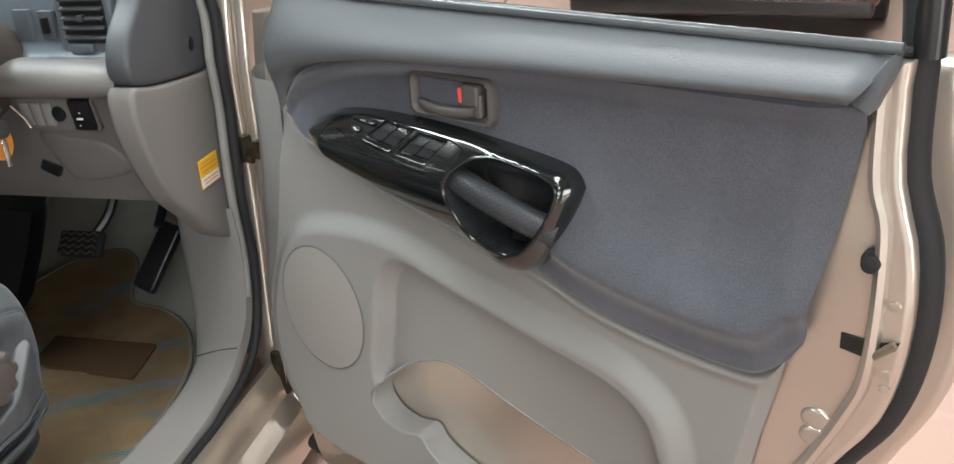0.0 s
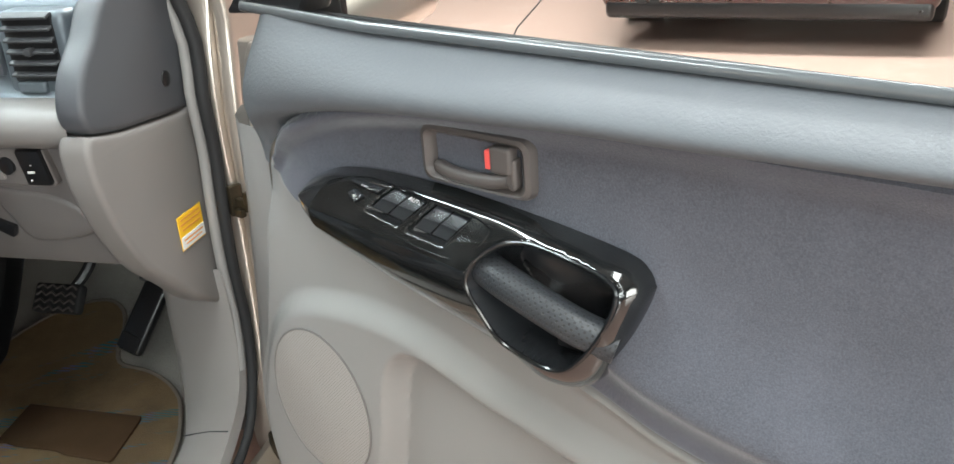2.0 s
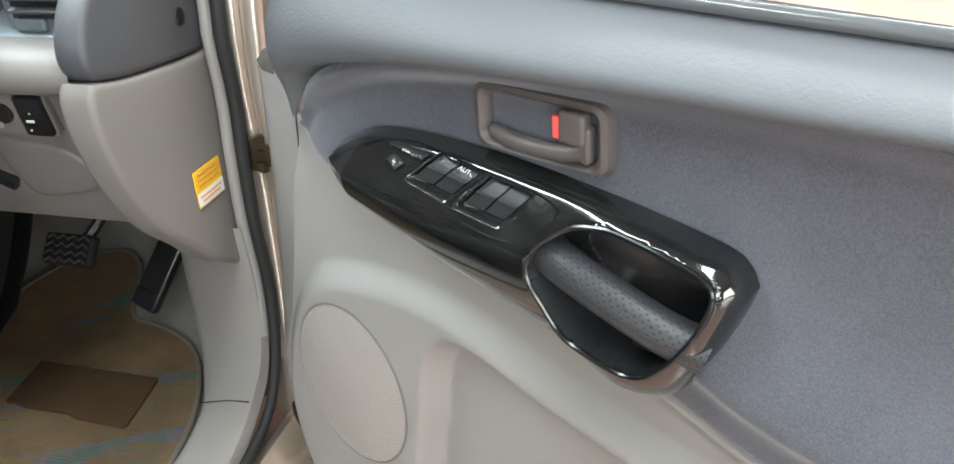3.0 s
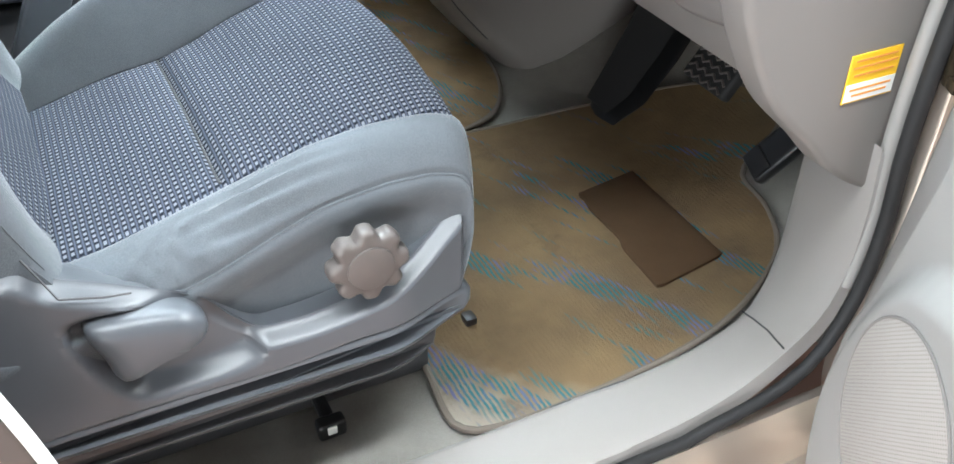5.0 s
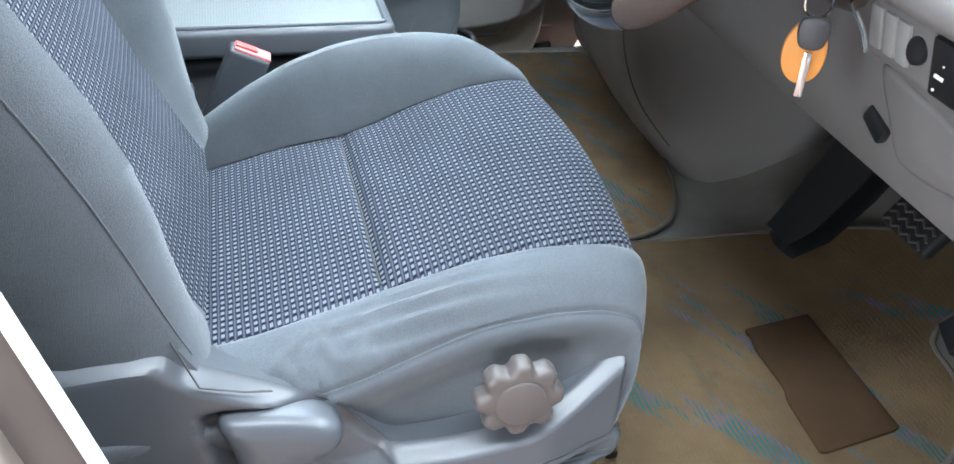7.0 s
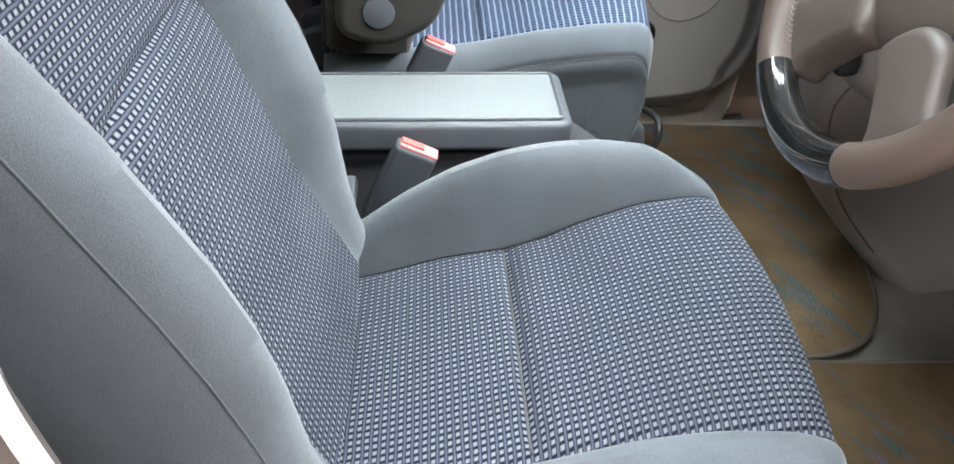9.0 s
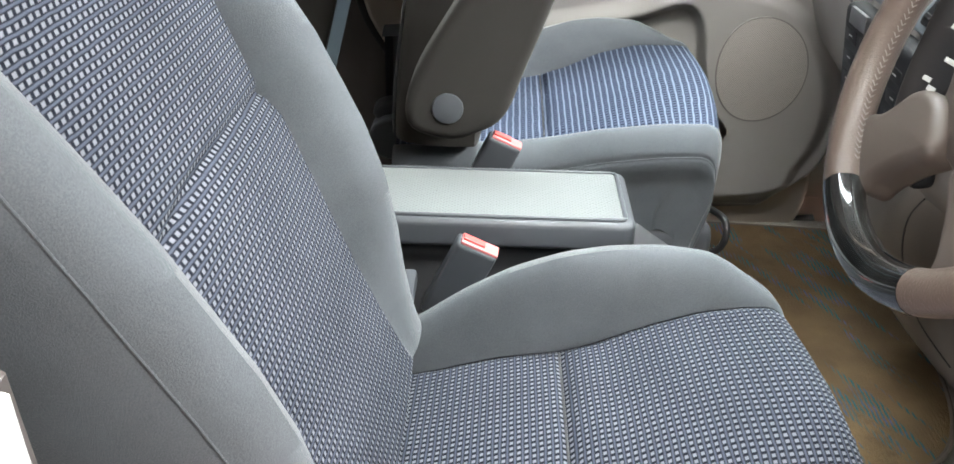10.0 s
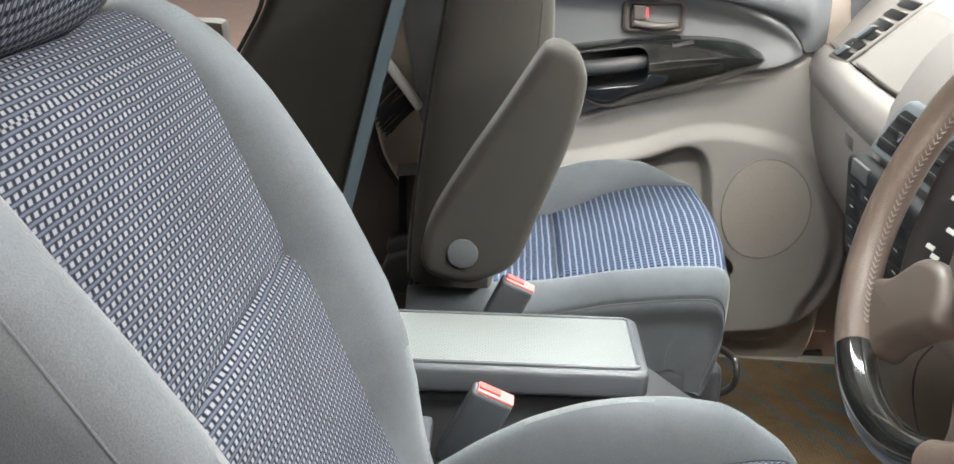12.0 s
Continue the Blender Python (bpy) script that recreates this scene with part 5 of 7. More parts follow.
    for side in (-1, 1):
        uu = [0.160, 0.165, 0.174, 0.186, 0.202, 0.217, 0.229, 0.237, 0.241, 0.239, 0.231, 0.218, 0.20]
        oo = [-0.004, 0.014, 0.034, 0.049, 0.056, 0.050, 0.034, 0.008, -0.03, -0.07, -0.10, -0.115, -0.12]
        part("back_bolster", grid(bacross([side * a for a in uu], oo)), back_cloth, st, "grey velour backrest bolster" if driver else "dark brown velour backrest bolster")
        bm = bmesh.new()
        tube(bm, [r[0] for r in bacross([side * 0.232], [0.025])[6:140]], 0.0009, 6)
        part("back_piping", bm, back_cloth, st)
    part("back_top", grid([[BQ(u / IW * half[k] + shift[k], *(bp[k])) for u in ui] for k in range(141, 170)]), cloth, st)
    rows = bacross(np.linspace(-0.2, 0.2, 13), [-0.125] * 13, False)[:160]
    part("back_shell", grid(rows), VELOUR_DARK, st, "dark brown backrest rear")
    # headrest
    for x in (-0.06, 0.06):
        bm = bmesh.new()
        tube(bm, [BQ(x, -0.415, 1.15), BQ(x, -0.43, 1.24)], 0.006, 10)
        part("headrest_post", bm, CHROME, st, "steel headrest post")
    hr = bmesh.new()
    rows = []
    for w in np.linspace(-1, 1, 17):
        k = (1 - abs(w) ** 3.5) ** 0.4 if abs(w) < 1 else 0.02
        rows.append([BQ(0.026 + 0.150 * w, -0.405 + 0.056 * k * math.cos(a), 1.226 + 0.098 * k * math.sin(a)) for a in np.linspace(0, 2 * math.pi, 24, endpoint=False)])
    grid(rows, False, True, hr)
    part("headrest", hr, cloth if driver else VELOUR_DARK, st, "dotted woven headrest")
    # outer plastic valance with recliner recess
    PX = lambda x0: (lambda u, v, q: Q(q, u, v))
    if driver:
        X0 = 0.475
        vt = spline([(-0.356, 0.671), (-0.26, 0.680), (-0.18, 0.684), (-0.157, 0.664), (-0.11, 0.640), (-0.05, 0.606), (-0.026, 0.575), (-0.004, 0.553), (0.023, 0.549), (0.058, 0.550), (0.113, 0.560), (0.147, 0.572), (0.175, 0.586), (0.200, 0.602), (0.216, 0.616)], 120)
        vb = spline([(-0.356, 0.497), (-0.111, 0.501), (0.007, 0.498), (0.087, 0.505), (0.164, 0.502), (0.217, 0.498)], 100)
        rec = spline([(-0.153, 0.622), (-0.091, 0.620), (-0.054, 0.606), (-0.022, 0.570), (-0.004, 0.541), (-0.025, 0.526), (-0.089, 0.524), (-0.121, 0.533), (-0.145, 0.570)], 70, True)
        y0, y1 = -0.356, 0.194
    else:
        X0 = 0.475
        vt = spline([(-0.34, 0.70), (-0.25, 0.708), (-0.175, 0.710), (-0.152, 0.690), (-0.11, 0.665), (-0.06, 0.638), (-0.034, 0.611), (-0.010, 0.586), (0.048, 0.586), (0.10, 0.601), (0.14, 0.623), (0.168, 0.647)], 100)
        vb = spline([(-0.34, 0.536), (-0.11, 0.540), (0.0, 0.537), (0.076, 0.550), (0.139, 0.568), (0.168, 0.585)], 100)
        y0, y1 = -0.34, 0.148
    # the cover follows the seat's side, drawn in towards the front
    side_x = lambda y: (0.694 - 0.032 * soft(y, 0.11, 0.22) - X0) if driver else 0.256 + 0 * y
    ys = np.concatenate([np.linspace(y0, y1, 110), y1 + 0.022 * np.sin(np.linspace(0.1, 1, 14) * math.pi / 2)])
    zt, zb = np.interp(ys, vt[:, 0], vt[:, 1]), np.interp(ys, vb[:, 0], vb[:, 1])
    rnd_ = np.sqrt(np.clip(1 - ((ys - y1) / 0.0225) ** 2, 0, 1)) * (ys > y1) + (ys <= y1)
    zm = (zt + zb) / 2
    zt, zb = zm + (zt - zm) * (0.55 + 0.45 * rnd_), zm + (zb - zm) * (0.55 + 0.45 * rnd_)
    g = np.stack([np.stack([ys, zb + (zt - zb) * w], 1) for w in np.linspace(0, 1, 60)], 1)
    edge = inside(np.concatenate([np.stack([ys, zt], 1), np.stack([ys, zb], 1)[::-1]]), g)
    xo = side_x(g[..., 0]) - 0.020 * (1 - soft(edge, -0.001, 0.014)) - (0.021 * soft(inside(rec, g), -0.004, 0.013) if driver else 0)
    part("side_cover", grid([[Q(xx, p[0], p[1]) for p, xx in zip(r, row)] for r, row in zip(g, xo)]), SEAT_PLASTIC, st, "smooth grey plastic seat side cover")
    # the lip behind the cover's upper edge closes it against the cushion
    part("cover_lip", grid([[Q(float(side_x(y)) - e, y, z - h) for e, h in ((0.019, 0.001), (0.040, 0.003), (0.060, 0.012))] for y, z in zip(ys, zt)]), SEAT_PLASTIC, st)

    def swept(outline, depth, bevel):
        bm = slab(outline, -depth, 0.0, lambda u, v, q: (q, u, v), bevel, 3)
        for vert in bm.verts:
            q, y, z = vert.co
            vert.co = Q(float(side_x(np.float64(y))) + q, y, z)
        return bm
    if driver:
        val2 = spline([(-0.356, 0.518), (-0.153, 0.518), (0.06, 0.518), (0.165, 0.517), (0.205, 0.514), (0.216, 0.505), (0.217, 0.490), (0.205, 0.477), (0.152, 0.476), (0.06, 0.478), (-0.153, 0.480), (-0.356, 0.480)], 90, True)
        val3 = spline([(-0.356, 0.49), (-0.1, 0.49), (0.150, 0.478), (0.172, 0.476), (0.176, 0.460), (0.160, 0.447), (0.038, 0.446), (-0.118, 0.448), (-0.356, 0.450)], 60, True)
        part("lower_cover", swept([(y, z) for y, z in val2], 0.05, 0.010), SEAT_PLASTIC, st, "grey lower seat cover")
        rail = swept([(y, z) for y, z in val3], 0.07, 0.008)
        bmesh.ops.translate(rail, verts=rail.verts, vec=(-0.009, 0, 0))
        part("rail_cover", rail, SEAT_DARK, st, "dark grey seat rail cover")
        WX = lambda u, v, q: (q - X0, u, v - Z0)
        part("recess", slab(spline([(-0.153, 0.616), (-0.137, 0.620), (-0.122, 0.566), (-0.130, 0.548)], 24, True), 0.6700, 0.6765, WX, 0), BLACK, st, "dark recliner slot")
        lev = spline([(-0.142, 0.619), (-0.116, 0.622), (-0.079, 0.616), (-0.056, 0.605), (-0.047, 0.588), (-0.060, 0.573), (-0.089, 0.566), (-0.124, 0.556), (-0.134, 0.585)], 60, True)
        mid = np.array([-0.095, 0.590])
        rows = [[WX(*(mid + (p - mid) * k), x) for p in lev] for k, x in ((0.96, 0.672), (1.0, 0.686), (0.985, 0.695), (0.93, 0.701), (0.78, 0.7065), (0.45, 0.7085), (0.001, 0.709))]
        part("recliner_lever", grid(rows, False, True), SEAT_PLASTIC, st, "grey paddle recliner lever")
        bm = bmesh.new()
        tube(bm, [WX(y, z, 0.6945 - e) for y, z, e in ((-0.170, 0.690, 0.016), (-0.160, 0.672, 0.006), (-0.152, 0.655, 0.0), (-0.12, 0.643, 0.003), (-0.10, 0.638, 0.006))], 0.0010, 6)
        part("cover_joint", bm, SEAT_DARK, st, "fine seam in the side cover")
        # scalloped height knob
        prof = []
        for k in range(96):
            a = k * 2 * math.pi / 96
            c = math.cos(8 * a)
            r = 0.0385 - 0.0078 * (0.5 - 0.5 * c) ** 2.2
            prof.append((0.0985 + r * math.cos(a), 0.601 + r * math.sin(a)))
        kn = part("height_knob", slab(prof, 0.678, 0.699, WX, 0.006, 4), TAUPE, st, "taupe scalloped seat height knob")
        part("knob_cap", slab(ring((0.0985, 0.601), (0.0225, 0.0225), 32, lambda a, b: (a, b)), 0.695, 0.7015, WX, 0.0015), TAUPE, kn)
        sb = part("slide_bar", boxes(((0.080, 0.067, 0.040), (0.012, 0.012, 0.10), 0.003), ((0.104, 0.067, 0.020), (0.060, 0.016, 0.014), 0.005, 3), ((0.126, 0.067, 0.018), (0.020, 0.034, 0.024), 0.006, 3)), BLACK, st, "black rail end stop")
        part("rail_tag", boxes(((0.1365, 0.066, 0.022), (0.003, 0.011, 0.011), 0.001)), WHITE, sb, "white paper tag")
    else:
        val2 = spline([(-0.34, 0.556), (-0.15, 0.556), (0.05, 0.560), (0.14, 0.580), (0.168, 0.584), (0.178, 0.570), (0.178, 0.545), (0.165, 0.528), (0.13, 0.523), (0.05, 0.516), (-0.15, 0.515), (-0.34, 0.512)], 90, True)
        part("lower_cover", slab(val2, 0.20, 0.248, PX(0), 0.010, 3), SEAT_PLASTIC, st, "grey lower seat cover")
        val3 = spline([(-0.34, 0.53), (-0.1, 0.53), (0.13, 0.53), (0.148, 0.51), (0.146, 0.475), (0.13, 0.466), (0.03, 0.455), (-0.117, 0.455), (-0.34, 0.45)], 60, True)
        part("rail_cover", slab(val3, 0.17, 0.240, PX(0), 0.008, 3), SEAT_PLASTIC, st, "grey seat rail cover")
    # rails
    for x in (-0.10, 0.10):
        part("seat_rail", boxes((Q(0.6 * x, -0.02, 0.325), (0.035, 0.46, 0.06), 0.006)), SEAT_DARK, st, "steel seat rail")
    if not driver:
        part("front_foot", boxes((Q(-0.195, 0.165, 0.470), (0.05, 0.13, 0.09), 0.020, 3)), SEAT_PLASTIC, st, "grey front rail cover")
        bm = bmesh.new()
        tube(bm, spline([Q(-0.19, 0.18, 0.45), Q(-0.20, 0.245, 0.47), Q(-0.18, 0.255, 0.51), Q(-0.10, 0.235, 0.50)], 20), 0.006, 8)
        part("slide_bar", bm, BLACK, st, "black slide release bar")
        # folded armrest on the inner side
        o = spline([(y - 0.040, z) for y, z in ((-0.066, 0.735), (-0.039, 0.803), (0.0, 0.911), (0.016, 0.981), (0.010, 1.016), (-0.011, 1.035), (-0.034, 1.036), (-0.049, 1.018), (-0.097, 0.941), (-0.144, 0.868), (-0.189, 0.789), (-0.201, 0.739), (-0.188, 0.712), (-0.141, 0.700), (-0.107, 0.708))], 80, True)
        ar = part("armrest", slab(o, -0.262, -0.345, PX(0), 0.016, 4), VELOUR_DARK, st, "raised dark velour armrest")
        part("armrest_cap", slab(ring((-0.182, 0.749), (0.0215, 0.0215), 28, lambda a, b: (a, b)), -0.342, -0.3485, PX(0), 0.002), SEAT_PLASTIC, ar, "round grey pivot cap")
    return st


front_seat(True)
front_seat(False)


def buckle(at, group):
    b = thing("seat_belt_buckle", at, "grey seat belt buckle with a red release button", "seat belt buckle", group)
    m = Matrix.Rotation(radians(-24), 4, 'X') @ Matrix.Rotation(radians(8), 4, 'Y')
    bm = boxes(((0, 0, -0.055), (0.024, 0.050, 0.11), 0.006, 3))
    bmesh.ops.transform(bm, matrix=m, verts=bm.verts)
    part("casing", bm, SEAT_PLASTIC, b)
    bm = boxes(((0.0, 0.002, 0.0), (0.019, 0.045, 0.006), 0.003, 2))
    bmesh.ops.transform(bm, matrix=m, verts=bm.verts)
    part("release_button", bm, PINKRED, b, "faded red release button")
    bm = boxes(((0.0, -0.006, 0.004), (0.010, 0.026, 0.003), 0.001, 2))
    bmesh.ops.transform(bm, matrix=m, verts=bm.verts)
    part("button_print", bm, RED, b)
    bm = bmesh.new()
    tube(bm, [(0, -0.05, -0.10), (0.01, -0.08, -0.2), (0.0, -0.09, -0.28)], 0.012, 8, flat=2)
    part("stalk", bm, BLACK, b)


buckle((0.155, -0.090, 0.690), "belt buckles")
buckle((-0.160, -0.062, 0.690), "belt buckles")


def centre_box():
    c = thing("centre_console_box", (0, 0, 0.292), "dark grey centre storage box with dimpled armrest lid", "console")
    Z = 0.292
    part("body", boxes(((0.030, -0.14, 0.18), (0.125, 0.40, 0.36), 0.012, 3)), SEAT_DARK, c, "dark grey box body")
    ro = lambda x0, x1, y0, y1, r: [(cx + r * math.cos(t), cy + r * math.sin(t)) for cx, cy, t0 in ((x1 - r, y1 - r, 0), (x0 + r, y1 - r, 90), (x0 + r, y0 + r, 180), (x1 - r, y0 + r, 270)) for t in [radians(t0 + k * 15) for k in range(7)]]
    lid = part("lid", slab(ro(-0.045, 0.112, -0.38, 0.092, 0.016), 0.662 - Z, 0.698 - Z, lambda u, v, q: (u, v, q), 0.008, 4), SEAT_PLASTIC, c, "grey armrest lid with raised rim")
    ins = ro(-0.033, 0.100, -0.37, 0.080, 0.008)
    rows = [[(0.0335 + (a - 0.0335) * k, -0.145 + (b + 0.145) * k, 0.6995 - Z) for a, b in ins] for k in (1, 0.66, 0.33, 0.01)]
    rows = [r + r[:1] for r in rows]
    part("lid_inlay", grid(rows, uv=[[(p[0], p[1]) for p in r] for r in rows]), LID_GRAIN, lid, "pale dimpled inlay")
    bm = bmesh.new()
    tube(bm, [(*p, 0.699 - Z) for p in ins], 0.0030, 8, True)
    part("inlay_rim", bm, SEAT_PLASTIC, lid)
    part("front_post", boxes(((0.09, 0.075, 0.325), (0.03, 0.03, 0.09), 0.008, 3)), SEAT_PLASTIC, c)
    rows = [[(x, y, z) for x, y, z in ((0.0, a, b - 0.30), (0.0, a, b), (0.098, a, b), (0.104, a, b - 0.004), (0.104, a, b - 0.30))] for a, b in spline([(0.04, 0.375), (0.09, 0.365), (0.15, 0.325), (0.21, 0.285), (0.26, 0.262)], 20)]
    part("front_cheek", grid(rows), SEAT_DARK, c, "sloping dark console cheek")
    bm = bmesh.new()
    tube(bm, [(0.103, a, b) for a, b in spline([(0.08, 0.369), (0.15, 0.325), (0.21, 0.285), (0.26, 0.262)], 20)], 0.004, 8)
    part("cheek_edge", bm, SEAT_PLASTIC, c, "pale grey bright edge")
    part("seat_bracket", boxes(((0.185, -0.19, 0.345), (0.10, 0.06, 0.02), 0.006), ((0.205, -0.185, 0.362), (0.008, 0.02, 0.012), 0.002)), SEAT_PLASTIC, c, "grey plastic bracket beside the seat")


centre_box()

# ---------------------------------------------------------------- floor mats and pedals
def floor_y(y):
    return np.interp(y, [0.5, 0.74, 0.80, 0.95, 1.05], [0.292, 0.292, 0.315, 0.385, 0.47])


def mats():
    out = spline([(0.083, 0.205), (0.30, 0.210), (0.52, 0.207), (0.630, 0.196), (0.662, 0.204), (0.676, 0.235), (0.680, 0.315), (0.668, 0.48), (0.640, 0.60), (0.590, 0.70), (0.545, 0.755), (0.48, 0.785), (0.41, 0.797), (0.385, 0.83), (0.375, 0.875), (0.345, 0.915), (0.29, 0.925), (0.20, 0.885), (0.12, 0.80), (0.085, 0.72), (0.080, 0.55)], 150, True)

    def mat_obj(nm, outline, label):
        mt = thing(nm, (0, 0, 0), label, "floor mat", "floor mats")
        o = np.array(outline)
        c = o.mean(0)
        rows = [[(*(c + (p - c) * k), float(floor_y((c + (p - c) * k)[1])) + 0.011) for p in o] for k in (1, 0.93, 0.8, 0.65, 0.5, 0.35, 0.2, 0.08)]
        rows.insert(0, [(*p, float(floor_y(p[1])) + 0.001) for p in o])
        bm = grid(rows, False, True)
        bm.faces.new([bm.verts.new(v) for v in rows[-1]])
        bmesh.ops.remove_doubles(bm, verts=bm.verts, dist=1e-5)
        part("mat_surface", bm, MAT_PILE, mt, "soiled tan pile with teal and violet slanting strokes")
        bm = bmesh.new()
        tube(bm, [(*p, float(floor_y(p[1])) + 0.008) for p in o], 0.0048, 8, True)
        part("binding", bm, MAT_EDGE, mt, "brown bound edge")
        return mt
    mt = mat_obj("driver_floor_mat", out, "soiled tan patterned floor mat in the driver's footwell")
    pts = even([(0.300, 0.670), (0.535, 0.668), (0.556, 0.543), (0.46, 0.548), (0.44, 0.556), (0.36, 0.555), (0.33, 0.562), (0.318, 0.556), (0.300, 0.670)], 60)
    part("heel_pad", slab(pts[:-1], 0.3005, 0.3075, lambda u, v, q: (u, v, q), 0.002), PAD, mt, "worn brown heel pad")
    part("mat_clip", boxes(((0.503, 0.287, 0.308), (0.020, 0.016, 0.012), 0.004)), BLACK, mt, "small black mat clip")
    pout = spline([(-0.66, 0.10), (-0.30, 0.08), (0.02, 0.10), (0.062, 0.16), (0.070, 0.40), (0.060, 0.50), (0.02, 0.57), (-0.07, 0.62), (-0.22, 0.65), (-0.40, 0.66), (-0.62, 0.66), (-0.68, 0.60)], 120, True)
    mat_obj("passenger_floor_mat", pout, "tan patterned floor mat in the passenger's footwell")


mats()


def pedals():
    p = thing("brake_pedal", (0.322, 0.785, 0.463), "black rubber brake pedal with zigzag tread", "pedal")
    t = Matrix.Rotation(radians(-38), 4, 'X')
    bm = boxes(((0, 0, 0), (0.10, 0.022, 0.055), 0.008, 3))
    bmesh.ops.transform(bm, matrix=t, verts=bm.verts)
    part("pad", bm, RUBBER, p)
    for r in range(4):
        bm = bmesh.new()
        zz = -0.020 + r * 0.0135
        tube(bm, [(-0.042 + k * 0.0105, -0.0125, zz + (0.0035 if k % 2 else -0.0035)) for k in range(9)], 0.0022, 6)
        bmesh.ops.transform(bm, matrix=t, verts=bm.verts)
        part("tread", bm, TAUPE, p, "worn grey zigzag tread rib")
    bm = bmesh.new()
    tube(bm, spline([(0.02, 0.015, 0.01), (0.05, 0.05, 0.06), (0.07, 0.08, 0.16), (0.07, 0.10, 0.30)], 20), 0.011, 8)
    part("arm", bm, BLACK, p)
    a = thing("accelerator_pedal", (0.495, 0.79, 0.44), "black organ accelerator pedal", "pedal")
    t = Matrix.Rotation(radians(-32), 4, 'X') @ Matrix.Rotation(radians(20), 4, 'Y')
    bm = boxes(((0, 0, 0.0), (0.052, 0.022, 0.15), 0.012, 3), ((0, -0.012, -0.055), (0.042, 0.006, 0.03), 0.003))
    bmesh.ops.transform(bm, matrix=t, verts=bm.verts)
    part("pad", bm, BLACK, a)
    bm = bmesh.new()
    tube(bm, [(0.0, 0.02, 0.06), (0.0, 0.12, 0.16), (0, 0.16, 0.3)], 0.010, 8)
    part("arm", bm, BLACK, a)
    f = thing("parking_brake_pedal", (0.115, 0.79, 0.40), "large black foot parking brake pedal", "pedal")
    rows = []
    for y, z, w in ((-0.065, -0.085, 0.012), (-0.06, -0.088, 0.042), (-0.02, -0.06, 0.060), (0.04, 0.01, 0.070), (0.10, 0.10, 0.078), (0.15, 0.22, 0.082), (0.18, 0.36, 0.085)):
        rows.append([(w * math.cos(k) - 0.30 * (y + 0.0) * 0.6, y + 0.022 * math.sin(k), z + 0.022 * math.sin(k)) for k in np.linspace(0, 2 * math.pi, 18, endpoint=False)])
    bm = grid(rows, False, True)
    bm.faces.new([bm.verts.new(v) for v in rows[0]])
    bmesh.ops.remove_doubles(bm, verts=bm.verts, dist=1e-5)
    part("arm", bm, BLACK, f)
    rows = [[(a * w - 0.18 * y, y - 0.024, z + 0.018 - 0.006 * abs(a)) for a in (-0.8, -0.4, 0, 0.4, 0.8)] for y, z, w in ((-0.058, -0.088, 0.040), (-0.02, -0.060, 0.056), (0.04, 0.01, 0.066), (0.09, 0.085, 0.074))]
    part("rubber_pad", grid(rows), RUBBER, f, "black rubber pedal pad")


pedals()

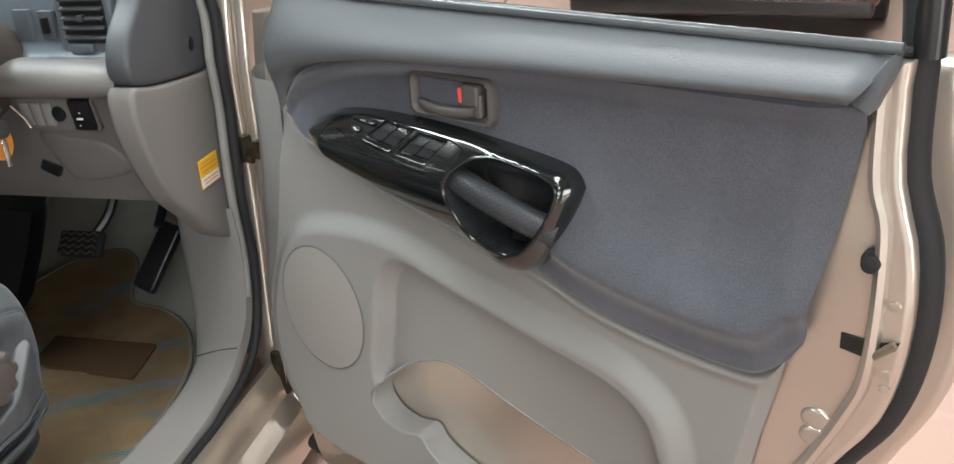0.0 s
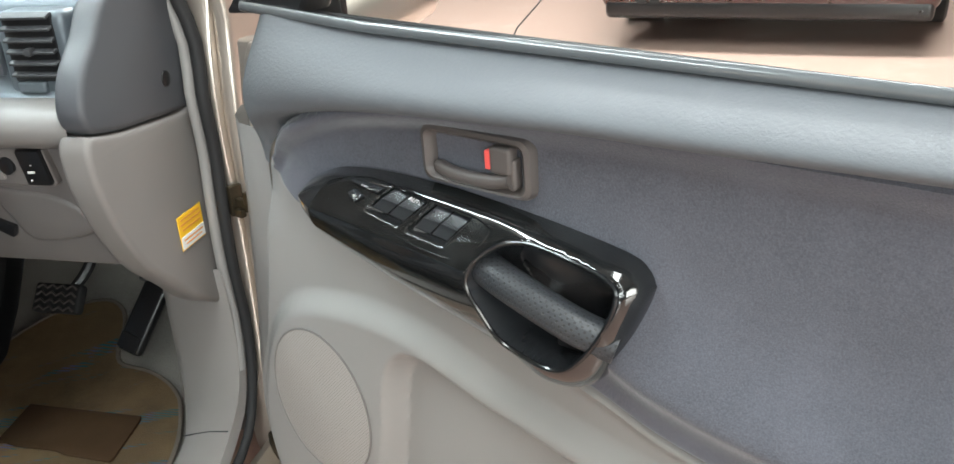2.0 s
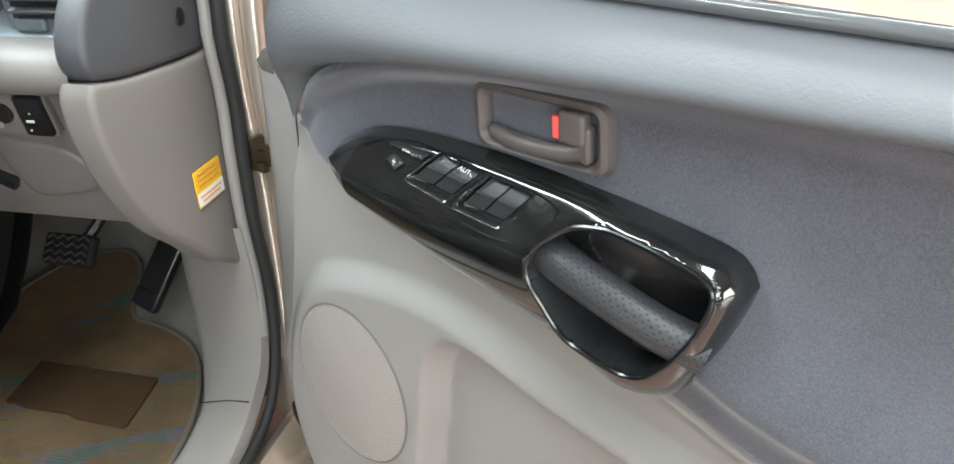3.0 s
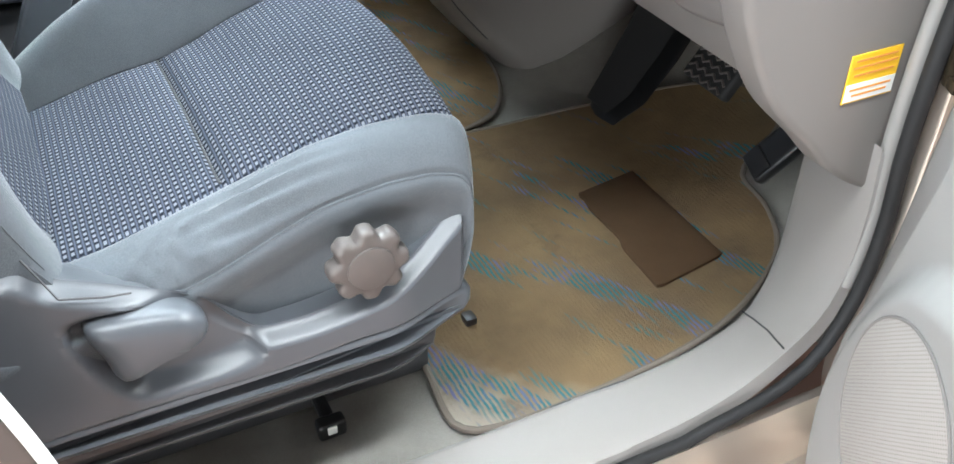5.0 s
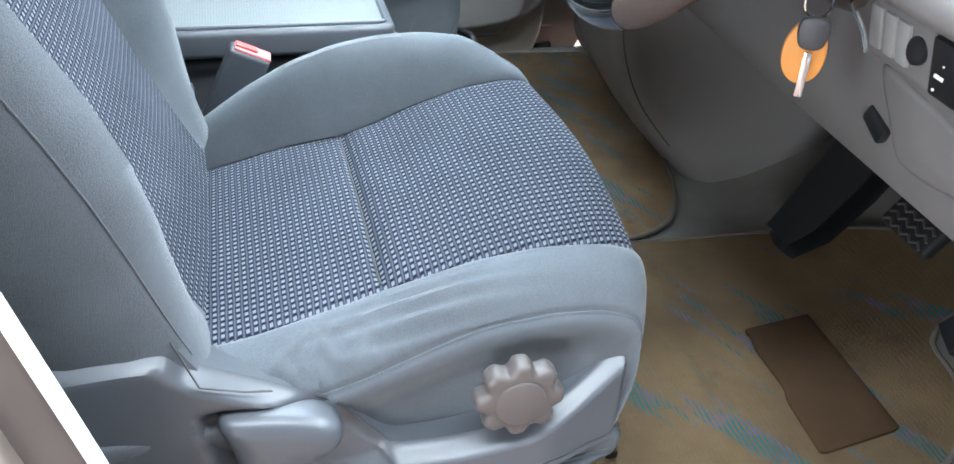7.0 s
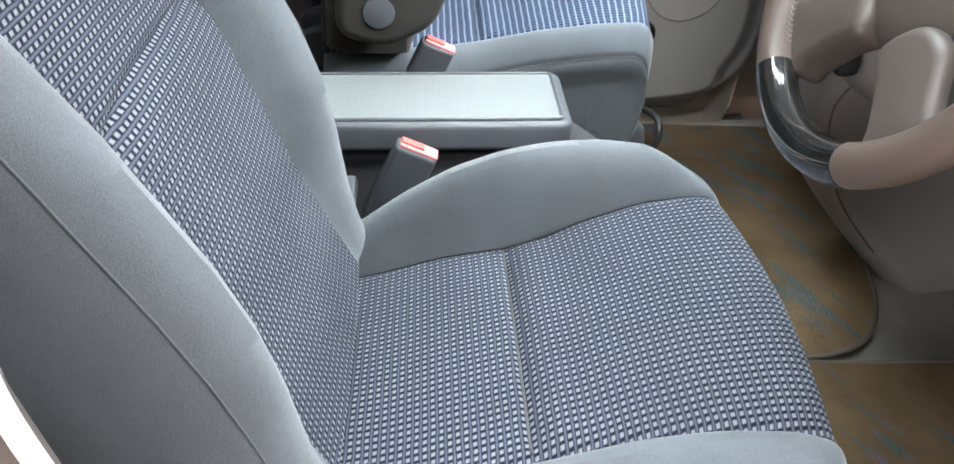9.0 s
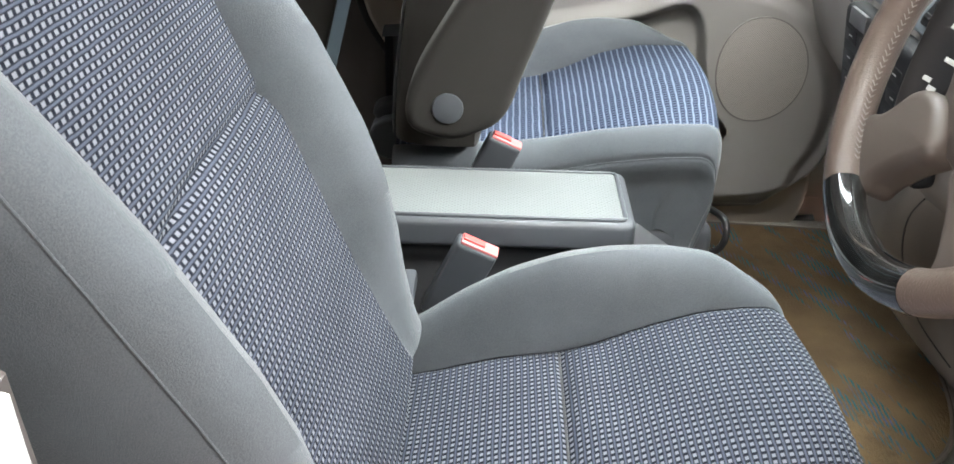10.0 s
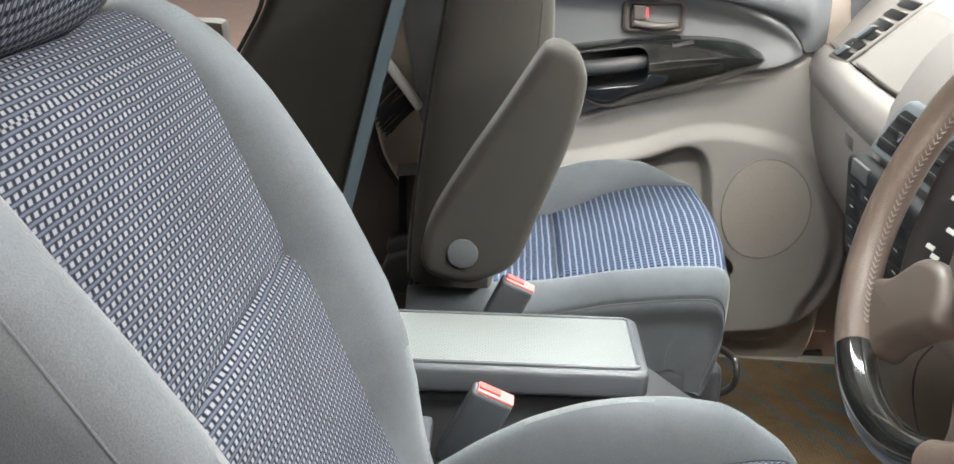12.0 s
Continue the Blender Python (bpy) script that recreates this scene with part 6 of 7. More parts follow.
# ---------------------------------------------------------------- dashboard
def dashboard():
    d = thing("dashboard", (0, 0, 0), "two-tone grey and greige dashboard with silver trim", "dashboard")
    # upper pad and facia, section carried across the car
    up = spline([(1.10, 1.02), (0.90, 1.07), (0.70, 1.085), (0.58, 1.075), (0.525, 1.05), (0.505, 1.00), (0.495, 0.955), (0.480, 0.938)], 40)
    xs = np.linspace(-0.742, 0.742, 60)
    part("upper_facia", grid([[(x, y, z) for y, z in up] for x in xs if x > -0.215]), DASH_SILVER, d, "silver grey upper facia")
    # before the passenger the whole dash draws away towards the door
    away = lambda x: 0.010 + 0.055 * (max(0.0, -x - 0.12) / 0.62) ** 1.5 if x < -0.12 else 0.010 * float(soft(-x, 0.0, 0.12))
    up2 = spline([(1.10, 1.02), (0.90, 1.07), (0.70, 1.085), (0.61, 1.088), (0.55, 1.072), (0.507, 1.027), (0.463, 0.972), (0.449, 0.956)], 40)
    part("upper_facia", grid([[(x, y + away(x), z) for y, z in up2] for x in np.linspace(-0.742, -0.19, 24)]), BEIGE_HALF_SHADED, d, "greige upper facia before the passenger")
    led = spline([(0.480, 0.938), (0.450, 0.940), (0.425, 0.934), (0.412, 0.918), (0.414, 0.900), (0.428, 0.888), (0.45, 0.884)], 26)
    part("knee_roll", grid([[(x, y, z) for y, z in led] for x in xs if x > 0.08]), BEIGE_HALF_SHADED, d, "pale greige rounded ledge")
    led2 = spline([(0.452, 0.950), (0.447, 0.954), (0.438, 0.953), (0.424, 0.943), (0.415, 0.922), (0.415, 0.905), (0.421, 0.886)], 26)
    part("knee_roll", grid([[(x, y + away(x), z) for y, z in led2] for x in np.linspace(-0.742, -0.19, 24)]), BEIGE_HALF_SHADED, d, "greige rounded ledge above the glovebox")
    # lower facia: greige with the shade put into its colour
    low = spline([(0.45, 0.885), (0.458, 0.86), (0.470, 0.81), (0.488, 0.75), (0.505, 0.70), (0.525, 0.685), (0.60, 0.70), (0.9, 0.75)], 30)
    part("lower_facia", grid([[(x, y, z) for y, z in low] for x in np.linspace(-0.04, 0.742, 38)]), BEIGE_SHADED, d, "greige lower facia")
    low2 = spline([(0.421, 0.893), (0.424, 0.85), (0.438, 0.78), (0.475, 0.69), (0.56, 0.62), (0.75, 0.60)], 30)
    part("glovebox_facia", grid([[(x, y + away(x), z) for y, z in low2] for x in np.linspace(-0.735, -0.16, 30)]), BEIGE_HALF_SHADED, d, "greige glovebox facia")
    # end caps at the doors
    for sg in (1, -1):
        X = lambda u, v, q: (sg * q, u, v)
        cap = spline([(0.414, 0.915), (0.407, 0.945), (0.425, 0.985), (0.46, 1.02), (0.495, 1.06), (0.57, 1.09), (0.70, 1.08), (0.70, 0.89), (0.614, 0.884), (0.491, 0.896), (0.44, 0.905)], 90, True)
        part("upper_end_cap", slab(cap, 0.734, 0.7755, X, 0.009, 4), DASH_GREY, d, "dark grey dashboard end cap")
        kick = spline([(0.410, 0.910), (0.400, 0.895), (0.399, 0.872), (0.404, 0.835), (0.424, 0.778), (0.463, 0.71), (0.518, 0.655), (0.56, 0.612), (0.617, 0.577), (0.68, 0.560), (0.70, 0.89), (0.614, 0.8825), (0.491, 0.8945), (0.44, 0.9035)], 100, True)
        part("lower_end_cap", slab(kick, 0.730, 0.776, X, 0.009, 4), BEIGE_HALF_SHADED, d, "greige dashboard side panel")
        part("kick_panel", slab(spline([(0.650, 0.62), (0.785, 0.62), (0.790, 0.46), (0.788, 0.33), (0.70, 0.30), (0.655, 0.36), (0.648, 0.47)], 50, True), 0.665, 1.1, lambda u, v, q: (sg * u, q, v), 0.006, 3), BEIGE_HALF_SHADED, d, "greige footwell kick panel")
    part("cap_screw", slab(ring((0.585, 0.935), (0.010, 0.011), 20, lambda a, b: (a, b)), 0.770, 0.7775, lambda u, v, q: (q, u, v), 0.002), BLACK, d, "black trim screw recess")
    # driver's side vent
    v = part("side_vent", boxes(((0.662, 0.512, 0.988), (0.105, 0.05, 0.115), 0.014, 4)), DASH_SILVER, d, "silver framed air vent")
    part("vent_throat", boxes(((0.662, 0.488, 1.000), (0.074, 0.006, 0.085), 0.004)), BLACK, v)
    for k in range(6):
        part("vent_slat", boxes(((0.662, 0.484, 0.969 + k * 0.0145), (0.072, 0.014, 0.004), 0.001, 1, Matrix.Rotation(radians(20), 4, 'X'))), SEAT_DARK, v)
    part("vent_tab", boxes(((0.662, 0.478, 0.998), (0.010, 0.012, 0.010), 0.002)), SEAT_DARK, v)
    part("vent_wheel", boxes(((0.650, 0.486, 0.951), (0.042, 0.012, 0.016), 0.005, 3)), DASH_SILVER, v, "ribbed vent thumbwheel")
    part("dimmer_bezel", boxes(((0.590, 0.497, 0.985), (0.026, 0.012, 0.044), 0.004)), SEAT_PLASTIC, d)
    part("dimmer_wheel", boxes(((0.590, 0.490, 0.985), (0.012, 0.012, 0.026), 0.004)), BLACK, d, "black dimmer thumbwheel")
    part("blank_cover", boxes(((0.545, 0.4975, 0.985), (0.030, 0.010, 0.048), 0.005)), DASH_SILVER, d)
    # switch row
    sw = part("switch_panel", boxes(((0.605, 0.456, 0.856), (0.135, 0.020, 0.058), 0.006, 3, Matrix.Rotation(radians(12), 4, 'X'))), BEIGE_SHADED, d, "greige switch panel")
    for x in (0.553, 0.573, 0.5925):
        part("blank_switch", boxes(((x, 0.447, 0.857), (0.017, 0.010, 0.040), 0.003, 2, Matrix.Rotation(radians(12), 4, 'X'))), BEIGE, sw)
    bm = slab(ring((0.612, 0.858), (0.0115, 0.0125), 24, lambda a, b: (a, b)), 0.448, 0.4405, lambda u, w, q: (u, q, w), 0.002)
    part("round_sensor", bm, BLACK, sw, "round black knob")
    ms = part("mirror_control", boxes(((0.653, 0.446, 0.857), (0.036, 0.012, 0.052), 0.003, 2, Matrix.Rotation(radians(12), 4, 'X'))), BLACK, sw, "black mirror adjuster panel")
    for x, z, w, h in ((0.637, 0.874, 0.003, 0.006), (0.646, 0.874, 0.005, 0.005), (0.656, 0.873, 0.005, 0.006), (0.646, 0.861, 0.004, 0.003), (0.646, 0.852, 0.018, 0.005), (0.646, 0.842, 0.004, 0.003)):
        part("print_bar", boxes(((x + 0.006, 0.4385 + (0.874 - z) * -0.0 + (z - 0.857) * 0.21, z), (w * 0.6, 0.001, h * 0.6), 0)), WHITE, ms)
    # fuse door and coin tray
    fd = spline([(0.548, 0.818), (0.60, 0.815), (0.655, 0.805), (0.685, 0.780), (0.690, 0.752), (0.66, 0.738), (0.60, 0.728), (0.575, 0.735), (0.56, 0.77)], 70, True)
    part("fuse_door", slab(fd, 0.505, 0.463, lambda u, w, q: (u, q + (0.82 - w) * 0.27, w), 0.008, 3), BEIGE_SHADED, d, "rounded greige fuse box lid")
    part("card_slot", boxes(((0.542, 0.486, 0.752), (0.035, 0.012, 0.020), 0.004, 2, Matrix.Rotation(radians(25), 4, 'Y'))), BLACK, d, "dark card slot")
    # warning label on the side panel
    lb = thing("yellow_warning_label", (0.7772, 0.571, 0.723), "yellow warning sticker with white text band", "label")
    part("sheet", boxes(((0, 0, 0), (0.0012, 0.062, 0.050), 0.0003, 1)), YELLOW, lb)
    part("text_band", boxes(((0.0009, 0, -0.014), (0.0006, 0.060, 0.018), 0)), WHITE, lb, "white text band")
    for z, w in ((0.019, 0.050), (0.012, 0.054), (0.004, 0.048), (-0.011, 0.05), (-0.017, 0.042)):
        part("print_bar", boxes(((0.0014, 0.0, z), (0.0004, w, 0.0022), 0)), ORANGE, lb)
    # centre stack
    c = part("centre_facia", grid([[(x, y - 0.035 - 0.03 * (1 - ((x + 0.055) / 0.17) ** 2), z) for x in np.linspace(-0.22, 0.11, 16)] for y, z in spline([(0.55, 1.06), (0.515, 1.02), (0.485, 0.96), (0.47, 0.90), (0.47, 0.82), (0.485, 0.74), (0.53, 0.69)], 40)]), BEIGE_SHADED, d, "greige centre facia")
    rv = lambda a, b, r: [(sx * (a - r) + r * math.cos(t), sy * (b - r) + r * math.sin(t)) for sx, sy, t0 in ((1, 1, 0), (-1, 1, 90), (-1, -1, 180), (1, -1, 270)) for t in [radians(t0 + k * 15) for k in range(7)]]
    for x in (-0.074, 0.072):
        CV = lambda u, v, q: (x + u + 0.55 * v, 0.421 + 0.30 * v - q, 0.944 + v)
        vb = part("centre_vent", slab(rv(0.066, 0.040, 0.014), -0.05, 0.010, CV, 0.006, 3), DASH_SILVER, c, "silver framed centre vent")
        part("vent_throat", slab(rv(0.053, 0.028, 0.008), 0.004, 0.0115, CV, 0.001), PANEL_BLACK, vb, "dark vent opening")
        for k in range(3):
            part("vent_slat", slab([(a, b + (k - 1) * 0.017) for a, b in rv(0.051, 0.0028, 0.002)], 0.0105, 0.0135, CV, 0.0006), PANEL_BLACK, vb)
        part("vent_tab", slab(rv(0.010, 0.006, 0.002), 0.012, 0.019, CV, 0.002), CHROME, vb, "pale vent tab")
    rad = part("audio_panel", boxes(((-0.040, 0.402, 0.822), (0.28, 0.03, 0.15), 0.02, 4, Matrix.Rotation(radians(6), 4, 'X'))), PANEL_BLACK, c, "black audio and climate control panel")
    face = lambda u, w, q: (-0.040 + u, 0.402 - 0.9945 * (0.015 + q) - 0.1045 * w, 0.822 - 0.1045 * (0.015 + q) + 0.9945 * w)
    for r in range(4):
        for k in range(5):
            u, w = -0.105 + k * 0.054, -0.050 + r * 0.029
            part("panel_button", slab([(u + a, w + b) for a, b in rv(0.021, 0.009, 0.003)], -0.004, 0.0008, face, 0.0004), PANEL_BLACK, rad)
            part("print_bar", slab([(u - 0.006, w - 0.001), (u + 0.006, w - 0.001), (u + 0.006, w + 0.001), (u - 0.006, w + 0.001)], 0.0004, 0.0010, face, 0), SILVER_PRINT, rad)
    part("display", boxes(((-0.125, 0.3825, 0.883), (0.06, 0.006, 0.022), 0.002)), SEAT_DARK, rad)
    # lower console: a rounded tub that draws in and forward towards the floor
    rows = []
    for z, yr, xl, xr, rad_ in spline([(0.285, 0.665, -0.270, -0.098, 0.060), (0.33, 0.625, -0.280, -0.092, 0.060), (0.39, 0.572, -0.290, -0.088, 0.055), (0.47, 0.512, -0.300, -0.082, 0.050), (0.56, 0.472, -0.300, -0.070, 0.045), (0.64, 0.452, -0.295, -0.040, 0.040), (0.71, 0.445, -0.285, 0.020, 0.040), (0.76, 0.442, -0.280, 0.060, 0.040)], 40):
        arc = lambda cx, cy, a0, a1: [(cx + rad_ * math.cos(radians(t)), cy + rad_ * math.sin(radians(t)), z) for t in np.linspace(a0, a1, 9)]
        rows.append([(xl, 1.12, z)] + arc(xl + rad_, yr + rad_, 180, 270) + [(xl * 0.5 + xr * 0.5, yr - 0.006, z)] + arc(xr - rad_, yr + rad_, 270, 360) + [(xr, 0.85, z), (xr, 1.12, z)])
    tub = part("lower_console", grid(rows), BEIGE_HALF_SHADED, d, "taupe lower console under the dashboard")
    bm = bmesh.new()
    tube(bm, [Vector(r[16]) + Vector((0.0008, -0.0008, 0)) for r in rows[8:34]], 0.0012, 6)
    part("console_seam", bm, SEAT_DARK, tub, "dark seam down the console")
    # passenger's side: vent, glovebox lid with latch, airbag cover
    lean_up = lambda z: 0.451 + (z - 0.957) * 0.78
    PV = lambda u, v, q: (u + 0.70 * (v - 1.010), lean_up(v) + away(-0.55) - q, v)
    rr = lambda a, b, r, cx, cz: [(cx + sx * (a - r) + r * math.cos(t), cz + sy * (b - r) + r * math.sin(t)) for sx, sy, t0 in ((1, 1, 0), (-1, 1, 90), (-1, -1, 180), (1, -1, 270)) for t in [radians(t0 + k * 15) for k in range(7)]]
    pv = part("passenger_vent", slab(rr(0.050, 0.062, 0.014, -0.540, 1.010), -0.03, 0.010, PV, 0.006, 3), BEIGE_HALF_SHADED, d, "greige framed side vent")
    for k in range(6):
        z = 0.964 + k * 0.0185
        part("vent_throat", slab(rr(0.036, 0.0066, 0.004, -0.540, z), 0.006, 0.0125, PV, 0.0008), BLACK, pv, "dark vent slot")
    part("vent_tab", slab(rr(0.010, 0.012, 0.003, -0.548, 1.004), 0.010, 0.022, PV, 0.002), DASH_SILVER, pv, "pale vent tab")
    part("vent_tab", slab(rr(0.012, 0.008, 0.003, -0.548, 0.968), 0.010, 0.018, PV, 0.002), DASH_SILVER, pv)
    AB = lambda u, v, q: (u, lean_up(v) + away(u) - q, v)
    part("airbag_cover", slab(spline([(-0.492, 0.964), (-0.40, 0.962), (-0.28, 0.961), (-0.235, 0.966), (-0.225, 1.00), (-0.225, 1.055), (-0.29, 1.066), (-0.385, 1.066), (-0.41, 1.055), (-0.455, 1.00)], 70, True), -0.03, 0.012, AB, 0.006, 3), BEIGE_HALF_SHADED, d, "smooth passenger airbag cover")
    GL = lambda u, v, q: (u, 0.440 + away(u) - 0.012 + (0.90 - v) * 0.10 - q, v)
    gl = part("glovebox_latch", slab(rr(0.036, 0.030, 0.008, -0.362, 0.876), -0.02, 0.008, GL, 0.003, 2), BEIGE_HALF_SHADED, d, "greige glovebox latch")
    part("latch_pocket", slab(rr(0.026, 0.010, 0.004, -0.362, 0.862), 0.004, 0.0095, GL, 0.001), SEAT_DARK, gl, "dark finger pocket")
    # steering column shroud and ignition
    bm = bmesh.new()
    tube(bm, [(0.463, 0.52, 0.905), (0.463, 0.40, 0.955), (0.463, 0.33, 0.985)], [0.085, 0.075, 0.06], 20)
    part("column_shroud", bm, WHEEL_TAUPE, d, "taupe steering column shroud")
    bm = bmesh.new()
    tube(bm, [(0.473, 0.454, 0.883), (0.525, 0.391, 0.893)], [0.026, 0.017], 18)
    ib = part("ignition_barrel", bm, BLACK, d, "black ignition barrel")
    ax = Vector((0.053, -0.064, 0.010)).normalized()
    e1 = ax.cross(Vector((0, 0, 1))).normalized()
    e2 = e1.cross(ax)
    c0 = Vector((0.525, 0.391, 0.893))
    bm = bmesh.new()
    tube(bm, [c0 + 0.0108 * (e1 * math.cos(k * math.pi / 14) + e2 * math.sin(k * math.pi / 14)) for k in range(28)], 0.0013, 6, True)
    part("ring_light", bm, KEY_LIGHT, ib, "glowing green key ring light")
    bm = bmesh.new()
    tube(bm, [c0 - ax * 0.002, c0 + ax * 0.005], [0.0085, 0.0075], 18)
    part("lock_face", bm, CHROME, ib, "bright metal lock face")
    return d


dashboard()


def steering_wheel():
    w = new("steering_wheel")
    w.matrix_world = Matrix.Translation((0.465, 0.272, 1.022)) @ Matrix.Rotation(radians(-23), 4, 'X')
    tagged(w, "taupe leather steering wheel with glossy dark wood lower rim", "steering wheel")
    # local: x right, z up along the wheel's face, -y towards the driver
    R = 0.177

    def arc(a0, a1, n):
        return [(R * math.cos(radians(a)), 0, R * math.sin(radians(a))) for a in np.linspace(a0, a1, n)]
    for a0, a1, mt, nm, lb, r in ((-118, -63, WOOD, "wood_rim", "glossy black wood rim section", 0.0165), (-63, 60, LEATHER, "leather_rim", "taupe leather rim", 0.0162), (60, 120, WOOD, "wood_rim", "glossy black wood rim section", 0.0165), (120, 242, LEATHER, "leather_rim", "taupe leather rim", 0.0162)):
        bm = bmesh.new()
        tube(bm, arc(a0, a1, 40), r, 18)
        part(nm, bm, mt, w, lb)
    for a in np.arange(128, 235, 1.9):
        ca, sa = math.cos(radians(a)), math.sin(radians(a))
        bm = bmesh.new()
        rr = R - 0.0152
        tube(bm, [((rr - 0.0002) * ca, -0.0032, (rr) * sa), ((rr - 0.001) * math.cos(radians(a + 1.3)), 0.0, (rr - 0.001) * math.sin(radians(a + 1.3))), (rr * ca, 0.0032, rr * sa)], 0.0007, 5)
        part("stitch", bm, BEIGE_HALF_SHADED, w)
    for side in (1, -1):
        face = lambda u, v, q: (side * u, -q, v)
        arm = spline([(-0.131, -0.108), (-0.108, -0.092), (-0.082, -0.062), (-0.045, -0.060), (-0.018, -0.090), (-0.042, -0.114), (-0.062, -0.136), (-0.072, -0.152), (-0.104, -0.136)], 60, True)
        part("spoke", slab(arm, -0.036, -0.002, face, 0.010, 4), WHEEL_TAUPE, w, "taupe spoke")
        pan = spline([(-0.158, 0.004), (-0.146, -0.040), (-0.126, -0.080), (-0.108, -0.096), (-0.080, -0.080), (-0.062, -0.050), (-0.066, 0.004), (-0.080, 0.038), (-0.146, 0.040)], 60, True)
        bp_ = part("button_panel", slab(pan, -0.036, -0.014, face, 0.004, 3), BLACK, w, "black wheel button panel")
        for u, v, l in ((-0.082, -0.036, 0.020), (-0.098, -0.056, 0.013), (-0.084, -0.060, 0.013), (-0.104, -0.014, 0.018), (-0.092, 0.012, 0.012)):
            part("print_bar", slab([(u - l / 2, v - 0.0022), (u + l / 2, v - 0.0010), (u + l / 2, v + 0.0030), (u - l / 2, v + 0.0018)], -0.015, -0.0134, face, 0), SILVER_PRINT, bp_)
    hub = spline([(-0.105, 0.035), (-0.075, 0.07), (0, 0.08), (0.075, 0.07), (0.105, 0.035), (0.095, -0.035), (0.055, -0.085), (0, -0.098), (-0.055, -0.085), (-0.095, -0.035)], 60, True)
    rows = [[(p[0] * k, y, p[1] * k) for p in hub] for k, y in ((0.93, 0.080), (1.0, 0.052), (0.99, 0.030), (0.92, 0.018), (0.7, 0.010), (0.4, 0.006), (0.02, 0.005))]
    part("airbag_cover", grid(rows, False, True), WHEEL_TAUPE, w, "taupe airbag cover")


steering_wheel()


def keys():
    k = thing("ignition_keys", (0.543, 0.388, 0.862), "car key and orange leather tag hanging from the ignition", "keys")
    tag = spline([(0, 0.0), (0.013, -0.012), (0.017, -0.037), (0.010, -0.056), (-0.006, -0.061), (-0.019, -0.048), (-0.021, -0.025), (-0.012, -0.005)], 40, True)
    rot = Matrix.Rotation(radians(65), 4, 'Z')
    bm = slab(tag, -0.003, 0.003, lambda u, v, q: (u, q, v), 0.002)
    bmesh.ops.transform(bm, matrix=rot, verts=bm.verts)
    part("leather_tag", bm, ORANGE, k, "orange leather key tag")
    bm = slab(spline([(-0.011, 0.002), (0.011, 0.002), (0.013, -0.015), (0.007, -0.025), (-0.007, -0.025), (-0.013, -0.015)], 30, True), 0.004, 0.013, lambda u, v, q: (u, -q, v), 0.003)
    bmesh.ops.transform(bm, matrix=rot, verts=bm.verts)
    part("key_head", bm, SEAT_DARK, k, "grey plastic key head")
    bm = boxes(((0, -0.0085, -0.050), (0.007, 0.002, 0.042), 0.0006))
    bmesh.ops.transform(bm, matrix=rot, verts=bm.verts)
    part("key_blade", bm, CHROME, k, "steel key blade")
    bm = bmesh.new()
    tube(bm, ring((0, 0.014), (0.012, 0.014), 20, lambda a, b: (a * 0.4, a * 0.9, b)), 0.0014, 6, True)
    part("key_ring", bm, CHROME, k, "split ring")
    bm = bmesh.new()
    tube(bm, [(0.015, 0.02, 0.02), (0.022, 0.035, -0.005), (0.026, 0.04, -0.022)], 0.0022, 6)
    part("chain_end", bm, CHROME, k)


keys()


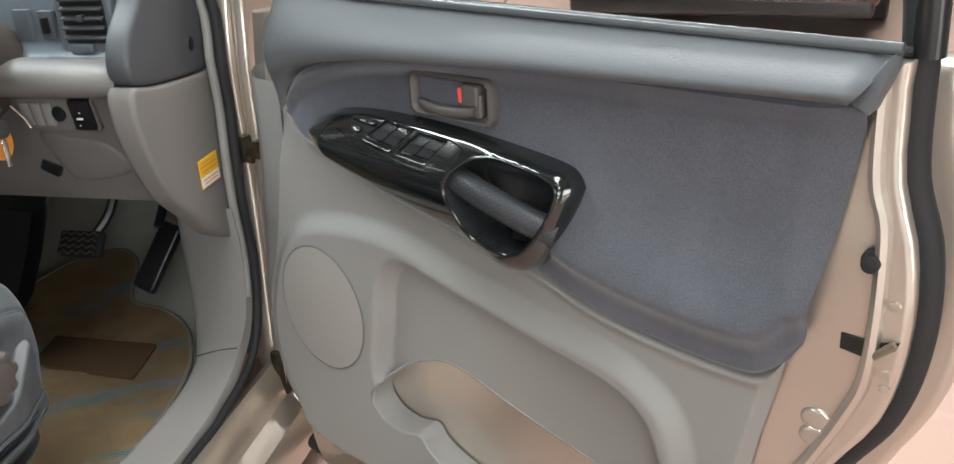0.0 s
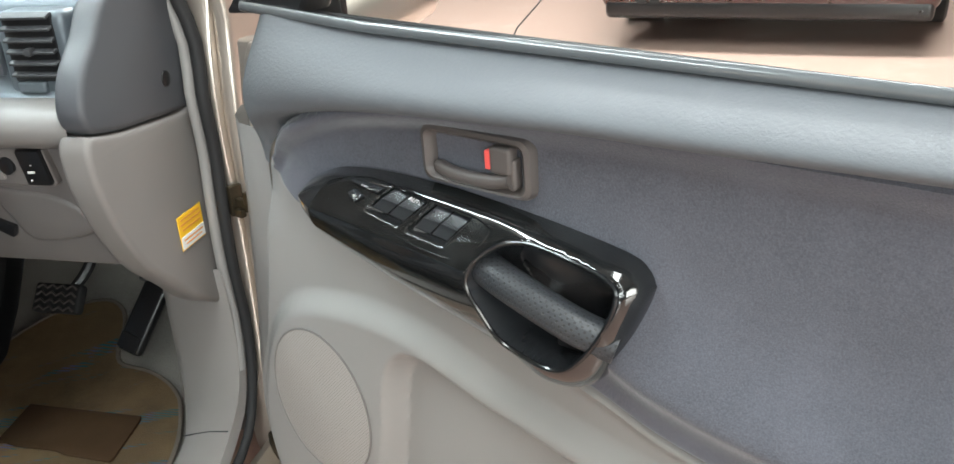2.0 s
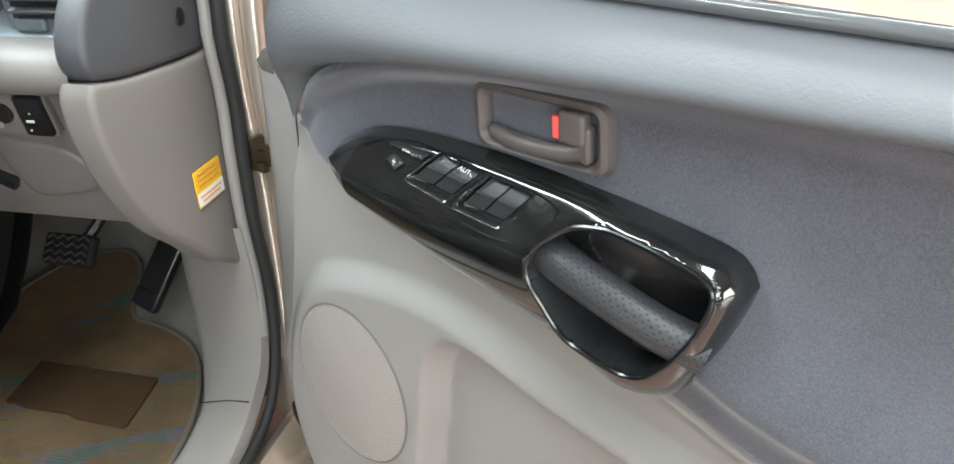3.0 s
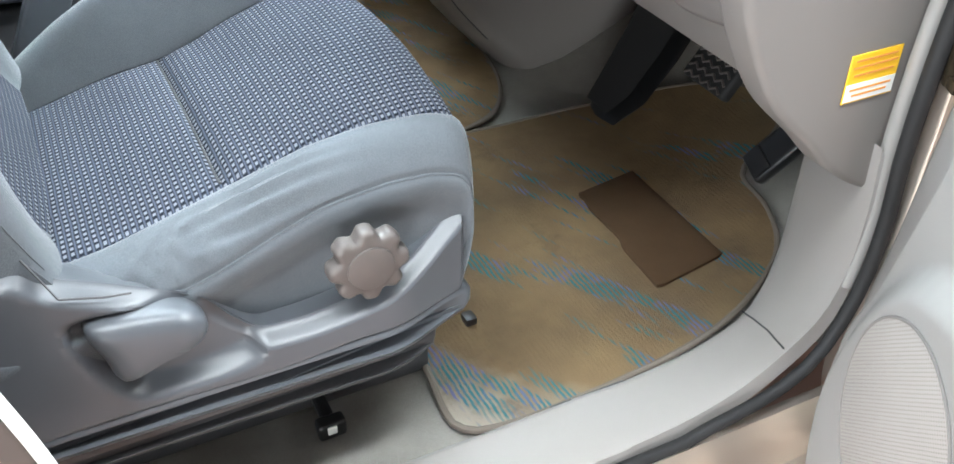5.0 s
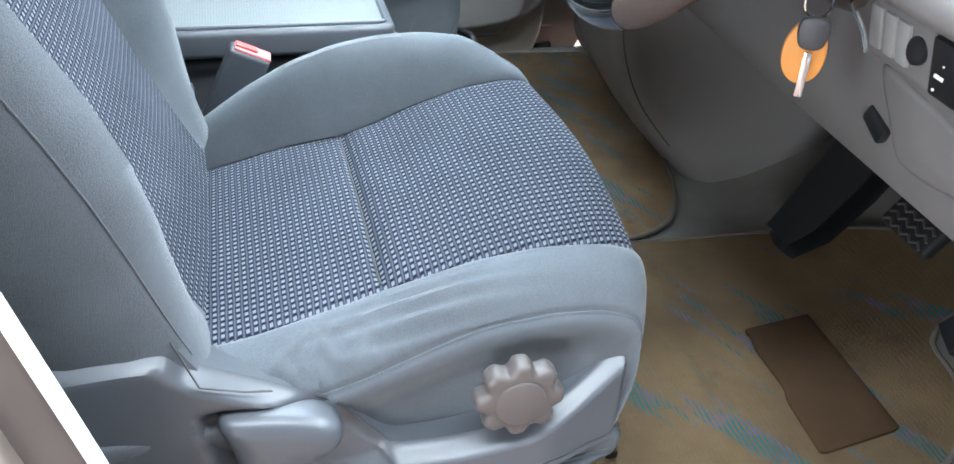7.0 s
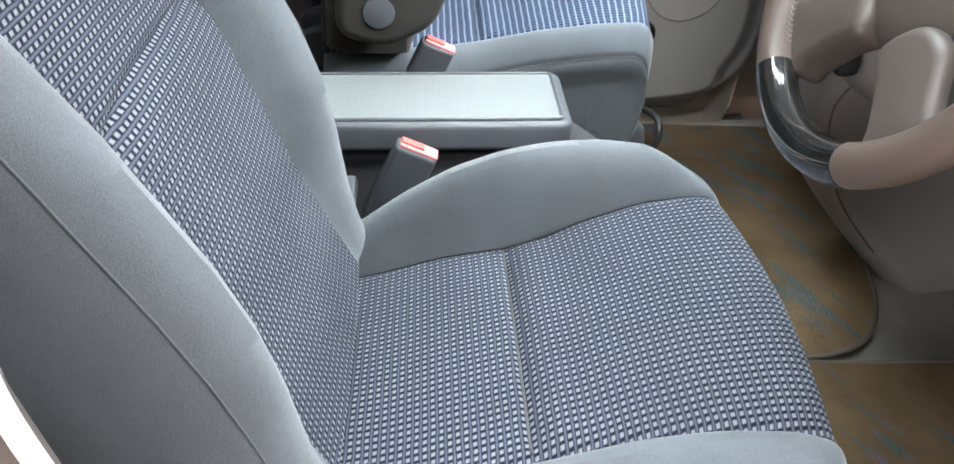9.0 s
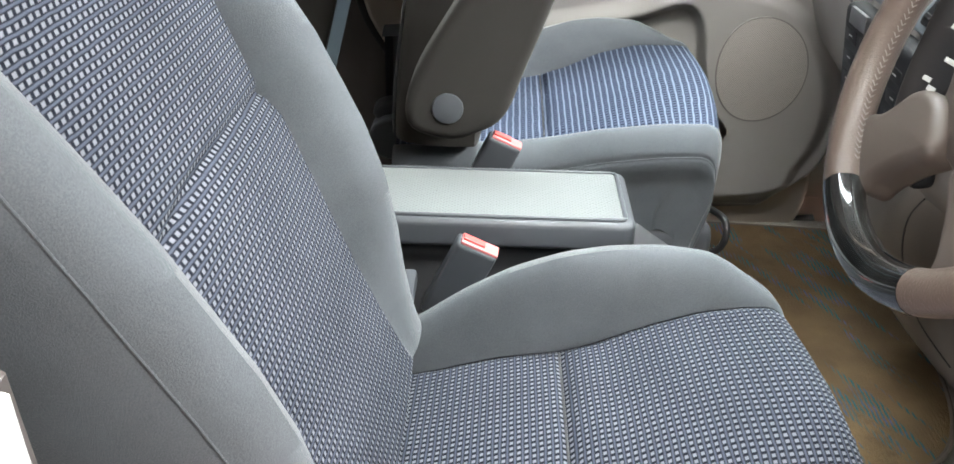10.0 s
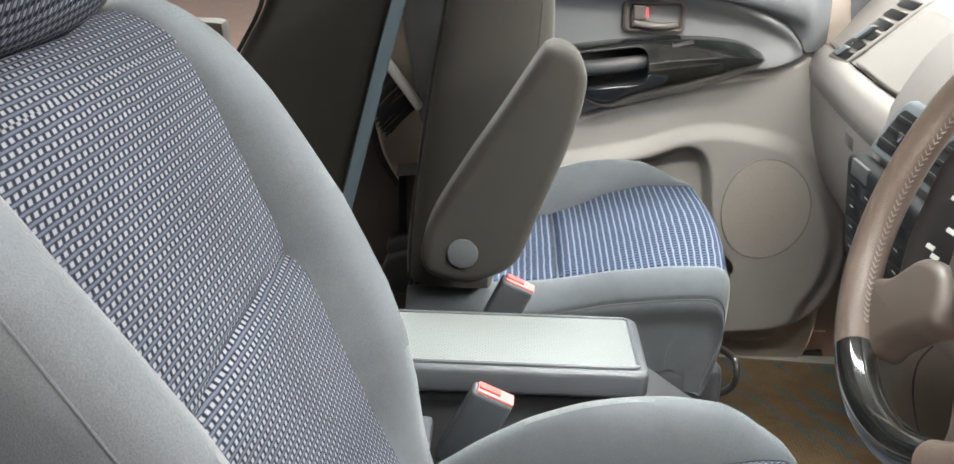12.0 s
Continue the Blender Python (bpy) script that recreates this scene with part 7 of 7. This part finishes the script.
def far_side():
    """What shows behind the passenger seat."""
    s = thing("second_row_seat", (-0.52, -0.47, 0.292), "dark brown second-row seat backrest leaning beside the far pillar", "car seat")
    o = spline([(y + 0.47, z - 0.292) for y, z in ((-0.62, 0.31), (-0.60, 0.60), (-0.56, 0.88), (-0.534, 0.954), (-0.485, 1.045), (-0.44, 1.22), (-0.36, 1.28), (-0.26, 1.22), (-0.258, 1.12), (-0.276, 1.05), (-0.304, 0.95), (-0.362, 0.73), (-0.42, 0.50), (-0.44, 0.31))], 80, True)
    part("backrest", slab(o, -0.10, 0.075, lambda u, v, q: (q, u, v), 0.03, 4), VELOUR_DARK, s, "dark brown velour backrest")
    bm = bmesh.new()
    for q in (-0.098, 0.073):
        tube(bm, [(q, a, c) for a, c in o], 0.004, 6, True)
    part("piping", bm, BLACK, s, "dark edge piping")
    b = thing("seat_belt", (-0.46, -0.30, 0.292), "blue-grey seat belt webbing hanging along the seat edge", "seat belt")
    path = spline([(0.0, 0.056, 0.95), (0.0, 0.052, 0.83), (0.0, 0.036, 0.758), (0.0, 0.008, 0.658), (0.0, -0.050, 0.438), (0.0, -0.11, 0.21)], 40)
    rows = [[(p[0] + 0.034 + 0.003 * math.sin(k / 5 + q), p[1] + q * 0.010, p[2]) for q in np.linspace(-1, 1, 5)] for k, p in enumerate(path)]
    part("webbing", grid(rows), BELT, b)
    for e in (0, 4):
        bm = bmesh.new()
        tube(bm, [r[e] for r in rows], 0.0012, 6)
        part("selvedge", bm, BELT, b, "woven belt edge")
    br = thing("hand_brush", (-0.655, -0.290, 0.878), "hand brush with grey bristles hanging on the far pillar", "brush")
    t = Matrix.Rotation(radians(36), 4, 'X')
    bm = boxes(((0, 0, 0.0), (0.03, 0.015, 0.13), 0.006, 3))
    bmesh.ops.transform(bm, matrix=t, verts=bm.verts)
    part("handle", bm, WHITE, br, "white brush handle")
    bm = bmesh.new()
    rnd = random.Random(4)
    for k in range(150):
        z = rnd.uniform(-0.06, 0.03)
        x = rnd.uniform(-0.012, 0.012)
        tube(bm, [(x, -0.01, z), (x + rnd.uniform(-0.004, 0.004), -0.040, z - 0.004), (x + rnd.uniform(-0.008, 0.008), -0.078 + rnd.uniform(-0.010, 0.010), z - 0.012)], 0.0011, 4, caps=False)
    bmesh.ops.transform(bm, matrix=t, verts=bm.verts)
    part("bristles", bm, SEAT_DARK, br, "grey frayed bristles")


far_side()
